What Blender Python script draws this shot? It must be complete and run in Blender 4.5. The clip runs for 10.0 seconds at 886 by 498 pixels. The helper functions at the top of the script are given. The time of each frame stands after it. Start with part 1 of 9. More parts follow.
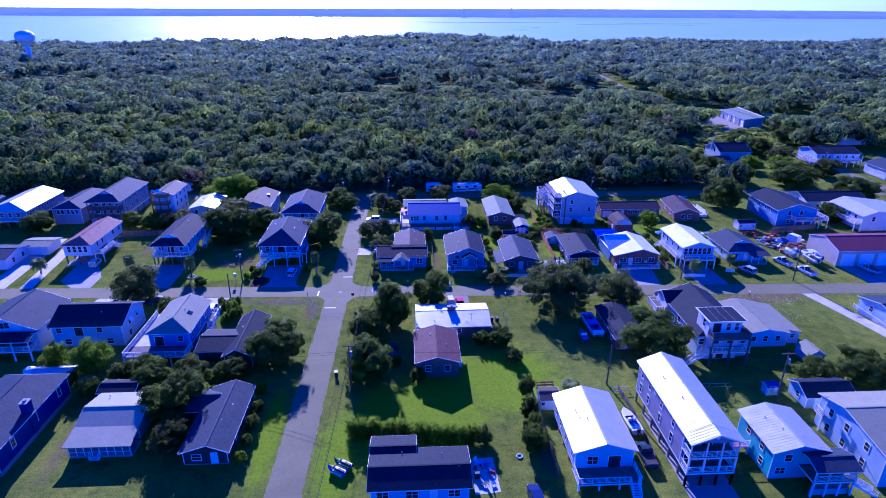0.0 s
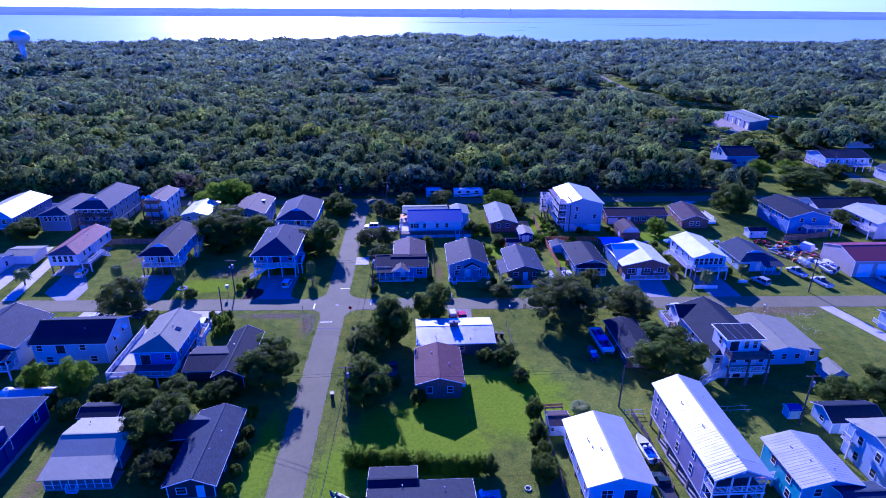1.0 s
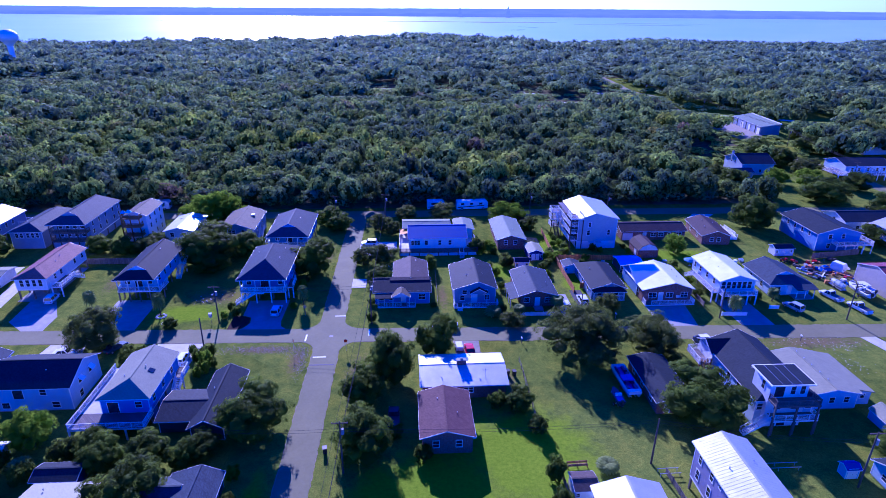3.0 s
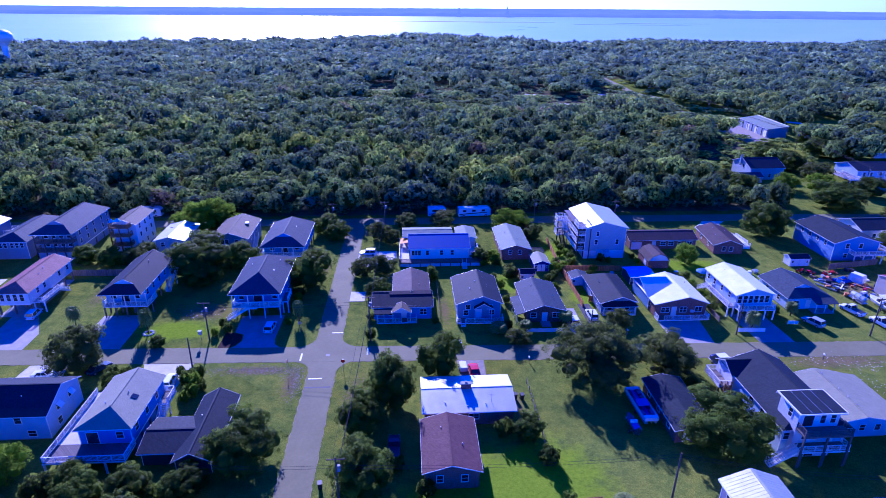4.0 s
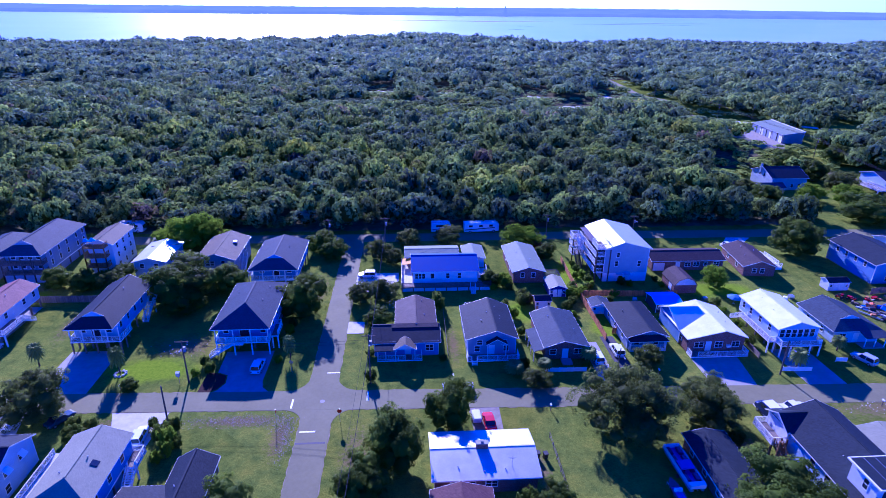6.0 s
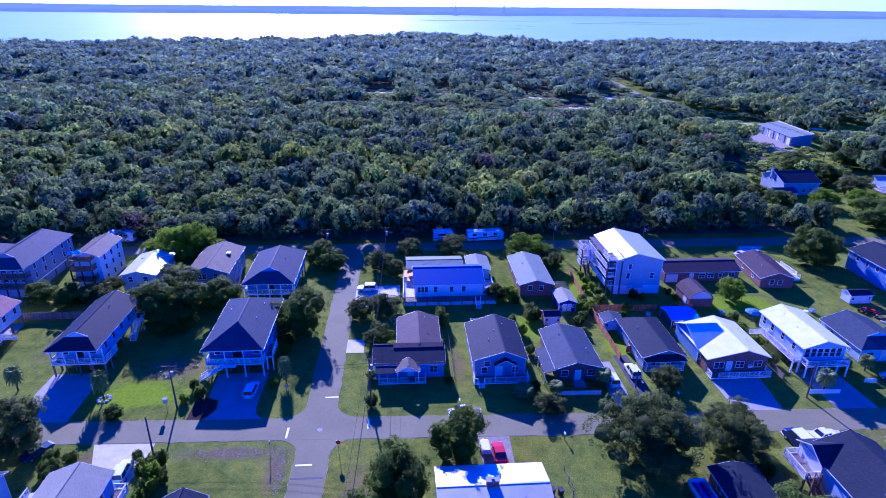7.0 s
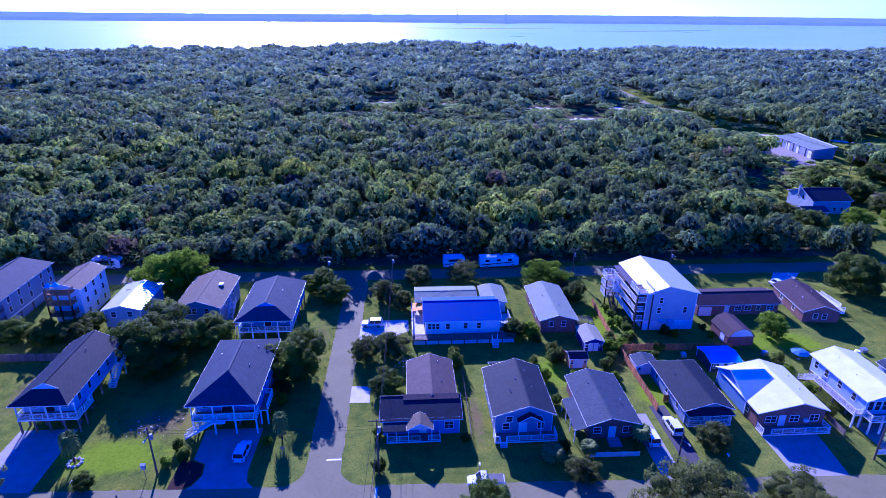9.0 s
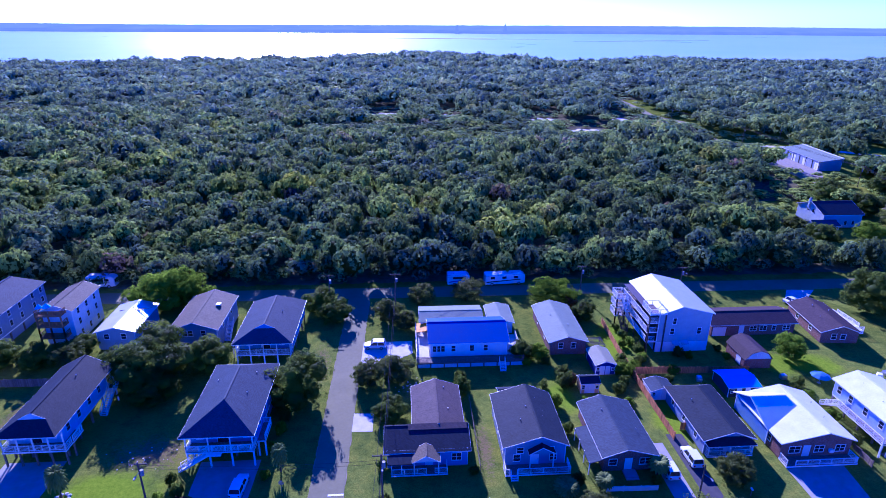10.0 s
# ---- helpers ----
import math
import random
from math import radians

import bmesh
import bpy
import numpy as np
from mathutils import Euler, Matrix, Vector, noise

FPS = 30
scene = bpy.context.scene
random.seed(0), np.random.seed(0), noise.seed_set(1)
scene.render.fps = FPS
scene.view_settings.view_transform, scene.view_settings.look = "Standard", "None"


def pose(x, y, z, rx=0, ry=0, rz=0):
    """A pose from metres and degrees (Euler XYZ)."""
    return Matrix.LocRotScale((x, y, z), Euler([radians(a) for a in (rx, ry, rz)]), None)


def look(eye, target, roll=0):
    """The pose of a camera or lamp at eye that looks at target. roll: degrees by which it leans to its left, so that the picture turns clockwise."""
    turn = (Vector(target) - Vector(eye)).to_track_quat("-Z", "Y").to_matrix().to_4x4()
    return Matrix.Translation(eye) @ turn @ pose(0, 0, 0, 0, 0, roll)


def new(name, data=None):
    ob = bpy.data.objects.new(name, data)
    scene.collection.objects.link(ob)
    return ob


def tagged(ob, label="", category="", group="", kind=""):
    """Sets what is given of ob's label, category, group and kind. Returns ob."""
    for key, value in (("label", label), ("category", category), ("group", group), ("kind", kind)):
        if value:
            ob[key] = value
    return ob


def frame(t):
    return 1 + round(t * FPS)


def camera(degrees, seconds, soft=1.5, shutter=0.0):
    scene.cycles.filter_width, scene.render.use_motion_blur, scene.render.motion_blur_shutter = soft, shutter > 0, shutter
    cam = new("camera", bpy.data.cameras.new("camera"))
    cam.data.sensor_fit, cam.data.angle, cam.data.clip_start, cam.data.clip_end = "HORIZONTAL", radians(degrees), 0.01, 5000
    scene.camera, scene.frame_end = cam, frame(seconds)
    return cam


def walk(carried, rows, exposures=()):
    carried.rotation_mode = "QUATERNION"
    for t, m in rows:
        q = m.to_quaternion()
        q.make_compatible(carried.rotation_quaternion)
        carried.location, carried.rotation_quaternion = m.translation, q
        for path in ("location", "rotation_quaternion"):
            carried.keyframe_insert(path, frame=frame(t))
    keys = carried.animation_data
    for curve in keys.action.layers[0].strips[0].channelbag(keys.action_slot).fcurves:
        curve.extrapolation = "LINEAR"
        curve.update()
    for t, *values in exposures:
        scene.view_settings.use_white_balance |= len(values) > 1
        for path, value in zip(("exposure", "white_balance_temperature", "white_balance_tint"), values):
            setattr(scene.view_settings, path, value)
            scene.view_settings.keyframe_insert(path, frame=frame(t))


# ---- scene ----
cam = camera(74.9, 10.0, soft=0.4)
PATH = [
    (0, (17.417, -124.752, 63.497), (17.52, -122.912, 62.72), 0.3),
    (0.5, (17.317, -121.564, 63.385), (17.422, -119.724, 62.609), 0.4),
    (1, (17.074, -118.33, 63.49), (17.182, -116.49, 62.713), 0.4),
    (1.5, (16.891, -115.081, 63.551), (17.001, -113.242, 62.774), 0.4),
    (2, (16.719, -111.701, 63.574), (16.831, -109.861, 62.797), 0.5),
    (2.5, (16.423, -108.334, 63.633), (16.538, -106.495, 62.855), 0.5),
    (4, (15.87, -97.874, 63.762), (15.991, -96.036, 62.983), 0.5),
    (4.5, (15.691, -94.318, 63.765), (15.813, -92.48, 62.985), 0.5),
    (5, (15.44, -90.645, 63.573), (15.563, -88.807, 62.795), 0.5),
    (5.5, (15.022, -86.941, 63.68), (15.149, -85.103, 62.9), 0.6),
    (7, (13.905, -75.934, 63.887), (14.04, -74.099, 63.104), 0.6),
    (7.5, (13.751, -72.405, 63.82), (13.886, -70.567, 63.043), 0.5),
    (8, (13.238, -68.836, 63.936), (13.373, -66.997, 63.161), 0.5),
    (8.5, (12.827, -65.6, 64.065), (12.958, -63.76, 63.292), 0.5),
    (9, (12.415, -62.654, 64.218), (12.545, -60.81, 63.456), 0.5),
    (9.5, (12.162, -60.181, 64.409), (12.291, -58.33, 63.662), 0.4),
    (10, (11.642, -57.941, 64.516), (11.773, -56.084, 63.783), 0.4),
]
walk(cam, [(t, look(eye, target, roll)) for t, eye, target, roll in PATH], [(0, 0.89, 4200, 63), (2.5, 0.92, 4200, 63), (5, 1.05, 4200, 63), (7.5, 1.15, 4200, 63), (10, 1.15, 4200, 63)])

# ---- world and sun ----
SUN_EL, SUN_AZ = 24.2, -10.8
world = bpy.data.worlds.new("sky")
scene.world = world
world.use_nodes = True
wn = world.node_tree.nodes
sky = wn.new("ShaderNodeTexSky")
sky.sky_type = "NISHITA"
sky.sun_disc = False
sky.sun_elevation, sky.sun_rotation = radians(SUN_EL), radians(SUN_AZ)
sky.air_density, sky.dust_density, sky.ozone_density = 1.0, 0.45, 6.0
wn["Background"].inputs["Strength"].default_value = 0.054
deep = wn.new("ShaderNodeHueSaturation")
deep.inputs["Saturation"].default_value = 2.0
world.node_tree.links.new(sky.outputs[0], deep.inputs["Color"])
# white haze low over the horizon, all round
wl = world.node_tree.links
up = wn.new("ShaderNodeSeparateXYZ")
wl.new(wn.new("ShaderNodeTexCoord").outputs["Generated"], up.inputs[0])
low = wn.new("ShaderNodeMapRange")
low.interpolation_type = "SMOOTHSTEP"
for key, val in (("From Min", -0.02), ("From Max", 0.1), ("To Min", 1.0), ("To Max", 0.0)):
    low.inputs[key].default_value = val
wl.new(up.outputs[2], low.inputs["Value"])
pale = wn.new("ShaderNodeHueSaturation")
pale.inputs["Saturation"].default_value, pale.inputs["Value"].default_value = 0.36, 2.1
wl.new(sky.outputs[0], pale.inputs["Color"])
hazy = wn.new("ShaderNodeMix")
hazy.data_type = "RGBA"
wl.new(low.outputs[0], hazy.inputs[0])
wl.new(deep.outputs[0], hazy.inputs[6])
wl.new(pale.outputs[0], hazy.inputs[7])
tint = wn.new("ShaderNodeMix")
tint.data_type, tint.blend_type = "RGBA", "MULTIPLY"
tint.inputs[0].default_value = 1.0
tint.inputs[7].default_value = (0.822, 0.971, 2.03, 1)
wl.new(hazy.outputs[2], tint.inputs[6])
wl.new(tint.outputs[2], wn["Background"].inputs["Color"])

SUN_DIR = Vector((math.sin(radians(SUN_AZ)) * math.cos(radians(SUN_EL)),
                  math.cos(radians(SUN_AZ)) * math.cos(radians(SUN_EL)), math.sin(radians(SUN_EL))))
sun_data = bpy.data.lights.new("sun", "SUN")
sun_data.energy, sun_data.angle, sun_data.color = 4.73, radians(0.6), (1.000, 0.842, 0.630)
sun = new("sun", sun_data)
sun.matrix_world = look(SUN_DIR * 300, (0, 0, 0))


# ---- materials ----
def base_mat(name):
    m = bpy.data.materials.new(name)
    m.use_nodes = True
    nt = m.node_tree
    return m, nt, nt.nodes["Principled BSDF"]


def tex_noise(nt, vec, scale, detail=4.0, rough=0.6):
    n = nt.nodes.new("ShaderNodeTexNoise")
    n.inputs["Scale"].default_value = scale
    n.inputs["Detail"].default_value = detail
    n.inputs["Roughness"].default_value = rough
    nt.links.new(vec, n.inputs["Vector"])
    return n.outputs["Fac"]


def ramp(nt, fac, stops):
    r = nt.nodes.new("ShaderNodeValToRGB")
    el = r.color_ramp.elements
    while len(el) < len(stops):
        el.new(0.5)
    for e, (p, c) in zip(el, stops):
        e.position, e.color = p, (*c, 1)
    nt.links.new(fac, r.inputs["Fac"])
    return r.outputs["Color"]


def mix(nt, fac, a, b, mode="MIX"):
    n = nt.nodes.new("ShaderNodeMix")
    n.data_type, n.blend_type = "RGBA", mode
    for sock, val in ((n.inputs[0], fac), (n.inputs[6], a), (n.inputs[7], b)):
        if isinstance(val, (int, float)):
            sock.default_value = val
        elif isinstance(val, tuple):
            sock.default_value = (*val, 1)
        else:
            nt.links.new(val, sock)
    return n.outputs[2]


def calc(nt, op, a, b=0.0, c=0.0):
    n = nt.nodes.new("ShaderNodeMath")
    n.operation = op
    for sock, val in zip(n.inputs, (a, b, c)):
        if isinstance(val, (int, float)):
            sock.default_value = val
        else:
            nt.links.new(val, sock)
    return n.outputs[0]


def bump(nt, bsdf, height, dist=0.02, strength=0.6):
    b = nt.nodes.new("ShaderNodeBump")
    b.inputs["Strength"].default_value, b.inputs["Distance"].default_value = strength, dist
    nt.links.new(height, b.inputs["Height"])
    nt.links.new(b.outputs["Normal"], bsdf.inputs["Normal"])


def coords(nt, kind="Object"):
    return nt.nodes.new("ShaderNodeTexCoord").outputs[kind]


def xyz(nt, vec):
    s = nt.nodes.new("ShaderNodeSeparateXYZ")
    nt.links.new(vec, s.inputs[0])
    return s.outputs


def scaled(c, k):
    return tuple(min(1.0, v * k) for v in c)


def plain(name, color, rough=0.6, metal=0.0, spread=0.18, scale=1.2, spec=0.5, relief=0.004):
    """Paint, plaster, concrete, plastic: stains at a large scale, grain at a small one."""
    m, nt, b = base_mat(name)
    v = coords(nt)
    big = tex_noise(nt, v, scale, 5, 0.65)
    fine = tex_noise(nt, v, scale * 18, 3, 0.6)
    c = ramp(nt, big, [(0.25, scaled(color, 1 - spread)), (0.7, scaled(color, 1 + spread * 0.5))])
    c = mix(nt, 0.12, c, fine, "OVERLAY")
    nt.links.new(c, b.inputs["Base Color"])
    b.inputs["Roughness"].default_value, b.inputs["Metallic"].default_value = rough, metal
    b.inputs["Specular IOR Level"].default_value = spec
    bump(nt, b, fine, relief, 0.5)
    return m


def siding(name, color):
    """Painted lap siding, boards 0.2 m high."""
    m, nt, b = base_mat(name)
    v = coords(nt)
    z = xyz(nt, v)[2]
    lap = calc(nt, "FRACT", calc(nt, "MULTIPLY", z, 5.0))
    edge = calc(nt, "LESS_THAN", lap, 0.12)
    big = tex_noise(nt, v, 0.7, 5, 0.65)
    c = ramp(nt, big, [(0.25, scaled(color, 0.84)), (0.75, scaled(color, 1.06))])
    c = mix(nt, calc(nt, "MULTIPLY", edge, 0.35), c, scaled(color, 0.5))
    nt.links.new(c, b.inputs["Base Color"])
    b.inputs["Roughness"].default_value = 0.55
    bump(nt, b, lap, 0.025, 0.7)
    return m


def brickwork(name, c1, c2):
    m, nt, b = base_mat(name)
    v = xyz(nt, coords(nt))
    comb = nt.nodes.new("ShaderNodeCombineXYZ")
    nt.links.new(calc(nt, "ADD", v[0], v[1]), comb.inputs[0])
    nt.links.new(v[2], comb.inputs[1])
    t = nt.nodes.new("ShaderNodeTexBrick")
    nt.links.new(comb.outputs[0], t.inputs["Vector"])
    for key, val in (("Color1", c1), ("Color2", c2), ("Mortar", (0.32, 0.29, 0.26))):
        t.inputs[key].default_value = (*val, 1)
    t.inputs["Scale"].default_value = 1.0
    t.inputs["Brick Width"].default_value, t.inputs["Row Height"].default_value = 0.22, 0.075
    t.inputs["Mortar Size"].default_value = 0.008
    big = tex_noise(nt, coords(nt), 0.8, 5)
    c = mix(nt, 0.35, t.outputs["Color"], ramp(nt, big, [(0.3, scaled(c1, 0.6)), (0.7, scaled(c2, 1.2))]))
    nt.links.new(c, b.inputs["Base Color"])
    b.inputs["Roughness"].default_value = 0.85
    bump(nt, b, t.outputs["Fac"], -0.01, 0.6)
    return m


def shingle(name, color, k=1.0):
    """Asphalt shingles: courses, granules, weathered streaks."""
    m, nt, b = base_mat(name)
    v = coords(nt)
    big = tex_noise(nt, v, 0.5, 6, 0.7)
    s = xyz(nt, v)
    row = calc(nt, "FLOOR", calc(nt, "MULTIPLY", s[2], 14.0))
    comb = nt.nodes.new("ShaderNodeCombineXYZ")
    nt.links.new(calc(nt, "MULTIPLY", calc(nt, "ADD", s[0], s[1]), 3.2), comb.inputs[0])
    nt.links.new(calc(nt, "MULTIPLY", row, 3.7), comb.inputs[1])
    tab = tex_noise(nt, comb.outputs[0], 1.0, 1, 0.5)
    grain = tex_noise(nt, v, 26, 2, 0.7)
    c = ramp(nt, big, [(0.28, scaled(color, 1 - 0.28 * k)), (0.72, scaled(color, 1 + 0.25 * k))])
    c = mix(nt, 0.5 * k, c, ramp(nt, tab, [(0.3, scaled(color, 0.62)), (0.7, scaled(color, 1.4))]))
    c = mix(nt, 0.25, c, grain, "OVERLAY")
    c = mix(nt, 0.45 * k, c, tex_noise(nt, v, 7.0, 3, 0.8), "OVERLAY")
    nt.links.new(c, b.inputs["Base Color"])
    b.inputs["Roughness"].default_value = 0.7
    b.inputs["Specular IOR Level"].default_value = 0.055
    bump(nt, b, grain, 0.012, 0.45)
    return m


def sheet_metal(name, color, rough=0.38, metal=0.1, spec=0.5):
    """Painted metal roofing with faint streaks."""
    m, nt, b = base_mat(name)
    v = coords(nt)
    big = tex_noise(nt, v, 0.6, 5, 0.65)
    mp = nt.nodes.new("ShaderNodeMapping")
    mp.inputs["Scale"].default_value = (6, 6, 0.7)
    nt.links.new(v, mp.inputs[0])
    streak = tex_noise(nt, mp.outputs[0], 0.8, 3)
    c = ramp(nt, big, [(0.25, scaled(color, 0.82)), (0.75, scaled(color, 1.05))])
    c = mix(nt, 0.25, c, ramp(nt, streak, [(0.35, scaled(color, 0.75)), (0.65, color)]))
    nt.links.new(c, b.inputs["Base Color"])
    nt.links.new(calc(nt, "MULTIPLY_ADD", big, 0.25, rough - 0.1), b.inputs["Roughness"])
    b.inputs["Metallic"].default_value = metal
    b.inputs["Specular IOR Level"].default_value = spec
    bump(nt, b, big, 0.03, 0.4)
    return m


def leaf_mat(name, dark, light, trans=0.3, gloss=0.08, speck=0.5, glow=(0.3, 0.4, 0.05)):
    """Leaves: tone by leaf, by tree and by grove."""
    m, nt, b = base_mat(name)
    geo = nt.nodes.new("ShaderNodeNewGeometry")
    info = nt.nodes.new("ShaderNodeObjectInfo")
    pos = geo.outputs["Position"]
    tone = tex_noise(nt, pos, 0.2, 2, 0.5)
    f = calc(nt, "MULTIPLY_ADD", geo.outputs["Random Per Island"], speck, calc(nt, "MULTIPLY_ADD", tone, 1.3, -0.04 - speck / 2))
    f = calc(nt, "ADD", f, calc(nt, "MULTIPLY_ADD", info.outputs["Random"], 0.24, -0.18))
    f = calc(nt, "ADD", f, calc(nt, "MULTIPLY_ADD", tex_noise(nt, pos, 0.03, 3, 0.6), 0.9, -0.45))
    c = ramp(nt, f, [(0.15, dark), (0.5, tuple((a + q) / 2 for a, q in zip(dark, light))), (0.9, light)])
    nt.links.new(c, b.inputs["Base Color"])
    b.inputs["Roughness"].default_value = 0.6
    b.inputs["Specular IOR Level"].default_value = gloss
    tr = nt.nodes.new("ShaderNodeBsdfTranslucent")
    nt.links.new(mix(nt, 0.6, c, glow), tr.inputs["Color"])
    ms = nt.nodes.new("ShaderNodeMixShader")
    ms.inputs[0].default_value = trans
    nt.links.new(b.outputs[0], ms.inputs[1])
    nt.links.new(tr.outputs[0], ms.inputs[2])
    nt.links.new(ms.outputs[0], nt.nodes["Material Output"].inputs["Surface"])
    return m


def ground_mat():
    """Lawn in the streets' blocks, leaf litter and scrub under the woods, sand at the river."""
    m, nt, b = base_mat("ground_cover")
    v = coords(nt)
    s = xyz(nt, v)
    big = tex_noise(nt, v, 0.045, 6, 0.65)
    mid = tex_noise(nt, v, 0.35, 5, 0.7)
    fine = tex_noise(nt, v, 5.0, 4, 0.75)
    g1 = ramp(nt, mid, [(0.3, (0.088, 0.13, 0.022)), (0.55, (0.168, 0.21, 0.028)), (0.8, (0.25, 0.26, 0.038))])
    dry = ramp(nt, fine, [(0.3, (0.17, 0.185, 0.01)), (0.75, (0.32, 0.28, 0.04))])
    patch = ramp(nt, mix(nt, 0.35, big, mid), [(0.48, (0, 0, 0)), (0.62, (1, 1, 1))])
    lawn = mix(nt, calc(nt, "MULTIPLY", patch, 0.42), g1, dry)
    lawn = mix(nt, 0.7, lawn, ramp(nt, fine, [(0.3, (0.2, 0.2, 0.2)), (0.7, (0.8, 0.8, 0.8))]), "OVERLAY")
    cell = nt.nodes.new("ShaderNodeTexVoronoi")
    cell.inputs["Scale"].default_value = 0.045
    nt.links.new(v, cell.inputs["Vector"])
    lot = xyz(nt, cell.outputs["Color"])[0]
    lawn = mix(nt, 1.0, lawn, ramp(nt, lot, [(0.0, (0.78, 0.8, 0.75)), (1.0, (1.0, 1.0, 1.0))]), "MULTIPLY")
    tuft = tex_noise(nt, v, 1.7, 5, 0.8)
    lawn = mix(nt, 0.55, lawn, ramp(nt, tuft, [(0.3, (0.25, 0.25, 0.25)), (0.7, (0.75, 0.75, 0.75))]), "OVERLAY")
    soil = ramp(nt, fine, [(0.3, (0.12, 0.085, 0.035)), (0.6, (0.22, 0.165, 0.08)), (0.8, (0.34, 0.28, 0.17))])
    worn = None
    for x, y, rx, ry in ((-13, -4.6, 10, 2.0), (-6.0, -9, 2.0, 6), (-29, 19, 8, 5), (-6.0, 43, 2.6, 9), (2, 66, 9, 4), (-37, -49, 2.2, 13), (34.4, -18, 1.6, 6), (68, -15, 3, 3), (100, -7, 16, 3.5), (-33, -5, 6, 3), (24, 17, 1.6, 8), (14, 33, 4, 4), (37, -56, 1.8, 6), (126, 26, 10, 12), (6.5, -15, 3, 9), (21, -30, 1.5, 4), (53, 42, 2.5, 8), (84, 28, 3, 5), (-56, 30, 3, 10), (-75, 46, 10, 3)):
        dx = calc(nt, "MULTIPLY", calc(nt, "SUBTRACT", s[0], x), 1 / rx)
        dy = calc(nt, "MULTIPLY", calc(nt, "SUBTRACT", s[1], y), 1 / ry)
        d = calc(nt, "SQRT", calc(nt, "ADD", calc(nt, "MULTIPLY", dx, dx), calc(nt, "MULTIPLY", dy, dy)))
        one = calc(nt, "SUBTRACT", 1.0, d)
        worn = one if worn is None else calc(nt, "MAXIMUM", worn, one)
    worn = calc(nt, "ADD", calc(nt, "MULTIPLY", worn, 0.55), calc(nt, "MULTIPLY", calc(nt, "SUBTRACT", tuft, 0.5), 2.4))
    worn = ramp(nt, worn, [(0.12, (0, 0, 0)), (0.42, (1, 1, 1))])
    lawn = mix(nt, calc(nt, "MULTIPLY", worn, 0.85), lawn, soil)
    lush = None
    for x, y, rx, ry in ((87.0, 38.4, 5, 5), (94.2, 37.6, 6, 5), (57.5, 21.6, 4, 6), (55.2, 47.9, 3, 9), (20, -44, 12, 12), (-33, 11, 9, 5), (12, -48, 7, 14), (5.5, -56, 4, 14), (-6, -50, 2.5, 14), (34, -36, 13, 13), (-72, 42, 5, 4), (57, 50, 4, 8), (40, 30, 3, 6)):
        dx = calc(nt, "MULTIPLY", calc(nt, "SUBTRACT", s[0], x), 1 / rx)
        dy = calc(nt, "MULTIPLY", calc(nt, "SUBTRACT", s[1], y), 1 / ry)
        one = calc(nt, "SUBTRACT", 1.0, calc(nt, "SQRT", calc(nt, "ADD", calc(nt, "MULTIPLY", dx, dx), calc(nt, "MULTIPLY", dy, dy))))
        lush = one if lush is None else calc(nt, "MAXIMUM", lush, one)
    lush = ramp(nt, calc(nt, "ADD", lush, calc(nt, "MULTIPLY", calc(nt, "SUBTRACT", mid, 0.5), 1.2)), [(0.0, (0, 0, 0)), (0.45, (1, 1, 1))])
    lawn = mix(nt, calc(nt, "MULTIPLY", lush, 0.85), lawn, ramp(nt, tuft, [(0.3, (0.12, 0.205, 0.004)), (0.7, (0.235, 0.355, 0.006))]))
    floor_c = ramp(nt, mid, [(0.3, (0.06, 0.06, 0.03)), (0.7, (0.17, 0.16, 0.08))])
    edge = calc(nt, "ADD", s[1], calc(nt, "MULTIPLY", calc(nt, "SUBTRACT", mid, 0.5), 6.0))
    west = calc(nt, "LESS_THAN", s[0], 146.0)
    wood = calc(nt, "MAXIMUM", calc(nt, "MULTIPLY", calc(nt, "GREATER_THAN", edge, 82.0), west),
                calc(nt, "MULTIPLY", calc(nt, "GREATER_THAN", edge, 150.0), calc(nt, "SUBTRACT", 1.0, calc(nt, "MULTIPLY", calc(nt, "GREATER_THAN", s[0], 186.0), calc(nt, "LESS_THAN", s[1], 460.0)))))
    c = mix(nt, wood, lawn, floor_c)
    nt.links.new(c, b.inputs["Base Color"])
    b.inputs["Roughness"].default_value = 0.95
    b.inputs["Specular IOR Level"].default_value = 0.0
    bump(nt, b, fine, 0.06, 0.8)
    return m


def asphalt_mat():
    m, nt, b = base_mat("worn_asphalt")
    v = coords(nt)
    big = tex_noise(nt, v, 0.12, 6, 0.65)
    mid = tex_noise(nt, v, 1.6, 5, 0.7)
    fine = tex_noise(nt, v, 30, 2)
    c = ramp(nt, big, [(0.3, (0.165, 0.163, 0.066)), (0.7, (0.225, 0.22, 0.092))])
    c = mix(nt, 0.16, c, ramp(nt, mid, [(0.35, (0.09, 0.085, 0.065)), (0.65, (0.215, 0.197, 0.15))]))
    vor = nt.nodes.new("ShaderNodeTexVoronoi")
    vor.feature = "DISTANCE_TO_EDGE"
    vor.inputs["Scale"].default_value = 0.22
    warp = mix(nt, 0.12, v, nt.nodes.new("ShaderNodeTexNoise").outputs["Color"])
    nt.links.new(warp, vor.inputs["Vector"])
    crack = calc(nt, "LESS_THAN", vor.outputs["Distance"], 0.006)
    c = mix(nt, calc(nt, "MULTIPLY", crack, 0.06), c, (0.05, 0.05, 0.052))
    nt.links.new(c, b.inputs["Base Color"])
    b.inputs["Roughness"].default_value = 0.85
    b.inputs["Specular IOR Level"].default_value = 0.15
    bump(nt, b, fine, 0.006, 0.5)
    return m


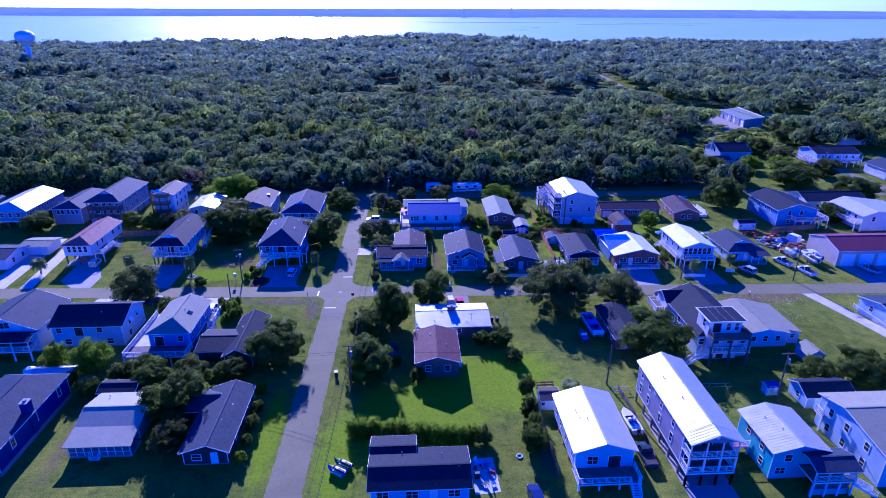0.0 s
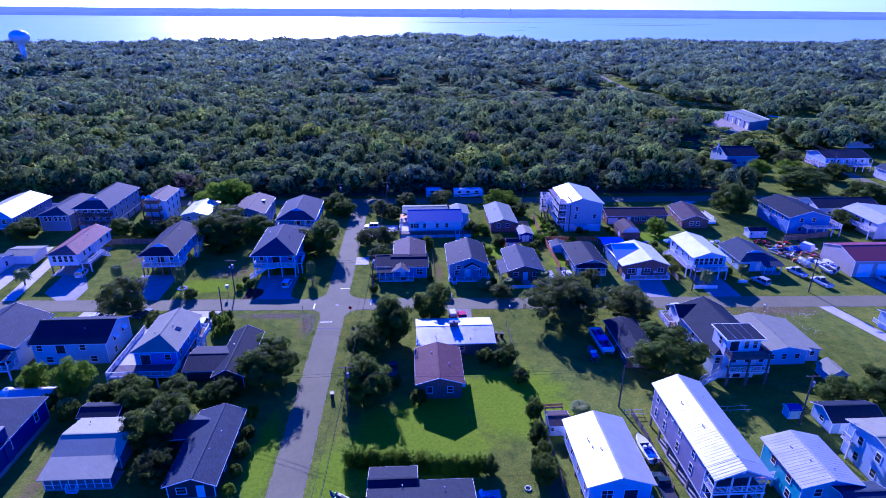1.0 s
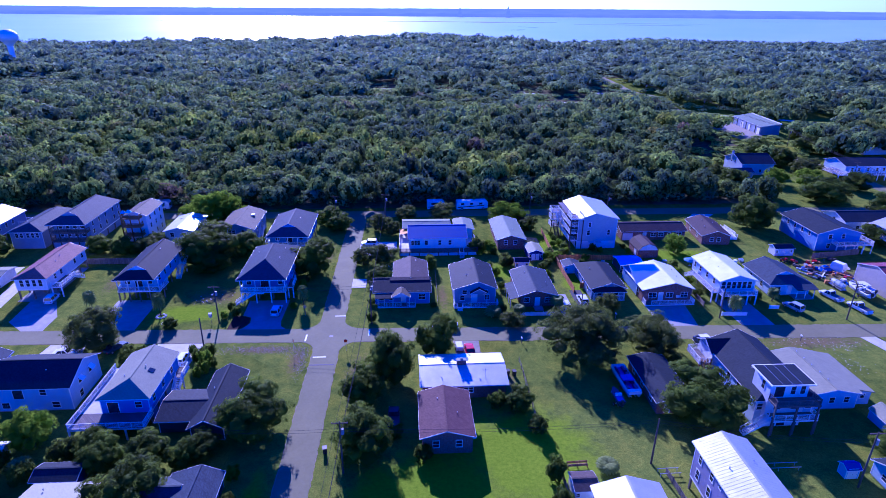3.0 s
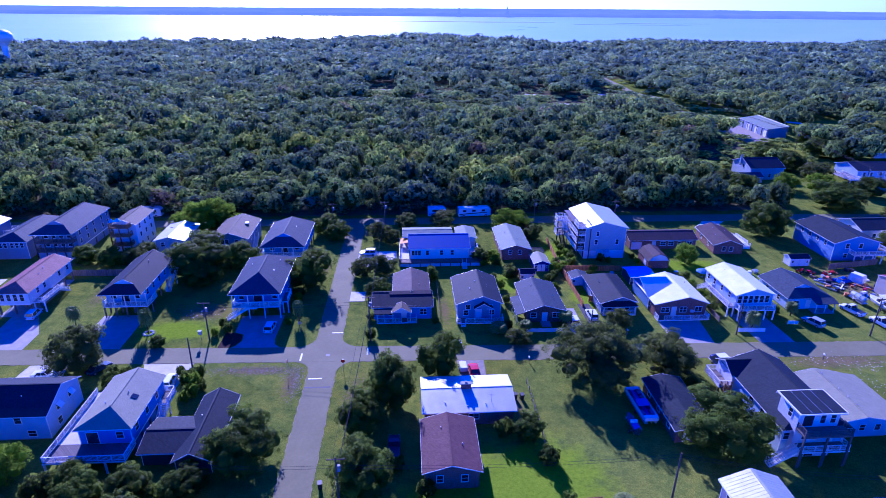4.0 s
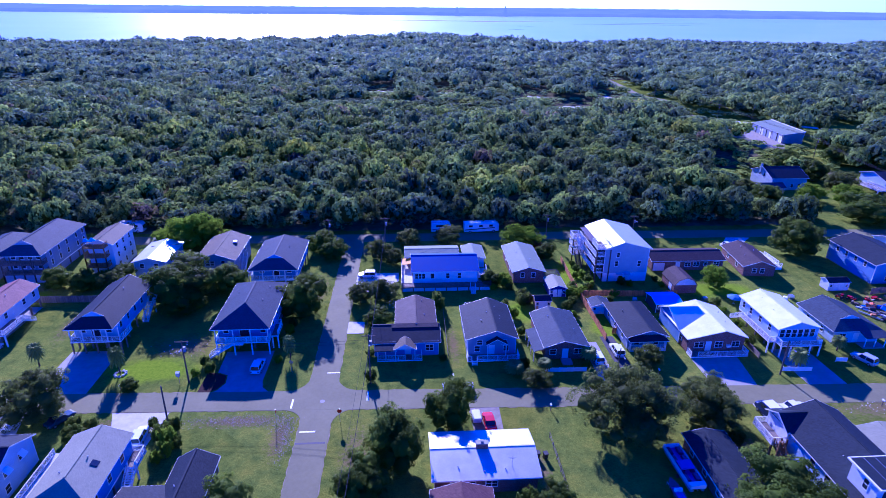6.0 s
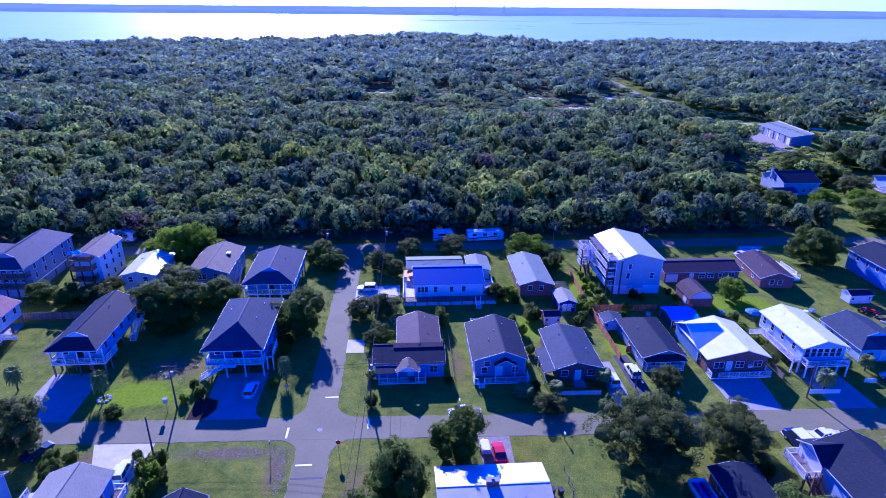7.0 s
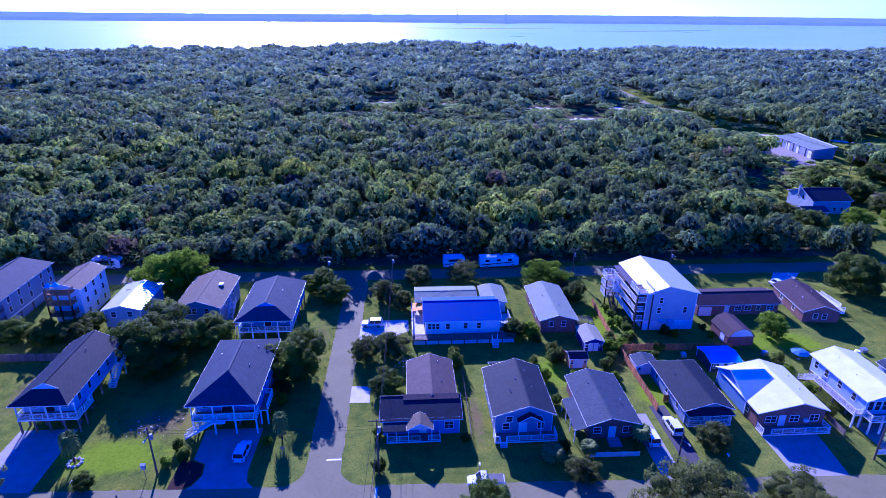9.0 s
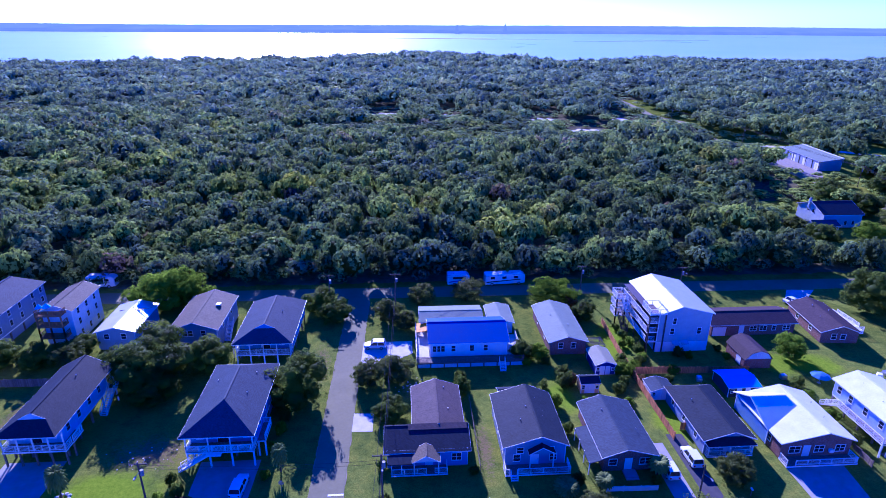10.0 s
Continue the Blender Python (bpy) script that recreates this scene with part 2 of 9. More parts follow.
def water_mat():
    m, nt, b = base_mat("river_water")
    v = coords(nt)
    big = tex_noise(nt, v, 0.004, 4, 0.6)
    nt.links.new(ramp(nt, big, [(0.3, (0.38, 0.48, 0.42)), (0.7, (0.47, 0.57, 0.49))]), b.inputs["Base Color"])
    nt.links.new(calc(nt, "MULTIPLY_ADD", big, 0.14, 0.23), b.inputs["Roughness"])
    b.inputs["IOR"].default_value = 1.33
    return m


def glass_mat():
    m, nt, b = base_mat("window_glass")
    v = coords(nt)
    nt.links.new(ramp(nt, tex_noise(nt, v, 1.5, 2), [(0.3, (0.012, 0.016, 0.022)), (0.7, (0.04, 0.048, 0.06))]), b.inputs["Base Color"])
    b.inputs["Roughness"].default_value = 0.06
    return m


def boards(name, color, pitch):
    """Timber boards side by side, each with its own tone."""
    m, nt, b = base_mat(name)
    v = coords(nt)
    q = xyz(nt, v)
    run = calc(nt, "MULTIPLY", calc(nt, "ADD", q[0], q[1]), 1 / pitch)
    idx, fr = calc(nt, "FLOOR", run), calc(nt, "FRACT", run)
    w = nt.nodes.new("ShaderNodeTexWhiteNoise")
    w.noise_dimensions = "1D"
    nt.links.new(idx, w.inputs["W"])
    c = ramp(nt, w.outputs["Value"], [(0.0, scaled(color, 0.65)), (1.0, scaled(color, 1.25))])
    c = mix(nt, 0.3, c, tex_noise(nt, v, 2.0, 5), "OVERLAY")
    c = mix(nt, calc(nt, "MULTIPLY", calc(nt, "LESS_THAN", fr, 0.1), 0.7), c, scaled(color, 0.2))
    nt.links.new(c, b.inputs["Base Color"])
    b.inputs["Roughness"].default_value = 0.85
    bump(nt, b, fr, 0.01, 0.5)
    return m


GROUND, ASPHALT, WATER, GLASS = ground_mat(), asphalt_mat(), water_mat(), glass_mat()
CONCRETE = plain("concrete", (0.3, 0.29, 0.25), 0.85, spread=0.25, scale=0.5)
PALE_CONCRETE = plain("pale_concrete", (0.5, 0.48, 0.42), 0.85, spread=0.25, scale=0.5)
GRAVEL = plain("sandy_gravel", (0.25, 0.22, 0.16), 0.95, spread=0.4, scale=0.9, relief=0.03)
VERGE = plain("grassy_grit", (0.27, 0.235, 0.14), 0.95, spread=0.5, scale=1.2, relief=0.02, spec=0.1)
SAND = plain("pale_sand", (0.6, 0.56, 0.5), 0.95, spread=0.25, scale=0.2)
MULCH = plain("dark_mulch", (0.05, 0.03, 0.022), 0.95, spread=0.4, scale=2, spec=0.05)
WHITE = plain("white_paint", (0.78, 0.78, 0.77), 0.5, spread=0.1)
TRIM = plain("white_trim", (0.8, 0.8, 0.79), 0.45, spread=0.06)
LINE = plain("road_paint", (0.75, 0.75, 0.73), 0.7, spread=0.2, scale=3)
TIMBER = boards("weathered_timber", (0.2, 0.16, 0.12), 0.15)
POLE_WOOD = plain("pole_timber", (0.1, 0.075, 0.055), 0.9, spread=0.35, scale=1.2)
BARK = plain("bark", (0.07, 0.05, 0.038), 0.95, spread=0.4, scale=2.5, relief=0.02)
FENCE_WOOD = boards("red_brown_fence", (0.55, 0.2, 0.05), 0.15)
DARK = plain("dark_void", (0.02, 0.02, 0.022), 0.9)
RUBBER = plain("tyre_rubber", (0.02, 0.02, 0.02), 0.8)
STEEL = plain("galvanised_steel", (0.5, 0.51, 0.53), 0.4, 0.8)
BLACK = plain("black_plastic", (0.025, 0.025, 0.028), 0.5)
SCREEN = plain("insect_screen", (0.12, 0.13, 0.15), 0.7)
W_WHITE = siding("white_siding", (0.74, 0.75, 0.76))
W_PALE = siding("pale_blue_siding", (0.42, 0.55, 0.7))
W_BLUE = siding("mid_blue_siding", (0.13, 0.27, 0.52))
W_NAVY = siding("deep_blue_siding", (0.01, 0.014, 0.16))
# dark boards; on the low western houses porch shade is in this colour
W_DARK = siding("dark_boards", (0.045, 0.04, 0.045))
W_TURQ = siding("turquoise_siding", (0.05, 0.48, 0.56))
W_AQUA = siding("aqua_siding", (0.15, 0.5, 0.72))
W_MAUVE = siding("grey_mauve_siding", (0.3, 0.27, 0.33))
W_GREY = siding("blue_grey_siding", (0.24, 0.29, 0.38))
W_SAGE = siding("pale_sage_siding", (0.36, 0.43, 0.46))
W_TAN = siding("tan_siding", (0.5, 0.44, 0.36))
W_PEACH = siding("peach_siding", (0.8, 0.44, 0.16))
BRICK = brickwork("red_brick", (0.14, 0.055, 0.04), (0.2, 0.08, 0.055))
R_DARK = shingle("charcoal_shingle", (0.024, 0.032, 0.0396))
R_GREY = shingle("grey_shingle", (0.048, 0.064, 0.0774))
R_PALE = shingle("pale_grey_shingle", (0.265, 0.27, 0.17), 0.45)
R_BROWN = shingle("brown_shingle", (0.062, 0.046, 0.046))
R_ROSE = shingle("rose_brown_shingle", (0.092, 0.072, 0.06))
R_SALMON = shingle("salmon_shingle", (0.24, 0.125, 0.1))
GREY_TIMBER = boards("grey_brown_timber", (0.11, 0.095, 0.085), 0.14)
R_RUSSET = shingle("russet_brown_shingle", (0.115, 0.062, 0.054))
R_TAUPE = shingle("grey_brown_shingle", (0.13, 0.113, 0.07))
HONEY_WOOD = boards("honey_brown_timber", (0.3, 0.15, 0.05), 0.14)
R_WHITE = sheet_metal("white_metal_roof", (0.58, 0.585, 0.52), 0.4, 0.35)
R_BRIGHT = sheet_metal("bright_white_metal_roof", (0.8, 0.81, 0.82), 0.4)
R_BLUE = sheet_metal("blue_metal_roof", (0.012, 0.075, 0.3), 0.6, 0.0, 0.06)
R_SKY = sheet_metal("bright_blue_metal_roof", (0.06, 0.3, 0.72), 0.5, 0.0, 0.3)
R_RED = sheet_metal("rust_red_metal_roof", (0.26, 0.06, 0.035))
L_OAK = leaf_mat("oak_leaves", (0.016, 0.03, 0.009), (0.105, 0.165, 0.014), 0.4, 0.03, 0.3)
L_GREEN = leaf_mat("bright_leaves", (0.06, 0.115, 0.01), (0.23, 0.36, 0.02), 0.55, 0.0, 0.3, (0.28, 0.4, 0.02))
L_GREY = leaf_mat("grey_green_leaves", (0.022, 0.034, 0.014), (0.125, 0.15, 0.03), 0.38, 0.03, 0.3)


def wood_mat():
    """Woodland leaves. Each tree has its own hue and tone; "belt" runs from oak greens at the street to paler, bluer
    greens that paint in distance haze.
    """
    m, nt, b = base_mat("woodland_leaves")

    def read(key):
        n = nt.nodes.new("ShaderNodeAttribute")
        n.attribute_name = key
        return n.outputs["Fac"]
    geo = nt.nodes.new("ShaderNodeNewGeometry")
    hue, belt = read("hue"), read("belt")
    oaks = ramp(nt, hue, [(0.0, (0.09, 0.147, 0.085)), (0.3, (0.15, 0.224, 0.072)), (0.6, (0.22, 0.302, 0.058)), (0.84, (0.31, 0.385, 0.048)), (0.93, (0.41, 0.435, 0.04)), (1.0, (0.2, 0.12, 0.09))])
    # distant leaf greens, with haze mixed into the colour
    far_hazed = ramp(nt, hue, [(0.0, (0.165, 0.252, 0.205)), (0.4, (0.23, 0.328, 0.2)), (0.8, (0.3, 0.398, 0.19)), (1.0, (0.37, 0.44, 0.17))])
    c = mix(nt, belt, oaks, far_hazed)
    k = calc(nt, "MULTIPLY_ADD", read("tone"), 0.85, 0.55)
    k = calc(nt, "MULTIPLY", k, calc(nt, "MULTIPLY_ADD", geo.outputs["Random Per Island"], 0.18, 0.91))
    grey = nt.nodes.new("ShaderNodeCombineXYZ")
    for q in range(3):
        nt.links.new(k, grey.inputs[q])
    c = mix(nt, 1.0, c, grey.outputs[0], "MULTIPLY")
    nt.links.new(c, b.inputs["Base Color"])
    b.inputs["Roughness"].default_value = 0.7
    b.inputs["Specular IOR Level"].default_value = 0.02
    tr = nt.nodes.new("ShaderNodeBsdfTranslucent")
    nt.links.new(mix(nt, 0.4, c, (0.32, 0.42, 0.06)), tr.inputs["Color"])
    ms = nt.nodes.new("ShaderNodeMixShader")
    ms.inputs[0].default_value = 0.36
    nt.links.new(b.outputs[0], ms.inputs[1])
    nt.links.new(tr.outputs[0], ms.inputs[2])
    nt.links.new(ms.outputs[0], nt.nodes["Material Output"].inputs["Surface"])
    return m


L_WOOD = wood_mat()
L_RUST = leaf_mat("rust_red_leaves", (0.06, 0.03, 0.012), (0.28, 0.13, 0.05), 0.3)
L_PALM = leaf_mat("palm_leaves", (0.08, 0.12, 0.025), (0.28, 0.34, 0.08), 0.4)
R_ASH = shingle("pale_ash_roofing", (0.355, 0.36, 0.23), 0.3)
R_ICE = sheet_metal("pale_blue_grey_roof", (0.42, 0.44, 0.47))
R_SLATE = shingle("pale_blue_grey_shingle", (0.2, 0.24, 0.175), 0.45)
MARSH = plain("marsh_grass", (0.16, 0.15, 0.08), 0.95, spread=0.4, scale=0.05)
GREY_METAL = plain("dull_grey_metal", (0.22, 0.23, 0.25), 0.6)


# ---- mesh helpers ----
class Geo:
    """Collects boxes, beams, tubes and slabs for one mesh."""

    def __init__(self):
        self.v, self.f = [], []

    def add(self, verts, faces):
        k = len(self.v)
        self.v += [tuple(p) for p in verts]
        self.f += [tuple(i + k for i in q) for q in faces]
        return self

    def box(self, x0, y0, z0, x1, y1, z1):
        return self.add([(x0, y0, z0), (x1, y0, z0), (x1, y1, z0), (x0, y1, z0), (x0, y0, z1), (x1, y0, z1), (x1, y1, z1), (x0, y1, z1)],
                        [(0, 3, 2, 1), (4, 5, 6, 7), (0, 1, 5, 4), (1, 2, 6, 5), (2, 3, 7, 6), (3, 0, 4, 7)])

    def beam(self, p, q, w, h=None):
        """A bar from p to q, w wide and h high."""
        h = h or w
        p, q = Vector(p), Vector(q)
        d = (q - p).normalized()
        side = d.cross(Vector((0, 0, 1)))
        side = Vector((1, 0, 0)) if side.length < 1e-4 else side.normalized()
        up = side.cross(d)
        a, b = side * (w / 2), up * (h / 2)
        return self.add([p - a - b, p + a - b, p + a + b, p - a + b, q - a - b, q + a - b, q + a + b, q - a + b],
                        [(0, 3, 2, 1), (4, 5, 6, 7), (0, 1, 5, 4), (1, 2, 6, 5), (2, 3, 7, 6), (3, 0, 4, 7)])

    def tube(self, p, q, r0, r1=None, n=8, cap=True):
        r1 = r0 if r1 is None else r1
        p, q = Vector(p), Vector(q)
        d = (q - p).normalized()
        s = d.cross(Vector((0, 0, 1)))
        s = Vector((1, 0, 0)) if s.length < 1e-4 else s.normalized()
        u = s.cross(d)
        ring = [(math.cos(2 * math.pi * i / n), math.sin(2 * math.pi * i / n)) for i in range(n)]
        verts = [p + (s * c + u * t) * r0 for c, t in ring] + [q + (s * c + u * t) * r1 for c, t in ring]
        faces = [(i, (i + 1) % n, n + (i + 1) % n, n + i) for i in range(n)]
        if cap:
            faces += [tuple(range(n))[::-1], tuple(range(n, 2 * n))]
        return self.add(verts, faces)

    def slab(self, polys, th):
        """Faces with a thickness th below them and closed rims."""
        key = lambda p: tuple(round(c, 4) for c in p)
        idx, verts = {}, []
        for poly in polys:
            for p in poly:
                if key(p) not in idx:
                    idx[key(p)] = len(verts)
                    verts.append(tuple(p))
        n = len(verts)
        faces = [[idx[key(p)] for p in poly] for poly in polys]
        edges = {}
        for f in faces:
            for a, b in zip(f, f[1:] + f[:1]):
                edges[(a, b)] = 1
        rims = [(b, a, a + n, b + n) for a, b in edges if (b, a) not in edges]
        low = [(x, y, z - th) for x, y, z in verts]
        return self.add(verts + low, [tuple(f) for f in faces] + [tuple(i + n for i in f[::-1]) for f in faces] + rims)

    def loft(self, rings, closed=True):
        """Joins rings of equal length, with end caps."""
        n = len(rings[0])
        verts = [p for r in rings for p in r]
        faces = []
        for k in range(len(rings) - 1):
            for i in range(n):
                j = (i + 1) % n
                faces.append((k * n + i, k * n + j, (k + 1) * n + j, (k + 1) * n + i))
        if closed:
            faces += [tuple(range(n))[::-1], tuple(range((len(rings) - 1) * n, len(rings) * n))]
        return self.add(verts, faces)

    def mesh(self, name, material):
        me = bpy.data.meshes.new(name)
        me.from_pydata(self.v, [], self.f)
        me.materials.append(material)
        me.update()
        return me


def part(name, geo, material, parent, label="", at=None):
    data = geo if isinstance(geo, bpy.types.Mesh) else geo.mesh(name, material)
    ob = new(name, data)
    ob.parent = parent
    if at is not None:
        ob.matrix_basis = at
    return tagged(ob, label)


def thing(name, x, y, label, category, group="", z=0.0, turn=0.0, kind=""):
    ob = new(name)
    ob.matrix_basis = pose(x, y, z, 0, 0, turn)
    return tagged(ob, label, category, group, kind)


def fixed(name, geo, material, label="", category="", kind="structure"):
    return tagged(new(name, geo.mesh(name, material)), label, category, "", kind)


# ---- ground, water, far shore ----
def bank(x):
    """The river's near bank."""
    return float(np.interp(x, (-1500, -600, -230, 40, 110, 260, 480, 750, 950, 2500), (760, 795, 890, 1040, 1040, 835, 920, 880, 1030, 1000))) + 14 * math.sin(x / 55) + 8 * math.sin(x / 21)


g = Geo()
xs = [-4900, -2500, -1500] + list(range(-1200, 1201, 60)) + [1500, 2500, 4900]
rows = [(-1500, 0), (-400, 0), (100, 0), (500, 0)]
verts = [(x, y, z) for y, z in rows for x in xs]
verts += [(x, bank(x) - 8, 0.0) for x in xs] + [(x, bank(x) + 30, -6.0) for x in xs] + [(x, 4990, -8.0) for x in xs]
n = len(xs)
g.add(verts, [(r * n + i, r * n + i + 1, (r + 1) * n + i + 1, (r + 1) * n + i) for r in range(6) for i in range(n - 1)])
fixed("ground", g, GROUND, "green lawns and leaf litter on flat sandy ground", "ground")

g = Geo().slab([[(-4900, 650, -1.0), (4900, 650, -1.0), (4900, 4990, -1.0), (-4900, 4990, -1.0)]], 0.3)
fixed("water", g, WATER, "broad pale blue river glittering under the low sun", "river")


# blue emission paints distance haze onto the far shore and its towers
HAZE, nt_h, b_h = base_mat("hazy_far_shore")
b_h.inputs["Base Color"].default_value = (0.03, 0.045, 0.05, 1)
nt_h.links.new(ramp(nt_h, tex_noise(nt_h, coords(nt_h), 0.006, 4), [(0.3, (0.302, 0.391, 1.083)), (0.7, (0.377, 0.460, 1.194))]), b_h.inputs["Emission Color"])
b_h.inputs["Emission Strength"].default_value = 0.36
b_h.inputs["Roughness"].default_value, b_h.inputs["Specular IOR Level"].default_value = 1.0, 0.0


def far_land():
    g = Geo()
    rng = random.Random(5)
    xs = [-4480 + 40 * i for i in range(225)]
    front, crest, back = [], [], []
    for x in xs:
        y = 3500 + 90 * math.sin(x / 800) - 120 * math.exp(-((x - 560) / 160) ** 2) + rng.uniform(-8, 8)
        y = min(y, math.sqrt(max(4500 ** 2 - x * x, 0)))
        front.append((x, y, -1.2))
        crest.append((x, y + 10, 15 + rng.uniform(-2, 2)))
        back.append((x, y + 300, 41 + 3 * math.sin(x / 900) + rng.uniform(-0.8, 0.8)))
    n = len(xs)
    g.add(front + crest + back, [(r * n + i, r * n + i + 1, (r + 1) * n + i + 1, (r + 1) * n + i) for r in range(2) for i in range(n - 1)])
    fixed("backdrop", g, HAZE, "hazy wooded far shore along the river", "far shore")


far_land()
g = Geo()
for x0, x1, y0, w in ((-620, -260, 2500, 26), (-130, 640, 2420, 110), (640, 1050, 2150, 22), (860, 1250, 2330, 16)):
    ring = []
    for i in range(25):
        a = i / 24
        ring.append((x0 + (x1 - x0) * a, y0 + 14 * math.sin(a * 7), w * math.sin(math.pi * a) * (0.7 + 0.3 * math.sin(a * 23)) / 2 + 1))
    top = [(x, y + h, -0.6) for x, y, h in ring] + [(x, y - h, -0.6) for x, y, h in ring[::-1]]
    g.slab([top[::-1]], 1.0)
fixed("sandbar", g, MARSH, "low marshy sandbars lying in the river", "sandbar")


# ---- roads ----
def strip(g, pts, w, z=0.03, th=0.12):
    """A paved strip of width w along a line of points."""
    left, right = [], []
    for i, p in enumerate(pts):
        a, b = Vector(pts[max(i - 1, 0)]), Vector(pts[min(i + 1, len(pts) - 1)])
        d = (b - a).normalized()
        nrm = Vector((-d.y, d.x))
        left.append((p[0] + nrm.x * w / 2, p[1] + nrm.y * w / 2, z))
        right.append((p[0] - nrm.x * w / 2, p[1] - nrm.y * w / 2, z))
    return g.slab([[left[i], right[i], right[i + 1], left[i + 1]] for i in range(len(pts) - 1)], th)


def cross_y(x):
    return 0.35 - 0.031 * x


fixed("road_side_street", strip(Geo(), [(-1.9, -130), (-1.35, -60), (-0.95, -30), (-0.6, 0), (-0.4, 30), (0.1, 73)], 5.1), ASPHALT, "worn grey asphalt side street", "road")
g = strip(Geo(), [(x, cross_y(x)) for x in range(-150, 251, 20)], 5.2, 0.036)
for sx, sy in ((1, 1), (1, -1), (-1, 1), (-1, -1)):
    ex = -0.6 + sx * 2.5
    ey = cross_y(ex) + sy * 2.55
    r = 4.2 if (sx, sy) != (-1, -1) else 3.6
    fan = [(ex, ey - sy * 0.4, 0.033)]
    for i in range(9):
        a = i / 8 * math.pi / 2
        fan.append((ex + sx * r * (1 - math.sin(a)), ey + sy * r * (1 - math.cos(a)), 0.033))
    g.slab([fan if sx * sy > 0 else fan[::-1]], 0.1)
fixed("road_cross_street", g, ASPHALT, "worn grey asphalt cross street with rounded corners", "road")
fixed("road_wood_edge", strip(Geo(), [(-200, 77), (-100, 76.5), (0, 75.8), (60, 75.6), (128, 75), (200, 72), (300, 66)], 6.0, 0.04), ASPHALT, "asphalt street in shade along the edge of the woods", "road")
fixed("road_east", strip(Geo(), [(196, 73), (198, 105), (194, 140), (193, 160), (193, 190), (193, 230), (194, 262), (198, 292), (205, 322), (206, 340), (199, 357), (197, 372), (200, 400), (203, 440), (208, 520)], 6.5, 0.044), ASPHALT, "narrow asphalt road leading off between the trees", "road")
fixed("road_south_east", strip(Geo(), [(112, -5), (114.5, -14), (117, -24), (124, -60)], 3.2, 0.03), PALE_CONCRETE, "pale concrete lane beside a lawn", "lane")

fixed("road_works_lane", strip(Geo(), [(194, 270), (203, 260), (218, 253), (238, 246), (264, 226)], 5.0, 0.047), PALE_CONCRETE, "pale gritty lane behind the storage building", "lane")


def verge(pts, half, seed, z=0.012):
    """A ragged strip of sandy grit along a road's edge."""
    rng = random.Random(seed)
    g = Geo()
    left, right = [], []
    for p, q in zip(pts, pts[1:]):
        d = Vector((q[0] - p[0], q[1] - p[1])).normalized()
        n = int(math.dist(p, q) / 0.7)
        for i in range(n):
            c = Vector(p).lerp(Vector(q), i / n)
            a, b = half + rng.uniform(0.0, 0.2), half + rng.uniform(0.0, 0.2)
            left.append((c.x - d.y * a, c.y + d.x * a, z))
            right.append((c.x + d.y * b, c.y - d.x * b, z))
    return g.slab([[left[i], right[i], right[i + 1], left[i + 1]] for i in range(len(left) - 1)], 0.05)


fixed("verge_side_street", verge([(-1.7, -105), (-1.35, -60), (-0.95, -30), (-0.6, 0), (-0.4, 30), (0.1, 73)], 2.55, 1), VERGE, "ragged sandy grit along the side street", "verge")
fixed("verge_cross_street", verge([(-140, cross_y(-140)), (0, cross_y(0)), (150, cross_y(150))], 2.6, 2, 0.017), VERGE, "ragged sandy grit along the cross street", "verge")

g = Geo()
for x0, y0, x1, y1 in ((-0.3, 8.2, 2.0, 8.55), (-2.9, -7.9, -0.4, -7.55), (-5.5, -1.7, -5.15, 0.8), (7.4, -0.2, 7.75, 2.3)):
    g.box(x0, y0, 0.02, x1, y1, 0.043)
fixed("stop_line_trim", g, LINE, "short white stop lines painted on the asphalt", "road marking")
g = Geo().tube((-0.2, 0.0, 0.0), (-0.2, 0.0, 0.046), 0.42, n=20)
tagged(fixed("manhole_cover", g, CONCRETE, "pale round manhole cover set in the asphalt", "manhole cover"), kind="structure")
g = Geo().box(-3.2, -10.6, 0.0, 1.5, -10.2, 0.035)
fixed("road_patch_trim", g, plain("fresh_asphalt", (0.05, 0.05, 0.055), 0.8), "dark patched trench across the asphalt", "road patch")


DRIVE_DARK = plain("dark_asphalt_drive", (0.075, 0.073, 0.075), 0.9, spread=0.3, scale=0.8, spec=0.2)


def pad(name, pts, material, label, z=0.024):
    fixed(name, Geo().slab([[(x, y, z) for x, y in pts]], 0.1), material, label, "driveway")


pad("driveway", [(-20.6, 2.9), (-19.2, 4.2), (-18.3, 6.2), (-18.6, 8.6), (-20.6, 9.6), (-20.8, 16.5), (-11.6, 16.5), (-11.8, 6.6), (-11.4, 4.6), (-9.6, 2.7)][::-1], CONCRETE, "grey concrete driveway running under a raised house")
pad("mulch_bed", [(-22.6, 3.8), (-20.9, 3.3), (-19.4, 4.4), (-18.5, 6.2), (-18.8, 8.5), (-20.8, 9.4), (-22.4, 9.8)], MULCH, "dark mulch bed beside a concrete drive", 0.02)
pad("driveway", [(-51.0, 3.9), (-41.8, 3.6), (-41.8, 18.0), (-51.0, 18.0)], CONCRETE, "grey concrete driveway in the shade of a raised house")
pad("driveway", [(-64.5, 4.4), (-60.8, 4.3), (-61, 11), (-66, 20), (-71, 20), (-70, 9)], CONCRETE, "grey concrete driveway beside a lawn")
pad("driveway", [(-77.5, 4.8), (-74.5, 4.6), (-78.2, 36), (-81.5, 36)], PALE_CONCRETE, "narrow pale concrete drive")
pad("driveway", [(-86.5, 5.2), (-81, 5.0), (-83.5, 38), (-87.5, 38)], PALE_CONCRETE, "pale concrete drive beside a strip of grass")
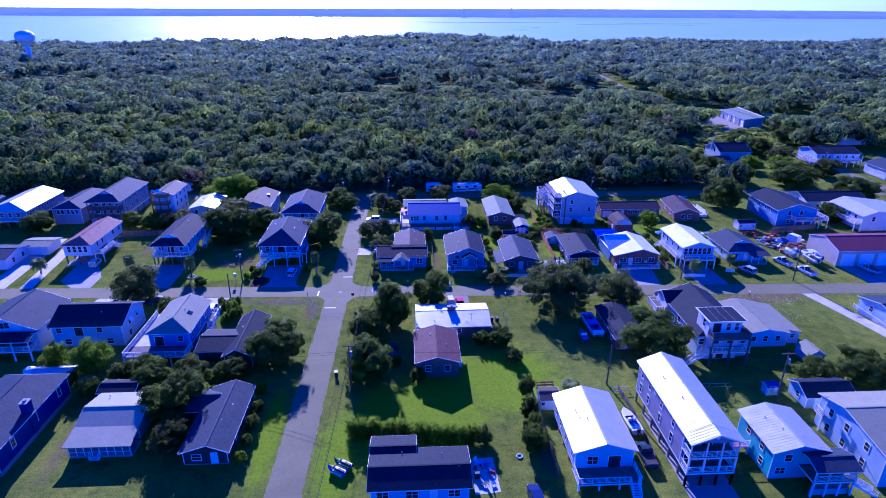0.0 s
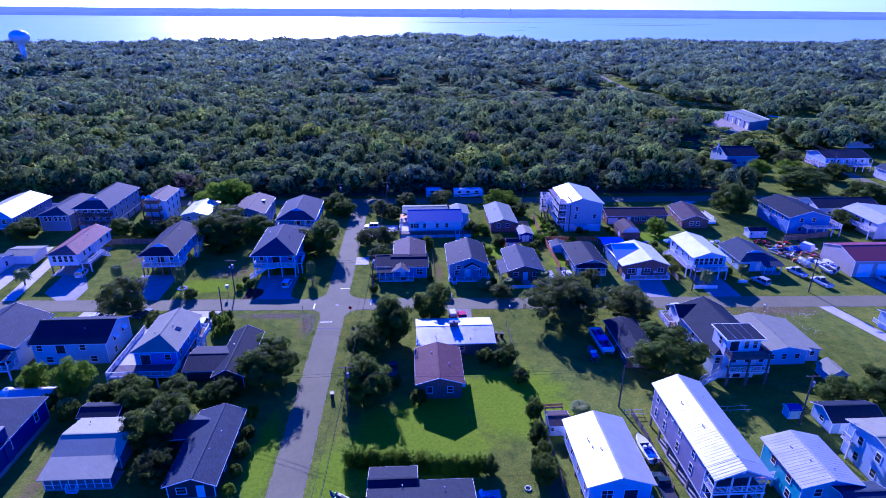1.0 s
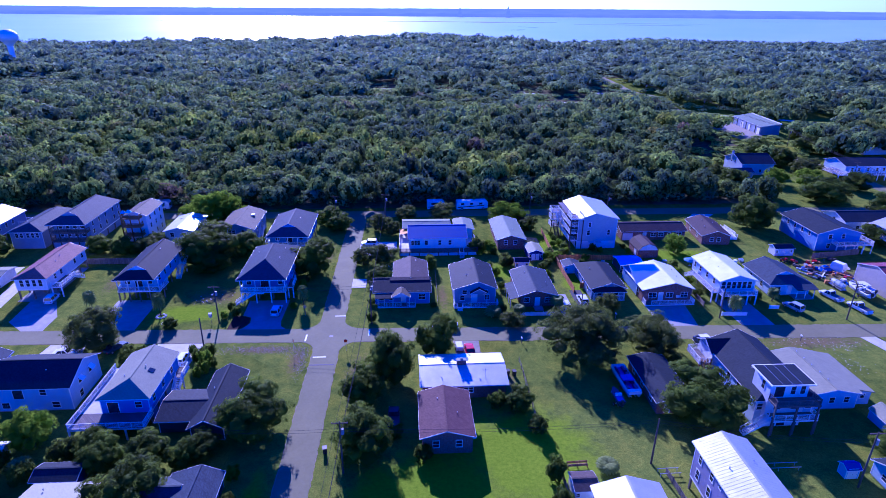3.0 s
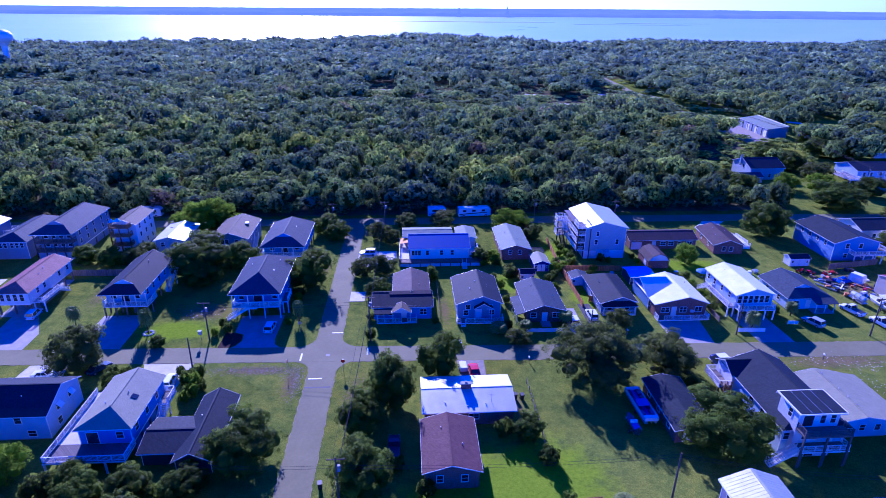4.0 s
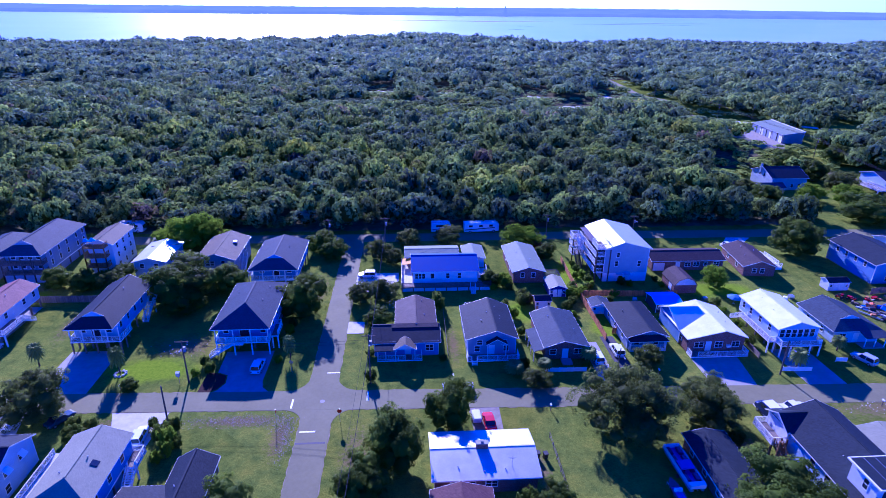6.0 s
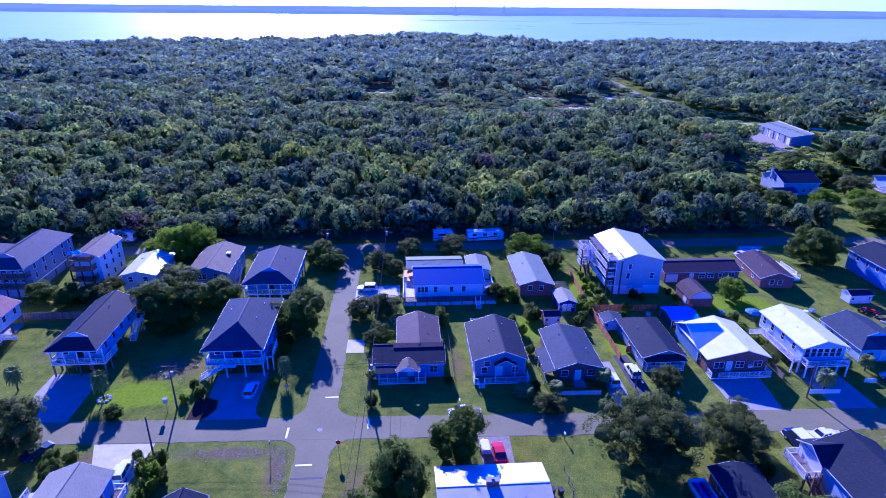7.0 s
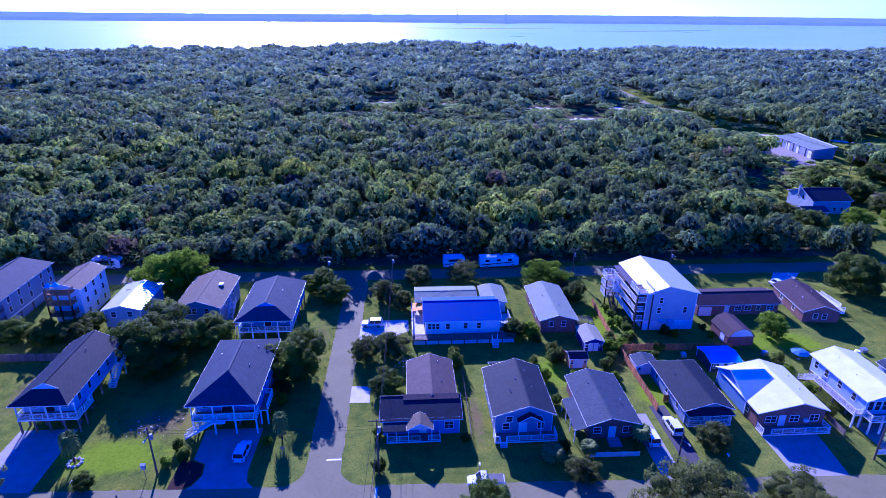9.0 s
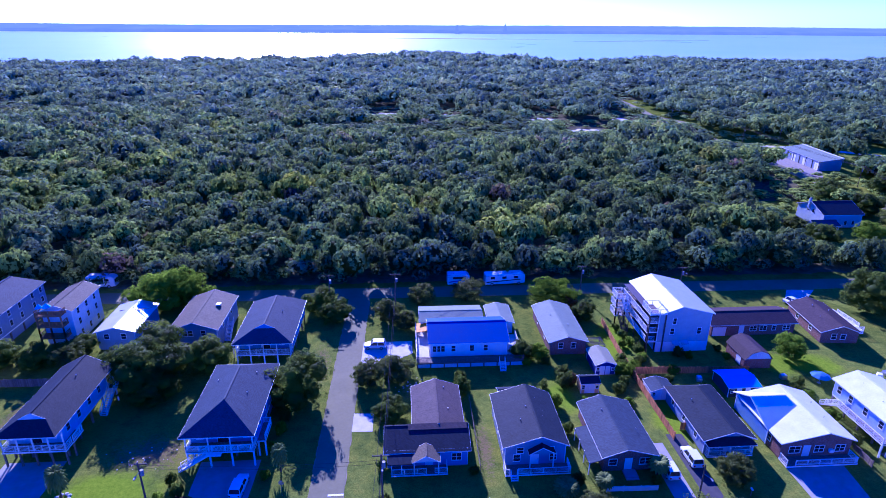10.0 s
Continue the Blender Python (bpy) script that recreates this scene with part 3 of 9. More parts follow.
pad("driveway", [(-34.8, -1.4), (-25.4, -1.7), (-26.4, -13), (-30.5, -13), (-33, -6)], PALE_CONCRETE, "pale concrete driveway of a house with a deck")
pad("driveway", [(1.9, 22.3), (5.6, 22.2), (5.6, 27.0), (1.9, 27.2)], PALE_CONCRETE, "short pale concrete driveway off the side street")
pad("driveway", [(2.1, 41.4), (5.2, 41.0), (12.8, 46.6), (12.8, 51.5), (2.3, 51.5)], PALE_CONCRETE, "pale concrete driveway with a parked car")
pad("driveway", [(50.2, 1.5), (53.4, 1.4), (53.4, 16.5), (50.2, 16.5)], CONCRETE, "pale concrete driveway of a small house")
pad("driveway", [(54.8, 1.4), (57.6, 1.3), (57.6, 18.5), (54.8, 18.5)], DRIVE_DARK, "narrow grey driveway beside a board fence")
pad("driveway", [(70.3, 0.85), (78.6, 0.6), (79.8, 10.2), (70.3, 10.2)], CONCRETE, "wide pale concrete driveway in front of a porch")
pad("driveway", [(88.2, 0.3), (95.5, 0.1), (95.2, 12.0), (87.6, 12.0)], CONCRETE, "grey concrete driveway under a raised house")
pad("driveway", [(131.5, -1), (141, -1.3), (144, 10), (130, 10)], CONCRETE, "concrete apron before a metal workshop")
pad("driveway", [(74.6, -4.6), (84.6, -4.9), (82.5, -11), (75, -12)], PALE_CONCRETE, "pale concrete driveway with parked vehicles")
pad("driveway", [(24.9, -3.1), (30.2, -3.2), (30.0, -11.9), (25.4, -11.9)], GRAVEL, "sandy gravel driveway with a red car")
pad("driveway", [(-49, -1.0), (-56, -0.8), (-57, -9), (-47, -8.5)], PALE_CONCRETE, "pale concrete parking place by a big tree")
pad("driveway", [(55.6, -72.5), (62.6, -72.5), (62.6, -63.6), (55.6, -63.6)], CONCRETE, "grey concrete driveway in the shade of a tall house")
pad("driveway", [(104.6, 60.4), (109.6, 60.2), (112.0, 66.0), (117.8, 71.6), (110.6, 72.0), (107.0, 67.0)], PALE_CONCRETE, "pale concrete drive beside a brick house")
pad("patio", [(25.6, -63.6), (29.3, -63.2), (29.0, -56.3), (25.6, -56.6)], PALE_CONCRETE, "pale concrete patio with garden clutter")
pad("yard_gravel", [(189, 183), (199, 182), (207.4, 195), (210.5, 232), (206, 244), (196, 240), (195, 206)], GRAVEL, "gravel yard before storage units")
for q in ((111, 348, 11, 8), (128, 305, 15, 6), (166.5, 346, 6, 13), (-2, 379, 12, 6), (45, 371, 9, 5)):
    g = Geo().slab([[(q[0] + 1.1 * q[2] * math.cos(a / 7 * math.pi) * (0.8 + 0.3 * math.sin(a * 2.3)), q[1] + 1.4 * q[3] * math.sin(a / 7 * math.pi) * (0.8 + 0.3 * math.cos(a * 3.1)), 0.05) for a in range(14)]], 0.15)
    fixed("sand_clearing", g, SAND, "bare pale sand in a clearing of the woods", "sand")


# ---- house builder ----
WINDOWS = {}


def window(root, x, y, z, w, h, turn, shutters=None):
    """A sash window: raised frame with sill and cross bar, pane set back in it. It faces -y before it is turned."""
    if (w, h) not in WINDOWS:
        g, t, low = Geo(), 0.09, 0.13
        ring = lambda e, y: [(-w / 2 - e, y, -h / 2 - e * low / t), (w / 2 + e, y, -h / 2 - e * low / t), (w / 2 + e, y, h / 2 + e), (-w / 2 - e, y, h / 2 + e)]
        verts = ring(t, 0.02) + ring(t, -0.06) + ring(0, -0.06) + ring(0, 0.02)
        g.add(verts, [(r * 4 + i, r * 4 + (i + 1) % 4, (r + 1) * 4 + (i + 1) % 4, (r + 1) * 4 + i) for r in range(3) for i in range(4)])
        bar = Geo().box(-w / 2, -0.04, -0.025, w / 2, -0.021, 0.025)
        if w > 1.3:
            bar.box(-0.04, -0.045, -h / 2, 0.04, -0.021, h / 2)
        WINDOWS[(w, h)] = (g.mesh("window", TRIM), Geo().box(-w / 2, -0.02, -h / 2, w / 2, 0.02, h / 2).mesh("pane", GLASS), bar.mesh("glazing_bar", TRIM))
    a, b, c = WINDOWS[(w, h)]
    ob = part("window", a, None, root, "", pose(x, y, z, 0, 0, turn))
    part("pane", b, None, ob)
    part("glazing_bar", c, None, ob)
    if shutters:
        for s in (-1, 1):
            part("shutter", Geo().box(s * (w / 2 + 0.28) - 0.17, -0.05, -h / 2, s * (w / 2 + 0.28) + 0.17, 0.01, h / 2), shutters, ob)


def door(root, x, y, z, w, h, turn, material=None):
    g = Geo().box(-w / 2 - 0.1, -0.05, 0, -w / 2, 0.02, h + 0.1).box(w / 2, -0.05, 0, w / 2 + 0.1, 0.02, h + 0.1).box(-w / 2, -0.05, h, w / 2, 0.02, h + 0.1)
    fr = part("door_frame", g, TRIM, root, "", pose(x, y, z, 0, 0, turn))
    g = Geo().box(-w / 2, -0.03, 0, w / 2, 0.02, h)
    part("door", g, material or WHITE, fr)
    part("door_handle", Geo().box(w / 2 - 0.14, -0.09, h * 0.47, w / 2 - 0.08, -0.03, h * 0.47 + 0.12), STEEL, fr)


def roof_polys(u0, u1, v0, v1, ze, zr, ur, ends):
    """Top faces of a ridged roof along v. ends: for both ends (inset, share of the height that is hipped). Also the gable triangles."""
    def cut(v, inset, k, s):
        zk = ze + (zr - ze) * k
        vi = v + s * inset
        if inset <= 0:
            return (u0, v, ze), (u0, v, ze), (ur, v, zr), (u1, v, ze), (u1, v, ze)
        return (u0, v, ze), (u0 + (ur - u0) * k, vi, zk), (ur, vi, zr), (u1 + (ur - u1) * k, vi, zk), (u1, v, ze)
    a, b = cut(v0, *ends[0], 1), cut(v1, *ends[1], -1)

    def clean(poly):
        out = []
        for p in poly:
            if not out or (Vector(p) - Vector(out[-1])).length > 1e-4:
                out.append(p)
        if (Vector(out[0]) - Vector(out[-1])).length < 1e-4:
            out.pop()
        return out
    polys = [clean([a[0], a[1], a[2], b[2], b[1], b[0]][::-1]), clean([a[4], b[4], b[3], b[2], a[2], a[3]])]
    gables = []
    if ends[0][0] > 0:
        polys.append(clean([a[0], a[4], a[3], a[1]]))
    if ends[1][0] > 0:
        polys.append(clean([b[4], b[0], b[1], b[3]]))
    for c, e in ((a, ends[0]), (b, ends[1])):
        if e[0] > 0 and e[1] < 0.99:
            gables.append([c[1], c[3], c[2]])
    return polys, gables


def roofed_block(root, x0, x1, y0, y1, z0, ze, zr, axis, wall_m, roof_m, ridge=None, over=0.45, ends=((0, 1), (0, 1)), seams=False, fascia=TRIM, walls=True, th=0.16):
    """Walls from z0 up to a ridged roof whose eaves are the given rectangle. Local metres of root. ends: south/west end, north/east end."""
    if axis == "y":
        u0, u1, v0, v1 = x0, x1, y0, y1
        ur = (x0 + x1) / 2 if ridge is None else ridge
        put = lambda p: (p[0], p[1], p[2])
    else:
        u0, u1, v0, v1 = -y1, -y0, x0, x1
        ur = -((y0 + y1) / 2 if ridge is None else ridge)
        put = lambda p: (p[1], -p[0], p[2])
    polys, gables = roof_polys(u0, u1, v0, v1, ze, zr, ur, ends)
    g = Geo().slab([[put(p) for p in q] for q in polys], th)
    roof = part("roof", g, roof_m, root)
    for q in gables:
        tri = [put(p) for p in q]
        c = sum((Vector(p) for p in tri), Vector()) / 3
        s = 1 if (c.y if axis == "y" else c.x) > ((y0 + y1) / 2 if axis == "y" else (x0 + x1) / 2) else -1
        o = Vector((0, 0.06 * s, 0)) if axis == "y" else Vector((0.06 * s, 0, 0))
        gg = Geo().add([Vector(p) + o for p in tri] + [Vector(p) - o * 3 for p in tri], [(0, 1, 2), (5, 4, 3), (0, 3, 4, 1), (1, 4, 5, 2), (2, 5, 3, 0)])
        part("gable_panel", gg, wall_m, root)
    # boards along the eaves and the rakes
    if fascia is not None:
        lines = []
        for u in (u0, u1):
            s = -0.02 if u == u0 else 0.02
            lines.append(((u + s, v0, ze - 0.09), (u + s, v1, ze - 0.09)))
        for k, v in enumerate((v0, v1)):
            s = -0.02 if k == 0 else 0.02
            if ends[k][0] > 0:
                lines.append(((u0, v + s, ze - 0.09), (u1, v + s, ze - 0.09)))
            else:
                lines += [((u, v + s, ze - 0.07), (ur, v + s, zr - 0.07)) for u in (u0, u1)]
        for p, q in lines:
            part("fascia_board", Geo().beam(put(p), put(q), 0.03, 0.14), fascia, root)
    # ridge cap
    a = v0 + (ends[0][0] if ends[0][0] > 0 else 0)
    b = v1 - (ends[1][0] if ends[1][0] > 0 else 0)
    part("ridge_cap", Geo().beam(put((ur, a, zr + 0.01)), put((ur, b, zr + 0.01)), 0.28, 0.06), roof_m, root)
    if seams:
        g = Geo()
        k = int((v1 - v0) / 0.5)
        for i in range(1, k):
            v = v0 + (v1 - v0) * i / k
            if a - 0.05 <= v <= b + 0.05:
                for u in (u0, u1):
                    g.beam(put((u, v, ze + 0.006)), put((ur, v, zr + 0.006)), 0.03, 0.018)
        part("seams", g, roof_m, roof)
    if walls:
        o = over
        slope = (zr - ze) / max(min(ur - u0, u1 - ur), 0.3)
        wt = ze + o * min(slope, 0.7) - th - 0.02
        w0, w1, q0, q1 = u0 + o, u1 - o, v0 + o, v1 - o
        g = Geo()
        pts = [put((w0, q0, 0)), put((w1, q1, 0))]
        xa, xb = sorted((pts[0][0], pts[1][0]))
        ya, yb = sorted((pts[0][1], pts[1][1]))
        g.box(xa, ya, z0, xb, yb, wt)
        for k, v in enumerate((q0, q1)):
            if ends[k][0] <= 0:
                s = 1 if k == 0 else -1
                top = zr - th - 0.05
                tri = [(w0, v, wt), (w1, v, wt), (ur, v, top)]
                back = [(p[0], p[1] + s * 0.2, p[2]) for p in tri]
                g.add([put(p) for p in tri + back], [(0, 1, 2), (5, 4, 3), (1, 4, 5, 2), (2, 5, 3, 0)])
        part("wall", g, wall_m, root)
        for cx in (xa, xb):
            for cy in (ya, yb):
                sx, sy = (1 if cx == xb else -1), (1 if cy == yb else -1)
                g = Geo().box(min(cx - sx * 0.1, cx + sx * 0.02), min(cy - sy * 0.1, cy + sy * 0.02), z0, max(cx - sx * 0.1, cx + sx * 0.02), max(cy - sy * 0.1, cy + sy * 0.02), wt)
                if wall_m != BRICK:
                    part("corner_board", g, TRIM, root)
        return xa, xb, ya, yb
    return None


def openings(root, rect, spec):
    """spec rows: face, kind, height of the sill or of the window's centre, width, height, places along the face as shares."""
    xa, xb, ya, yb = rect
    for face, kind, z, w, h, places in spec:
        for s in places:
            if face in "SN":
                x, y, turn = xa + (xb - xa) * s, (ya if face == "S" else yb), (0 if face == "S" else 180)
            else:
                x, y, turn = (xa if face == "W" else xb), ya + (yb - ya) * s, (-90 if face == "W" else 90)
            if kind == "w":
                window(root, x, y, z, w, h, turn)
            elif kind == "d":
                door(root, x, y, z, w, h, turn)
            else:
                door(root, x, y, z, w, h, turn, GLASS)


def piles(root, x0, x1, y0, y1, z, nx, ny, material=TIMBER, w=0.28):
    for i in range(nx):
        for j in range(ny):
            x, y = x0 + (x1 - x0) * i / max(nx - 1, 1), y0 + (y1 - y0) * j / max(ny - 1, 1)
            part("piling", Geo().box(x - w / 2, y - w / 2, 0, x + w / 2, y + w / 2, z), material, root)


def railing(root, p, q, h=1.0, material=TRIM, pitch=0.16):
    """A rail with balusters from p to q, points on the floor."""
    p, q = Vector(p), Vector(q)
    g = Geo()
    up = Vector((0, 0, 1))
    g.beam(p + up * h, q + up * h, 0.1, 0.07).beam(p + up * 0.12, q + up * 0.12, 0.06, 0.06)
    n = max(2, int((q - p).length / pitch))
    for i in range(n + 1):
        c = p.lerp(q, i / n)
        k = 0.1 if i in (0, n) or i % 12 == 0 else 0.035
        g.beam(c + up * 0.0, c + up * (h + (0.06 if k > 0.05 else 0)), k)
    part("railing", g, material, root)


def deck(root, x0, x1, y0, y1, z, sides="SWE", material=TRIM, floor_m=TIMBER, pile_m=TRIM, roof_z=None, posts=0, gaps=(), post_m=None):
    """A raised floor with rim, posts to the ground, posts to a roof and rails on the named sides."""
    g = Geo()
    g.box(x0, y0, z - 0.2, x1, y1, z)
    part("deck", g, floor_m, root)
    g = Geo().box(x0 - 0.03, y0 - 0.03, z - 0.28, x1 + 0.03, y0, z - 0.02).box(x0 - 0.03, y0, z - 0.28, x0, y1, z - 0.02).box(x1, y0, z - 0.28, x1 + 0.03, y1, z - 0.02)
    part("rim_board", g, material, root)
    k = max(2, posts or int((x1 - x0) / 2.8) + 1)
    for i in range(k):
        x = x0 + 0.12 + (x1 - x0 - 0.24) * i / (k - 1)
        if z > 0.5:
            part("piling", Geo().box(x - 0.12, y0 + 0.02, 0, x + 0.12, y0 + 0.26, z - 0.2), pile_m, root)
        if roof_z:
            part("post", Geo().box(x - 0.09, y0 + 0.05, z, x + 0.09, y0 + 0.23, roof_z), post_m or material, root)
    if "S" in sides:
        a = x0
        for s0, s1 in list(gaps) + [(x1, x1)]:
            if s0 - a > 0.3:
                railing(root, (a + 0.06, y0 + 0.1, z), (s0 - 0.06, y0 + 0.1, z), material=material)
            a = s1
    if "N" in sides:
        railing(root, (x0 + 0.06, y1 - 0.1, z), (x1 - 0.06, y1 - 0.1, z), material=material)
    if "W" in sides:
        railing(root, (x0 + 0.08, y0 + 0.16, z), (x0 + 0.08, y1 - 0.1, z), material=material)
    if "E" in sides:
        railing(root, (x1 - 0.08, y0 + 0.16, z), (x1 - 0.08, y1 - 0.1, z), material=material)


def stairs(root, x, y, z, toward, width=1.1, material=TRIM, rise=0.18, run=0.27, z_end=0.0):
    """Straight steps down from (x, y, z), the middle of the upper edge, toward S, N, W or E, with rails."""
    d = {"S": Vector((0, -1, 0)), "N": Vector((0, 1, 0)), "W": Vector((-1, 0, 0)), "E": Vector((1, 0, 0))}[toward]
    s = Vector((-d.y, d.x, 0))
    n = max(1, round((z - z_end) / rise))
    g = Geo()
    for i in range(n):
        c = Vector((x, y, z - (i + 1) * (z - z_end) / n)) + d * (run * (i + 0.5))
        g.beam(c - s * width / 2, c + s * width / 2, run + 0.02, 0.05)
    a, b = Vector((x, y, z - 0.15)), Vector((x, y, z_end)) + d * run * n
    for k in (-1, 1):
        g.beam(a + s * k * width / 2, b + s * k * width / 2, 0.06, 0.26)
    part("stairs", g, material, root)
    for k in (-1, 1):
        o = s * k * (width / 2)
        railing(root, Vector((x, y, z)) + o, b + o, 0.95, material, 0.24)


def vents(root, *spots):
    """Roof pipes: place and height of the foot."""
    for x, y, z in spots:
        part("vent_pipe", Geo().tube((x, y, z - 0.1), (x, y, z + 0.16), 0.07, n=8).tube((x, y, z + 0.12), (x, y, z + 0.2), 0.11, 0.07, n=8), STEEL, root)


def chimney(root, x, y, z0, z1, w=0.9, d=0.7, material=BRICK):
    c = part("chimney", Geo().box(x - w / 2, y - d / 2, z0, x + w / 2, y + d / 2, z1), material, root)
    part("chimney_cap", Geo().box(x - w / 2 - 0.08, y - d / 2 - 0.08, z1, x + w / 2 + 0.08, y + d / 2 + 0.08, z1 + 0.12).box(x - 0.2, y - 0.2, z1 + 0.12, x + 0.2, y + 0.2, z1 + 0.4), CONCRETE, c)


def home(x0, x1, y0, y1, ze, zr, label, wall_m, roof_m, axis="y", z0=0.25, name="house", **kw):
    """A house on one rectangle. Returns its Empty, local wall rectangle and half sizes."""
    cx, cy = (x0 + x1) / 2, (y0 + y1) / 2
    root = thing(name, cx, cy, label, "house" if name == "house" else name.replace("_", " "), "houses of the streets" if name == "house" else "")
    if kw.get("ridge") is not None:
        kw["ridge"] -= cx if axis == "y" else cy
    rect = roofed_block(root, x0 - cx, x1 - cx, y0 - cy, y1 - cy, z0, ze, zr, axis, wall_m, roof_m, **kw)
    if 0 < z0 < 1.2:
        part("foundation", Geo().box(rect[0] + 0.1, rect[2] + 0.1, 0, rect[1] - 0.1, rect[3] - 0.1, z0), BRICK if wall_m == BRICK else CONCRETE, root)
    elif z0 >= 1.2:
        nx, ny = max(2, round((rect[1] - rect[0]) / 3.2) + 1), max(2, round((rect[3] - rect[2]) / 3.6) + 1)
        piles(root, rect[0] + 0.2, rect[1] - 0.2, rect[2] + 0.2, rect[3] - 0.2, z0, nx, ny)
        part("floor_frame", Geo().box(rect[0], rect[2], z0 - 0.3, rect[1], rect[3], z0 + 0.002), TRIM, root)
    return root, rect, cx, cy




def dutch(inset, k=0.6):
    return (inset, k)


# ---- houses south of the cross street, east of the side street ----
h, r, cx, cy = home(10.6, 25.0, -65.2, -57.0, 3.0, 4.3, "aqua house with a dark shingle roof and white trim", W_AQUA, R_DARK, "x", ridge=-62.0)
roofed_block(h, 10.6 - cx, 17.4 - cx, -59.5 - cy, -54.2 - cy, 0.25, 2.95, 3.9, "x", W_AQUA, R_DARK, ridge=-57.5 - cy)
openings(h, r, [("S", "w", 1.75, 1.6, 1.1, (0.12, 0.42, 0.85)), ("S", "d", 0.25, 0.95, 2.05, (0.64,)), ("E", "w", 1.75, 1.0, 1.1, (0.3,)), ("W", "w", 1.75, 1.0, 1.1, (0.5,))])
vents(h, (3.2, 1.5, 4.0), (-2.5, 2.4, 3.7), (5.5, -1.2, 4.0))

h, r, cx, cy = home(17.3, 25.9, -35.8, -24.2, 3.4, 4.7, "low red brick house with a russet shingle gable roof", BRICK, R_RUSSET, ridge=21.5)
openings(h, r, [("S", "w", 1.95, 0.9, 1.2, (0.27, 0.73)), ("E", "w", 1.6, 1.0, 1.1, (0.3, 0.6)), ("W", "w", 1.6, 1.0, 1.1, (0.3, 0.7))])
vents(h, (1.8, -1.0, 4.25), (-1.2, 2.5, 4.4))
part("air_conditioner", Geo().box(4.0, -2.2, 0, 4.8, -1.4, 0.8), WHITE, h, "white air conditioner by the wall")

h, r, cx, cy = home(17.7, 33.2, -22.3, -12.2, 2.9, 3.9, "red brick house with a white metal roof and a brick chimney", BRICK, R_WHITE, "x", ridge=-16.9, seams=True)
openings(h, r, [("S", "w", 1.75, 0.9, 1.0, (0.18, 0.36)), ("S", "w", 1.75, 1.6, 1.0, (0.55,)), ("E", "w", 1.6, 1.0, 1.1, (0.5,)), ("N", "d", 0.25, 1, 2.05, (0.5,))])
chimney(h, -0.15, 0.25, 3.0, 4.75, 1.7, 0.7)
vents(h, (2.8, -3.4, 3.2), (-3.9, -2.9, 3.3), (-0.2, -3.8, 3.1))
part("antenna", Geo().beam((3.8, -3.0, 3.2), (3.8, -3.0, 5.0), 0.05).beam((3.2, -3.0, 4.8), (4.4, -3.0, 4.8), 0.04).beam((3.4, -3.0, 4.6), (4.2, -3.0, 4.6), 0.04), STEEL, h)

h, r, cx, cy = home(39.9, 49.4, -61.0, -47.2, 4.5, 6.0, "pale house with a bright white metal roof and a front deck", W_PALE, R_WHITE, z0=1.3)
openings(h, r, [("S", "g", 1.35, 1.8, 2.0, (0.68,)), ("S", "w", 2.7, 1.5, 1.4, (0.3,)), ("W", "w", 2.7, 0.9, 1.3, (0.12, 0.4, 0.65, 0.88)), ("E", "w", 2.7, 0.9, 1.3, (0.2, 0.5, 0.8))])
deck(h, -4.5, 4.6, -9.6, -6.4, 1.3, "SWE", gaps=((2.9, 4.1),))
stairs(h, 3.5, -9.6, 1.3, "S")
vents(h, (-2.4, 1.4, 5.4), (-2.2, -0.2, 5.3), (-1.2, -0.9, 5.7))

h, r, cx, cy = home(55.1, 63.0, -61.6, -43.4, 8.0, 9.6, "tall grey-mauve house on pilings with stacked white screened porches", W_MAUVE, R_WHITE, z0=2.5, seams=True)
openings(h, r, [("W", "w", z, 0.8, 1.5, (0.2, 0.45, 0.72, 0.9)) for z in (4.0, 6.7)])
openings(h, r, [("E", "w", z, 0.8, 1.5, (0.3, 0.6, 0.85)) for z in (4.0, 6.7)] + [("W", "w", 6.9, 0.5, 0.5, (0.6,))])
x0, x1, ys = r[0], r[1], r[2]
for z, top in ((2.5, 5.1), (5.25, 7.85)):
    deck(h, x0, x1, ys - 2.4, ys, z, "SWE", roof_z=top, posts=4)
    part("screen", Geo().box(x0 + 0.1, ys - 0.02, z + 0.01, x1 - 0.1, ys + 0.012, top), SCREEN, h, "dark screened opening")
    openings(h, (x0, x1, ys - 0.03, ys), [("S", "g", z, 1.6, 2.0, (0.5,)), ("S", "w", z + 1.3, 1.0, 1.4, (0.15, 0.85))])
part("porch_roof", Geo().slab([[(x0 - 0.45, ys - 2.9, 7.98), (0.0, ys - 2.9, 9.58), (0.0, ys - 0.4, 9.58), (x0 - 0.45, ys - 0.4, 7.98)][::-1], [(x1 + 0.45, ys - 2.9, 7.98), (x1 + 0.45, ys - 0.4, 7.98), (0, ys - 0.4, 9.58), (0, ys - 2.9, 9.58)][::-1]], 0.16), R_WHITE, h)
g = Geo()
for q in range(5):
    for k in (-1, 1):
        g.beam((k * (x1 + 0.4), ys - 2.7 + 0.5 * q, 8.02), (0, ys - 2.7 + 0.5 * q, 9.6), 0.03, 0.018)
part("porch_seams", g, R_WHITE, h)
part("porch_gable", Geo().add([(x0, ys - 2.4, 7.85), (x1, ys - 2.4, 7.85), (0, ys - 2.4, 9.4), (x0, ys - 2.2, 7.85), (x1, ys - 2.2, 7.85), (0, ys - 2.2, 9.4)], [(0, 1, 2), (5, 4, 3), (0, 3, 4, 1)]), W_GREY, h)
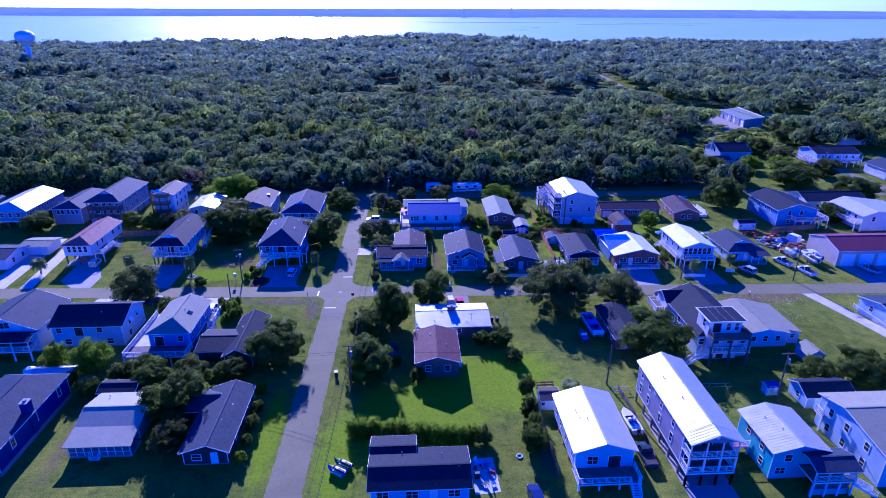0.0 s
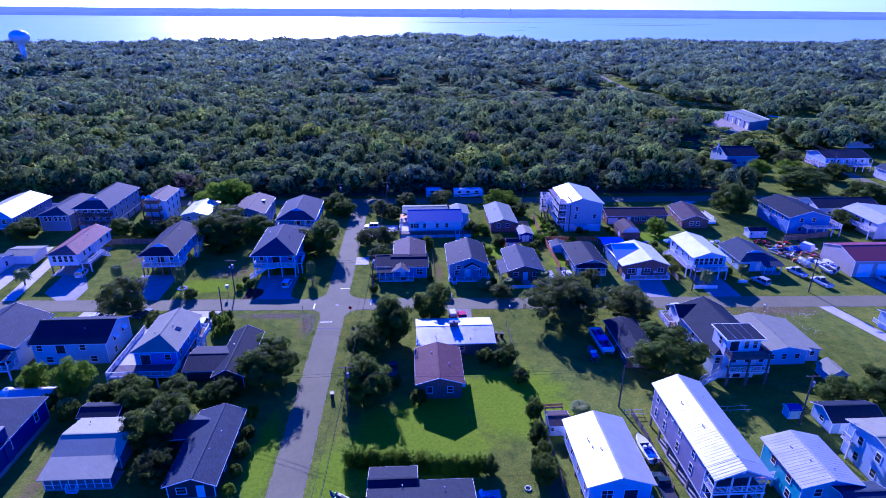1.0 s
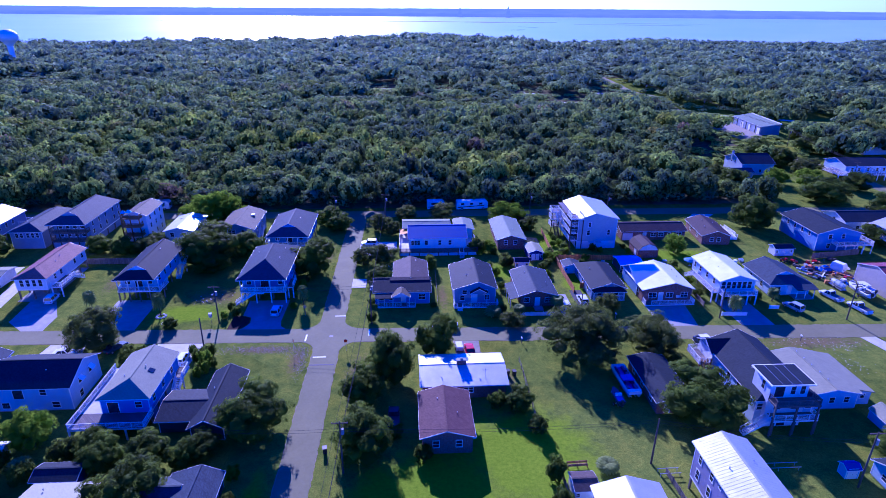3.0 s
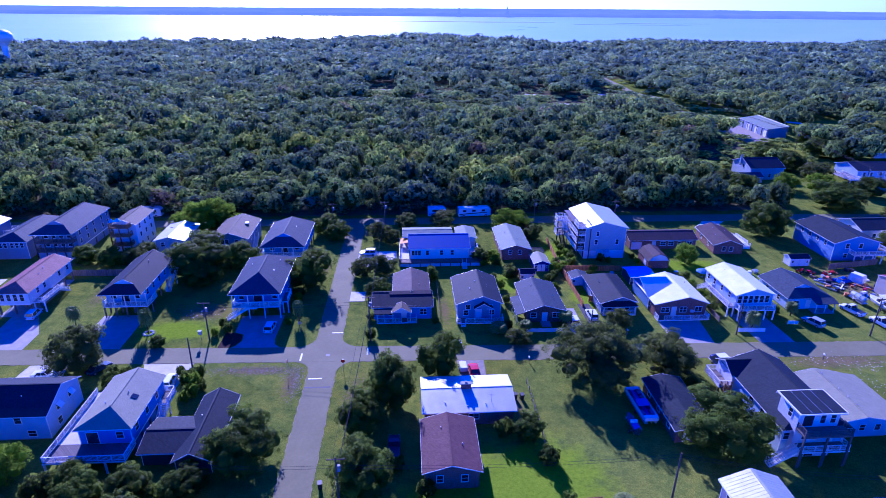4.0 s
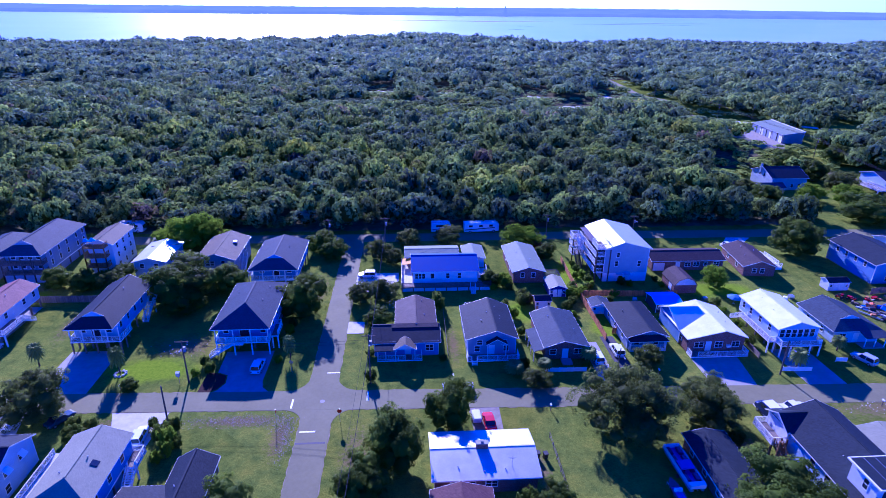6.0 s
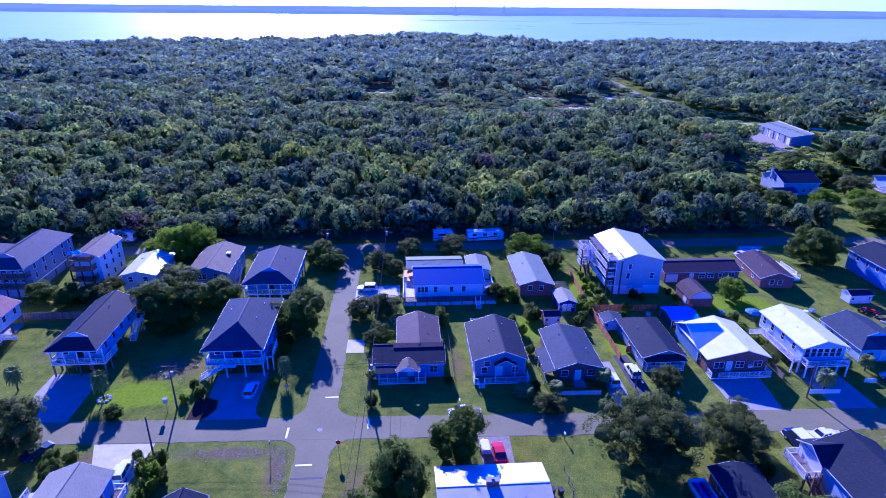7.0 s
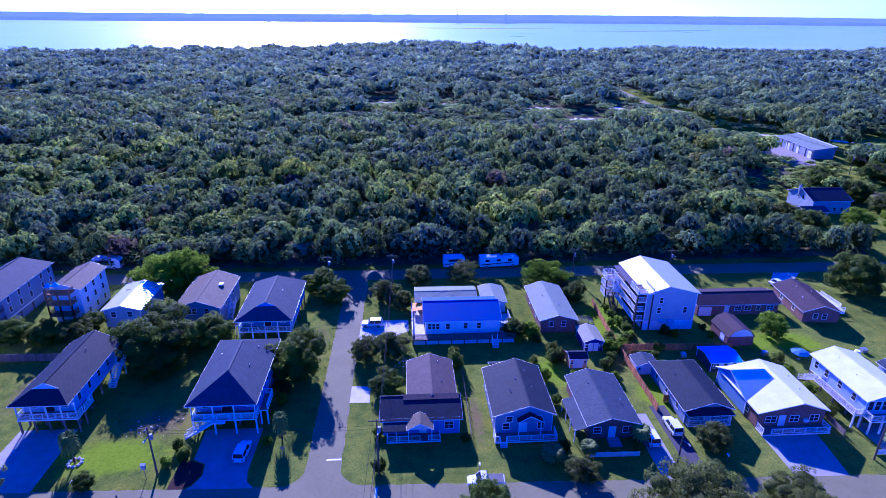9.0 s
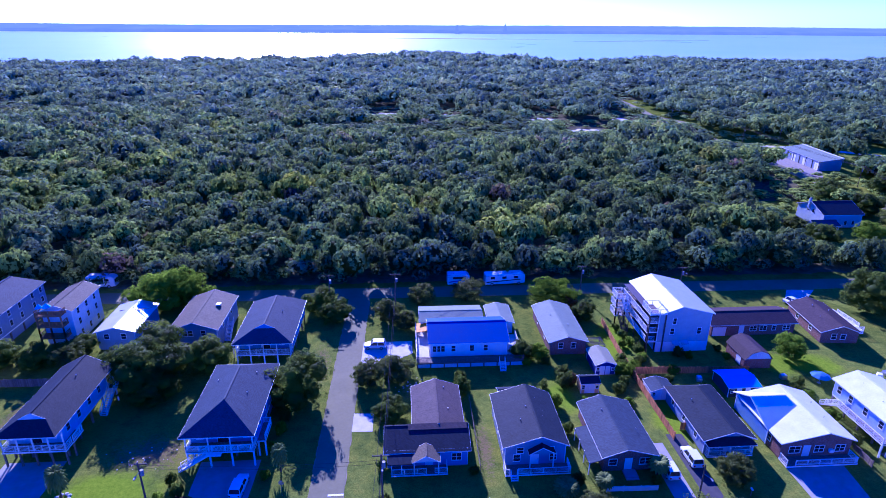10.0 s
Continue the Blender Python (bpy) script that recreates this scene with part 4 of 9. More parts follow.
part("fascia", Geo().beam((x0 - 0.45, ys - 2.92, 7.9), (0, ys - 2.92, 9.5), 0.05, 0.22).beam((x1 + 0.45, ys - 2.92, 7.9), (0, ys - 2.92, 9.5), 0.05, 0.22), TRIM, h)
part("gable_vent", Geo().tube((0, ys - 2.44, 8.7), (0, ys - 2.36, 8.7), 0.25, n=16), TRIM, h, "round white vent")
part("slab", Geo().box(x0, ys - 2.5, 0, x1, ys + 14, 0.1), CONCRETE, h)
vents(h, (-2.0, 3.0, 8.9), (-1.4, -2.5, 9.1), (1.8, 4.0, 8.9))

h, r, cx, cy = home(67.9, 76.6, -63.2, -53.4, 5.2, 6.4, "turquoise two-storey house with a pale metal roof and porch", W_TURQ, R_WHITE, ridge=72.2, seams=True)
openings(h, r, [("W", "w", 3.9, 0.9, 1.2, (0.3, 0.7)), ("S", "w", 3.9, 1.0, 1.2, (0.3,)), ("S", "w", 1.6, 1.4, 1.1, (0.2,)), ("W", "w", 1.6, 0.9, 1.2, (0.25,))])
deck(h, 0.2, 6.2, -8.0, -4.5, 2.7, "SE", roof_z=4.7, posts=4)
roofed_block(h, 0.0, 6.6, -8.3, -3.6, 4.7, 4.7, 5.4, "x", W_TURQ, R_GREY, walls=False)
part("porch_wall", Geo().box(0.4, -7.6, 0, 6.0, -7.4, 1.0).box(5.8, -7.6, 0, 6.0, -4.5, 1.0), W_TURQ, h)
for i in range(7):
    part("porch_window", Geo().box(0.5 + i * 0.79, -7.55, 1.02, 1.2 + i * 0.79, -7.45, 2.4), SCREEN, h)
deck(h, -7.0, -4.0, 0.6, 4.2, 1.6, "WS", floor_m=plain("red_deck", (0.4, 0.06, 0.04), 0.7))
stairs(h, 5.6, -8.0, 2.7, "E")
vents(h, (-1.8, 2.0, 5.9), (-0.9, -1.0, 6.1), (1.5, -2.5, 5.9))

h, r, cx, cy = home(82.6, 99.0, -65.6, -50.8, 5.9, 7.4, "pale blue two-storey house with a grey shingle roof", W_PALE, R_PALE, "x", ridge=-56.5)
openings(h, r, [("W", "w", z, 0.9, 1.3, (0.25, 0.55, 0.8)) for z in (1.6, 4.4)] + [("S", "w", 4.4, 1.2, 1.3, (0.2, 0.5))])
deck(h, -8.2, -4.2, 5.2, 7.2, 2.9, "W", roof_z=5.6)
h, r, cx, cy = home(83.4, 92.5, -48.0, -42.4, 2.6, 3.9, "low pale blue outbuilding with a dark gable roof", W_PALE, R_DARK, "x", name="garage")
openings(h, r, [("W", "w", 1.5, 0.9, 0.9, (0.5,)), ("S", "d", 0.1, 1.0, 2.0, (0.25,))])

h, r, cx, cy = home(71.8, 82.8, -31.6, -13.0, 5.0, 7.3, "house with a dark hip roof and a white glazed tower room", W_PALE, R_DARK, z0=0.25, ends=((4.5, 1.0), (0, 1.0)), ridge=78.3)
openings(h, r, [("W", "w", 3.8, 1.0, 1.2, (0.12, 0.3, 0.48)), ("S", "w", 3.6, 1.1, 1.2, (0.08, 0.9)), ("S", "w", 1.4, 1.0, 1.0, (0.85,))])
tx0, tx1, ty0, ty1 = 73.4 - cx, 79.8 - cx, -32.8 - cy, -27.4 - cy
part("tower_wall", Geo().box(tx0, ty0 + 0.8, 0.2, tx1, ty1, 8.6), W_WHITE, h, "white tower walls")
part("tower_roof", Geo().box(tx0 - 0.5, ty0, 8.6, tx1 + 0.5, ty1 + 0.5, 8.82), TRIM, h)
part("tower_roofing", Geo().box(tx0 - 0.3, ty0 + 0.2, 8.82, tx1 + 0.3, ty1 + 0.3, 8.86), R_DARK, h)
openings(h, (tx0, tx1, ty0 + 0.8, ty1), [("S", "g", 6.1, 1.6, 2.0, (0.25,)), ("S", "w", 7.3, 0.8, 1.5, (0.6, 0.85)), ("W", "w", 7.3, 0.8, 1.5, (0.4,)), ("S", "w", 4.2, 1.2, 1.2, (0.3, 0.75)), ("S", "g", 0.3, 1.4, 2.0, (0.5,))])
deck(h, tx0, tx1 + 1.0, ty0 - 1.4, ty0 + 0.8, 5.9, "SWE", material=GREY_TIMBER, pile_m=GREY_TIMBER)
deck(h, tx0 + 0.4, tx1 + 1.4, ty0 - 1.2, ty0 + 0.8, 2.9, "SE", pile_m=GREY_TIMBER)
stairs(h, tx0 + 0.4, ty0 - 0.4, 2.9, "W")
roofed_block(h, 71.4 - cx, 79.0 - cx, -17.7 - cy, -11.9 - cy, 0.25, 4.9, 6.5, "x", W_WHITE, R_DARK, ridge=-14.9 - cy)
deck(h, 69.6 - cx, 71.7 - cx, -17.4 - cy, -12.4 - cy, 2.8, "SWN", pile_m=HONEY_WOOD)
stairs(h, 70.5 - cx, -17.4 - cy, 2.8, "S", material=HONEY_WOOD)
for px, py in ((69.9, -18.6), (71.3, -18.2)):
    part("stair_post", Geo().box(px - cx - 0.1, py - cy - 0.1, 0, px - cx + 0.1, py - cy + 0.1, 4.2), HONEY_WOOD, h)
vents(h, (75.2 - cx, -24.0 - cy, 6.1))
for k in range(3):
    part("roof_seam", Geo().box(tx0 + 1.4 + 1.6 * k, ty0 + 0.3, 8.86, tx0 + 1.44 + 1.6 * k, ty1 + 0.2, 8.885), STEEL, h)

h, r, cx, cy = home(83.3, 92.8, -28.6, -15.2, 3.4, 4.4, "pale blue house with a light grey low-pitched roof", W_PALE, R_PALE, ridge=88.0)
openings(h, r, [("S", "w", 2.0, 0.9, 1.1, (0.2, 0.48, 0.78)), ("W", "w", 2.0, 0.9, 1.1, (0.2,))])
part("side_roof", Geo().slab([[(92.6 - cx, -27.4 - cy, 3.44), (96.0 - cx, -27.4 - cy, 2.75), (96.0 - cx, -15.3 - cy, 2.75), (92.6 - cx, -15.3 - cy, 3.44)]], 0.14), R_PALE, h, "light grey lean-to roof")
part("side_wall", Geo().box(92.4 - cx, -27.0 - cy, 0.0, 95.7 - cx, -15.7 - cy, 2.64), W_PALE, h)
openings(h, (92.4 - cx, 95.7 - cx, -27.0 - cy, -15.7 - cy), [("S", "w", 1.8, 0.8, 0.9, (0.55,)), ("E", "w", 1.8, 0.9, 1.0, (0.3, 0.7))])
vents(h, *[(88.3 - cx, -16.8 - 2.2 * k - cy, 4.36) for k in range(5)])
h, r, cx, cy = home(57.0, 64.0, -28.3, -14.2, 2.7, 3.5, "small brick building with a dark low roof under trees", BRICK, R_DARK, name="outbuilding")
openings(h, r, [("W", "w", 1.6, 1.0, 1.1, (0.2, 0.5, 0.8)), ("S", "d", 0.25, 1.0, 2.0, (0.3,))])


def shed(x0, x1, y0, y1, ze, zr, label, wall_m, roof_m, axis="y", face="S"):
    """A garden shed with double doors and a small window."""
    root, r, cx, cy = home(x0, x1, y0, y1, ze, zr, label, wall_m, roof_m, axis, name="garden_shed", z0=0.12, over=0.2, th=0.1)
    openings(root, r, [(face, "d", 0.12, 0.75, 1.8, (0.34, 0.62))])
    if r[1] - r[0] > 3:
        openings(root, r, [(face, "w", 1.4, 0.5, 0.6, (0.12, 0.88))])
    return root


shed(38.4, 42.0, -46.0, -42.2, 2.2, 2.8, "white garden shed with a faded rose roof", W_WHITE, R_ROSE, "x")
shed(92.7, 96.4, -34.6, -30.4, 1.9, 3.1, "pale blue barn-like garden shed on a lawn", W_PALE, R_PALE)
shed(79.1, 81.5, -43.9, -41.9, 1.9, 2.4, "small bright blue playhouse with white posts", W_AQUA, R_BLUE, "x")

# ---- houses south of the cross street, west of the side street ----
h, r, cx, cy = home(-34.1, -25.6, -26.4, -12.8, 5.3, 7.0, "blue raised house with a pale grey roof and a wraparound deck", W_BLUE, R_PALE, z0=2.4, ends=((3.4, 1.0), (0, 1)))
openings(h, r, [("S", "g", 2.45, 1.7, 2.0, (0.25,)), ("S", "w", 3.9, 1.0, 1.1, (0.78,)), ("E", "w", 3.9, 1.0, 1.2, (0.15, 0.45, 0.75)), ("W", "w", 3.9, 1.0, 1.2, (0.3, 0.7))])
# south floor darker than the west one: house shade put into its colour
deck(h, -7.4, 4.2, -10.2, -6.4, 2.4, "SWE", floor_m=GREY_TIMBER)
deck(h, -7.4, -3.9, -6.35, 6.4, 2.4, "W", floor_m=PALE_CONCRETE)
stairs(h, 5.0, 3.0, 2.4, "S")
deck(h, 3.85, 5.6, 3.0, 6.4, 2.4, "EN")
part("ground_room", Geo().box(-3.4, -5.0, 0, 3.4, 6.0, 2.1), W_BLUE, h)
part("skylight", Geo().slab([[(1.7, -0.6, 6.42), (2.6, -0.6, 6.06), (2.6, 0.4, 6.06), (1.7, 0.4, 6.42)]], 0.2), GLASS, h, "dark flat skylight")
vents(h, (1.0, 0.6, 6.7), (-1.4, -2.0, 6.5))
h, r, cx, cy = home(-54.6, -40.2, -22.2, -11.6, 4.8, 7.1, "light blue two-storey house with a dark gable roof", W_PALE, R_DARK, "x")
openings(h, r, [("S", "w", 3.8, 1.0, 1.1, (0.1, 0.68)), ("S", "g", 2.6, 1.6, 2.0, (0.38,)), ("E", "w", 3.9, 1.0, 1.2, (0.35, 0.7)), ("S", "w", 1.3, 1.2, 1.1, (0.2, 0.8)), ("E", "w", 1.5, 1.0, 1.2, (0.3,))])
vents(h, (2.0, -2.0, 6.2))
for f in (0.35, 0.7):
    y = r[2] + (r[3] - r[2]) * f
    part("awning_shutter", Geo().slab([[(r[1] + 0.08, y - 0.6, 4.62), (r[1] + 0.75, y - 0.6, 3.9), (r[1] + 0.75, y + 0.6, 3.9), (r[1] + 0.08, y + 0.6, 4.62)]], 0.06), TRIM, h, "white tilted window shutter")
h, r, cx, cy = home(-69.0, -55.6, -23.6, -11.0, 5.2, 8.0, "white house with a grey roof and a shaded front porch", W_WHITE, R_GREY)
openings(h, r, [("S", "w", 6.0, 0.9, 1.2, (0.42, 0.5, 0.58)), ("S", "w", 3.4, 1.0, 1.3, (0.3, 0.6, 0.85)), ("E", "w", 3.6, 1.0, 1.3, (0.3, 0.7))])
deck(h, -6.4, 6.4, -9.2, -5.9, 2.2, "SE", floor_m=TIMBER, roof_z=4.4)
roofed_block(h, -6.6, 6.6, -9.5, -5.2, 4.4, 4.4, 5.0, "x", W_WHITE, R_DARK, walls=False)
h, r, cx, cy = home(-53.0, -42.2, -57.4, -37.6, 4.6, 6.4, "deep blue house with a charcoal roof and a blue chimney", W_NAVY, R_GREY, z0=0.9, ends=((0, 1), (3.0, 1)))
openings(h, r, [("E", "w", 3.1, 0.8, 1.5, (0.2, 0.5, 0.85)), ("S", "w", 3.0, 1.0, 1.3, (0.3, 0.7))])
chimney(h, 4.6, -0.6, 1.0, 6.6, 1.1, 1.3, W_NAVY)
deck(h, -5.0, 5.0, -12.6, -9.5, 1.4, "SE", material=TIMBER, pile_m=TIMBER)
h, r, cx, cy = home(-35.4, -25.6, -50.2, -41.4, 3.0, 4.2, "low house with a silver roof and a screened porch", W_GREY, R_ASH, "x", ridge=-46.6, seams=False)
g = Geo().slab([[(-4.9, -8.2, 2.45), (5.2, -8.2, 2.45), (4.9, -4.3, 3.06), (-4.9, -4.3, 3.06)]], 0.12)
part("porch_roof", g, R_ASH, h, "pale porch roof")
part("porch_floor", Geo().box(-4.5, -7.7, 0, 4.8, -4.4, 0.35), CONCRETE, h)
for i in range(9):
    x = -4.4 + i * 1.13
    part("post", Geo().box(x - 0.06, -7.7, 0.35, x + 0.06, -7.58, 2.5), TRIM, h)
part("screen", Geo().box(-4.4, -7.64, 0.36, 4.7, -7.62, 2.4), SCREEN, h, "dark insect screen")
part("rail", Geo().box(-4.4, -7.68, 1.0, 4.7, -7.6, 1.08), TRIM, h)
stairs(h, -0.6, -7.75, 0.35, "S", 1.4)
vents(h, (-2.5, 2.5, 3.7))
h, r, cx, cy = home(-17.6, -10.2, -56.3, -40.0, 2.6, 4.0, "low dark house with a charcoal roof among shrubs", W_DARK, R_GREY, ridge=-13.4)
roofed_block(h, -10.4, -1.0, 1.6, 7.6, 0.25, 2.5, 3.7, "x", W_DARK, R_GREY)
openings(h, r, [("S", "w", 1.5, 1.3, 1.0, (0.3,)), ("S", "d", 0.25, 0.9, 2.0, (0.7,)), ("W", "w", 1.5, 1.0, 1.1, (0.3,)), ("E", "w", 1.5, 1.0, 1.1, (0.3, 0.6, 0.8))])
vents(h, (1.6, 2.0, 3.4), (1.0, -2.0, 3.6))
h, r, cx, cy = home(-18.8, -12.8, -31.0, -15.4, 2.7, 4.3, "low house with a dark roof half hidden by a tree", W_DARK, R_DARK, ridge=-16.0)
roofed_block(h, -8.6, -0.6, -5.8, 2.6, 0.25, 2.7, 3.7, "x", W_DARK, R_DARK)
openings(h, r, [("S", "w", 1.5, 1.2, 1.0, (0.4,)), ("E", "w", 1.5, 1.0, 1.0, (0.3, 0.6))])
vents(h, (-1.0, 1.0, 4.0))
h, r, cx, cy = home(-37.0, -30.5, -40.5, -36.6, 2.3, 3.0, "small dark outbuilding with a striped porch", W_NAVY, R_DARK, "x", name="outbuilding")
h, r, cx, cy = home(-51.5, -44.5, -34.6, -31.4, 2.0, 2.7, "low outbuilding with a pale tarpaulin roof", W_GREY, R_WHITE, "x", name="outbuilding")

# ---- houses north of the cross street, west of the side street ----
def porch_home(x0, x1, y0, y1, zf, ze, zr, depth, label, wall_m, roof_m, ends):
    """A raised house whose roof runs on over a recessed front porch. Returns its Empty, roof rectangle and wall rectangle."""
    root, r, cx, cy = home(x0, x1, y0, y1, ze, zr, label, wall_m, roof_m, z0=ze - 0.2, ends=ends, over=0.5)
    for c in [q for q in root.children if q.name.startswith(("wall", "corner_board", "piling", "floor_frame"))]:
        bpy.data.objects.remove(c)
    ys = r[2] + depth
    part("wall", Geo().box(r[0], ys, zf, r[1], r[3], ze), wall_m, root)
    part("soffit", Geo().box(r[0] - 0.4, r[2] - 0.4, ze - 0.2, r[1] + 0.4, ys, ze - 0.14), TRIM, root)
    part("floor_frame", Geo().box(r[0], ys, zf - 0.3, r[1], r[3], zf), TRIM, root)
    piles(root, r[0] + 0.2, r[1] - 0.2, ys + 0.2, r[3] - 0.2, zf - 0.3, 4, 5)
    return root, r, (r[0], r[1], ys, r[3])


h, r, body = porch_home(-22.8, -11.6, 14.6, 34.6, 3.0, 6.2, 9.0, 2.3, "tall blue raised house with white porches and grey hip roof", W_BLUE, R_GREY, ((5.6, 1.0), (4.8, 1.0)))
ys = body[2]
openings(h, body, [("E", "w", 4.8, 0.9, 1.4, (0.15, 0.4, 0.6, 0.85)), ("W", "w", 4.8, 0.9, 1.4, (0.3, 0.7)), ("S", "g", 3.02, 1.8, 2.0, (0.5,)), ("S", "w", 4.5, 1.0, 1.4, (0.15, 0.85))])
deck(h, r[0], r[1], r[2] + 0.1, ys - 0.01, 3.0, "SWE", roof_z=6.0, posts=4)
deck(h, r[1], r[1] + 1.3, ys, ys + 4.5, 3.0, "NE")
railing(h, (r[0], r[2] + 0.2, 3.0), (r[1], r[2] + 0.2, 3.0), 1.1)
stairs(h, r[0] + 3.4, r[2] - 0.2, 3.0, "W", 1.0)
part("landing", Geo().box(r[0] + 3.4, r[2] - 0.75, 2.8, r[0] + 5.4, r[2] + 0.1, 3.0), TRIM, h)
part("ground_room", Geo().box(-4.4, -2, 0, 4.6, 9.2, 2.7), W_BLUE, h)
vents(h, (2.6, -1.0, 7.75), (2.8, 5.0, 7.65), (-3.2, 3.0, 7.5))

h, r, body = porch_home(-50.8, -41.6, 16.6, 36.2, 2.8, 5.8, 8.2, 2.0, "pale raised house with a dark roof and a white railed porch", W_PALE, R_DARK, (dutch(2.8, 0.55), (0, 1)))
part("gable_wall", Geo().add([(r[0], r[3] - 0.02, 5.8), (r[1], r[3] - 0.02, 5.8), (0, r[3] - 0.02, 7.9), (r[0], r[3] - 0.2, 5.8), (r[1], r[3] - 0.2, 5.8), (0, r[3] - 0.2, 7.9)], [(2, 1, 0), (3, 4, 5), (0, 1, 4, 3)]), W_PALE, h)
openings(h, body, [("E", "w", 4.5, 0.9, 1.3, (0.1, 0.3, 0.5, 0.7, 0.9)), ("S", "w", 4.4, 1.1, 1.4, (0.2, 0.8)), ("S", "g", 2.85, 1.6, 2.0, (0.5,))])
deck(h, r[0], r[1] + 1.2, r[2] + 0.05, body[2] - 0.01, 2.8, "SWE", roof_z=5.6, posts=5, pile_m=TIMBER)
deck(h, r[1], r[1] + 1.3, body[2] + 0.05, body[2] + 3.0, 2.8, "E", pile_m=TIMBER)
deck(h, r[1], r[1] + 1.4, r[3] - 2.2, r[3], 2.8, "NE")
stairs(h, r[1] + 0.7, r[3] - 2.2, 2.8, "S")
vents(h, (1.2, 4.0, 7.7))
h, r, cx, cy = home(-74.2, -66.4, 19.0, 37.4, 5.4, 7.0, "white raised house with a salmon-brown roof and side stairs", W_WHITE, R_SALMON, z0=2.7, ends=((3.0, 1), (0, 1)))
openings(h, r, [("E", "w", 4.3, 0.9, 1.2, (0.2, 0.35, 0.7, 0.9)), ("S", "w", 4.2, 0.8, 1.6, (0.2, 0.4, 0.6, 0.8))])
deck(h, r[1], r[1] + 2.4, r[2] + 1.0, r[2] + 7.5, 2.7, "ES")
stairs(h, r[1] + 1.4, r[2] + 7.5, 2.7, "N")
part("slab", Geo().box(r[0], r[2] - 1, 0, r[1], r[3], 0.06), CONCRETE, h)
vents(h, (1.2, 2.0, 6.6), (1.8, -1.0, 6.3))
h, r, cx, cy = home(-98.0, -86.4, 15.8, 26.5, 3.0, 4.2, "low white house with a dark roof", W_WHITE, R_GREY, "x")
roofed_block(h, 3.0, 11.0, 4.0, 11.0, 0.25, 2.8, 3.4, "x", W_WHITE, R_PALE)
openings(h, r, [("E", "w", 1.7, 0.9, 1.2, (0.3, 0.7)), ("S", "w", 1.7, 1.0, 1.2, (0.3, 0.7))])
h, r, body = porch_home(-22.8, -11.0, 43.4, 62.4, 2.4, 5.1, 7.8, 2.4, "blue raised house with a grey roof and a shaded front porch", W_BLUE, R_GREY, (dutch(3.2, 0.66), (2.5, 1)))
openings(h, body, [("E", "w", 3.8, 0.9, 1.2, (0.2, 0.5, 0.8)), ("S", "w", 3.8, 1.0, 1.2, (0.2, 0.8)), ("S", "g", 2.4, 1.6, 2.0, (0.5,))])
deck(h, r[0], r[1], r[2] + 0.1, body[2] - 0.01, 2.4, "SWE", roof_z=4.9, posts=5)
deck(h, r[0] - 1.5, r[0], r[2] + 3, r[3] - 4, 2.4, "W")
vents(h, (2.2, 1.0, 6.9))
h, r, cx, cy = home(-37.2, -27.0, 49.4, 65.4, 5.2, 7.0, "grey-blue house with a grey-brown gable roof", W_GREY, R_TAUPE)
openings(h, r, [("S", "w", 4.3, 0.9, 1.2, (0.3, 0.42, 0.7)), ("E", "w", 4.0, 0.9, 1.2, (0.3, 0.7)), ("S", "w", 1.6, 1.0, 1.2, (0.3, 0.7))])
part("skylight", Geo().box(2.2, 1.0, 6.2, 3.1, 2.2, 6.5), WHITE, h)
stairs(h, r[1] + 0.6, r[2] + 8, 2.7, "S")
h, r, cx, cy = home(-52.8, -44.3, 51.0, 64.0, 4.4, 5.5, "pale cottage with a bright white metal roof", W_SAGE, R_WHITE)
openings(h, r, [("S", "w", 3.2, 1.0, 1.2, (0.25, 0.7)), ("E", "w", 3.0, 0.9, 1.2, (0.4,))])
part("roof_beam", Geo().beam((-2.5, 2.2, 5.0), (4.6, 2.0, 5.6), 0.12), TIMBER, h)
h, r, cx, cy = home(-64.6, -57.6, 54.0, 66.4, 8.0, 9.4, "tall white house with stacked balconies and a roof terrace", W_WHITE, R_TAUPE, z0=0.25)
openings(h, r, [("E", "w", z, 0.9, 1.3, (0.2, 0.5, 0.8)) for z in (1.8, 4.4, 6.8)])
for z in (2.8, 5.4, 7.9):
    deck(h, r[0], r[1] - 1.0, r[2] - 2.2, r[2], z, "SWE", material=HONEY_WOOD, floor_m=HONEY_WOOD, pile_m=HONEY_WOOD, posts=3, roof_z=z + 2.4 if z < 7 else None)
part("umbrella", Geo().tube((-1, r[2] - 1, 7.9), (-1, r[2] - 1, 10.2), 0.04).tube((-1, r[2] - 1, 9.4), (-1, r[2] - 1, 10.2), 0.85, 0.05, 10), plain("cyan_canvas", (0.06, 0.5, 0.62), 0.8), h, "cyan terrace umbrella")
part("umbrella", Geo().tube((-2.6, r[2] - 0.9, 7.9), (-2.6, r[2] - 0.9, 10.0), 0.04).tube((-2.6, r[2] - 0.9, 9.2), (-2.6, r[2] - 0.9, 10.0), 0.75, 0.05, 10), plain("blue_canvas", (0.05, 0.36, 0.62), 0.8), h, "blue terrace umbrella")
h, r, body = porch_home(-83.0, -72.2, 49.0, 71.0, 2.4, 7.4, 10.2, 2.4, "tall grey raised house with a dark roof and shaded porches", W_GREY, R_GREY, (dutch(3.2, 0.6), (3, 1)))
openings(h, body, [("E", "w", z, 0.9, 1.3, (0.1, 0.3, 0.5, 0.75, 0.92)) for z in (3.9, 6.2)] + [("S", "w", z, 1.0, 1.4, (0.2, 0.4, 0.6, 0.8)) for z in (3.7, 6.1)])
deck(h, r[0], r[1], r[2] + 0.1, body[2] - 0.01, 2.4, "SWE", material=GREY_TIMBER, pile_m=GREY_TIMBER, posts=5)
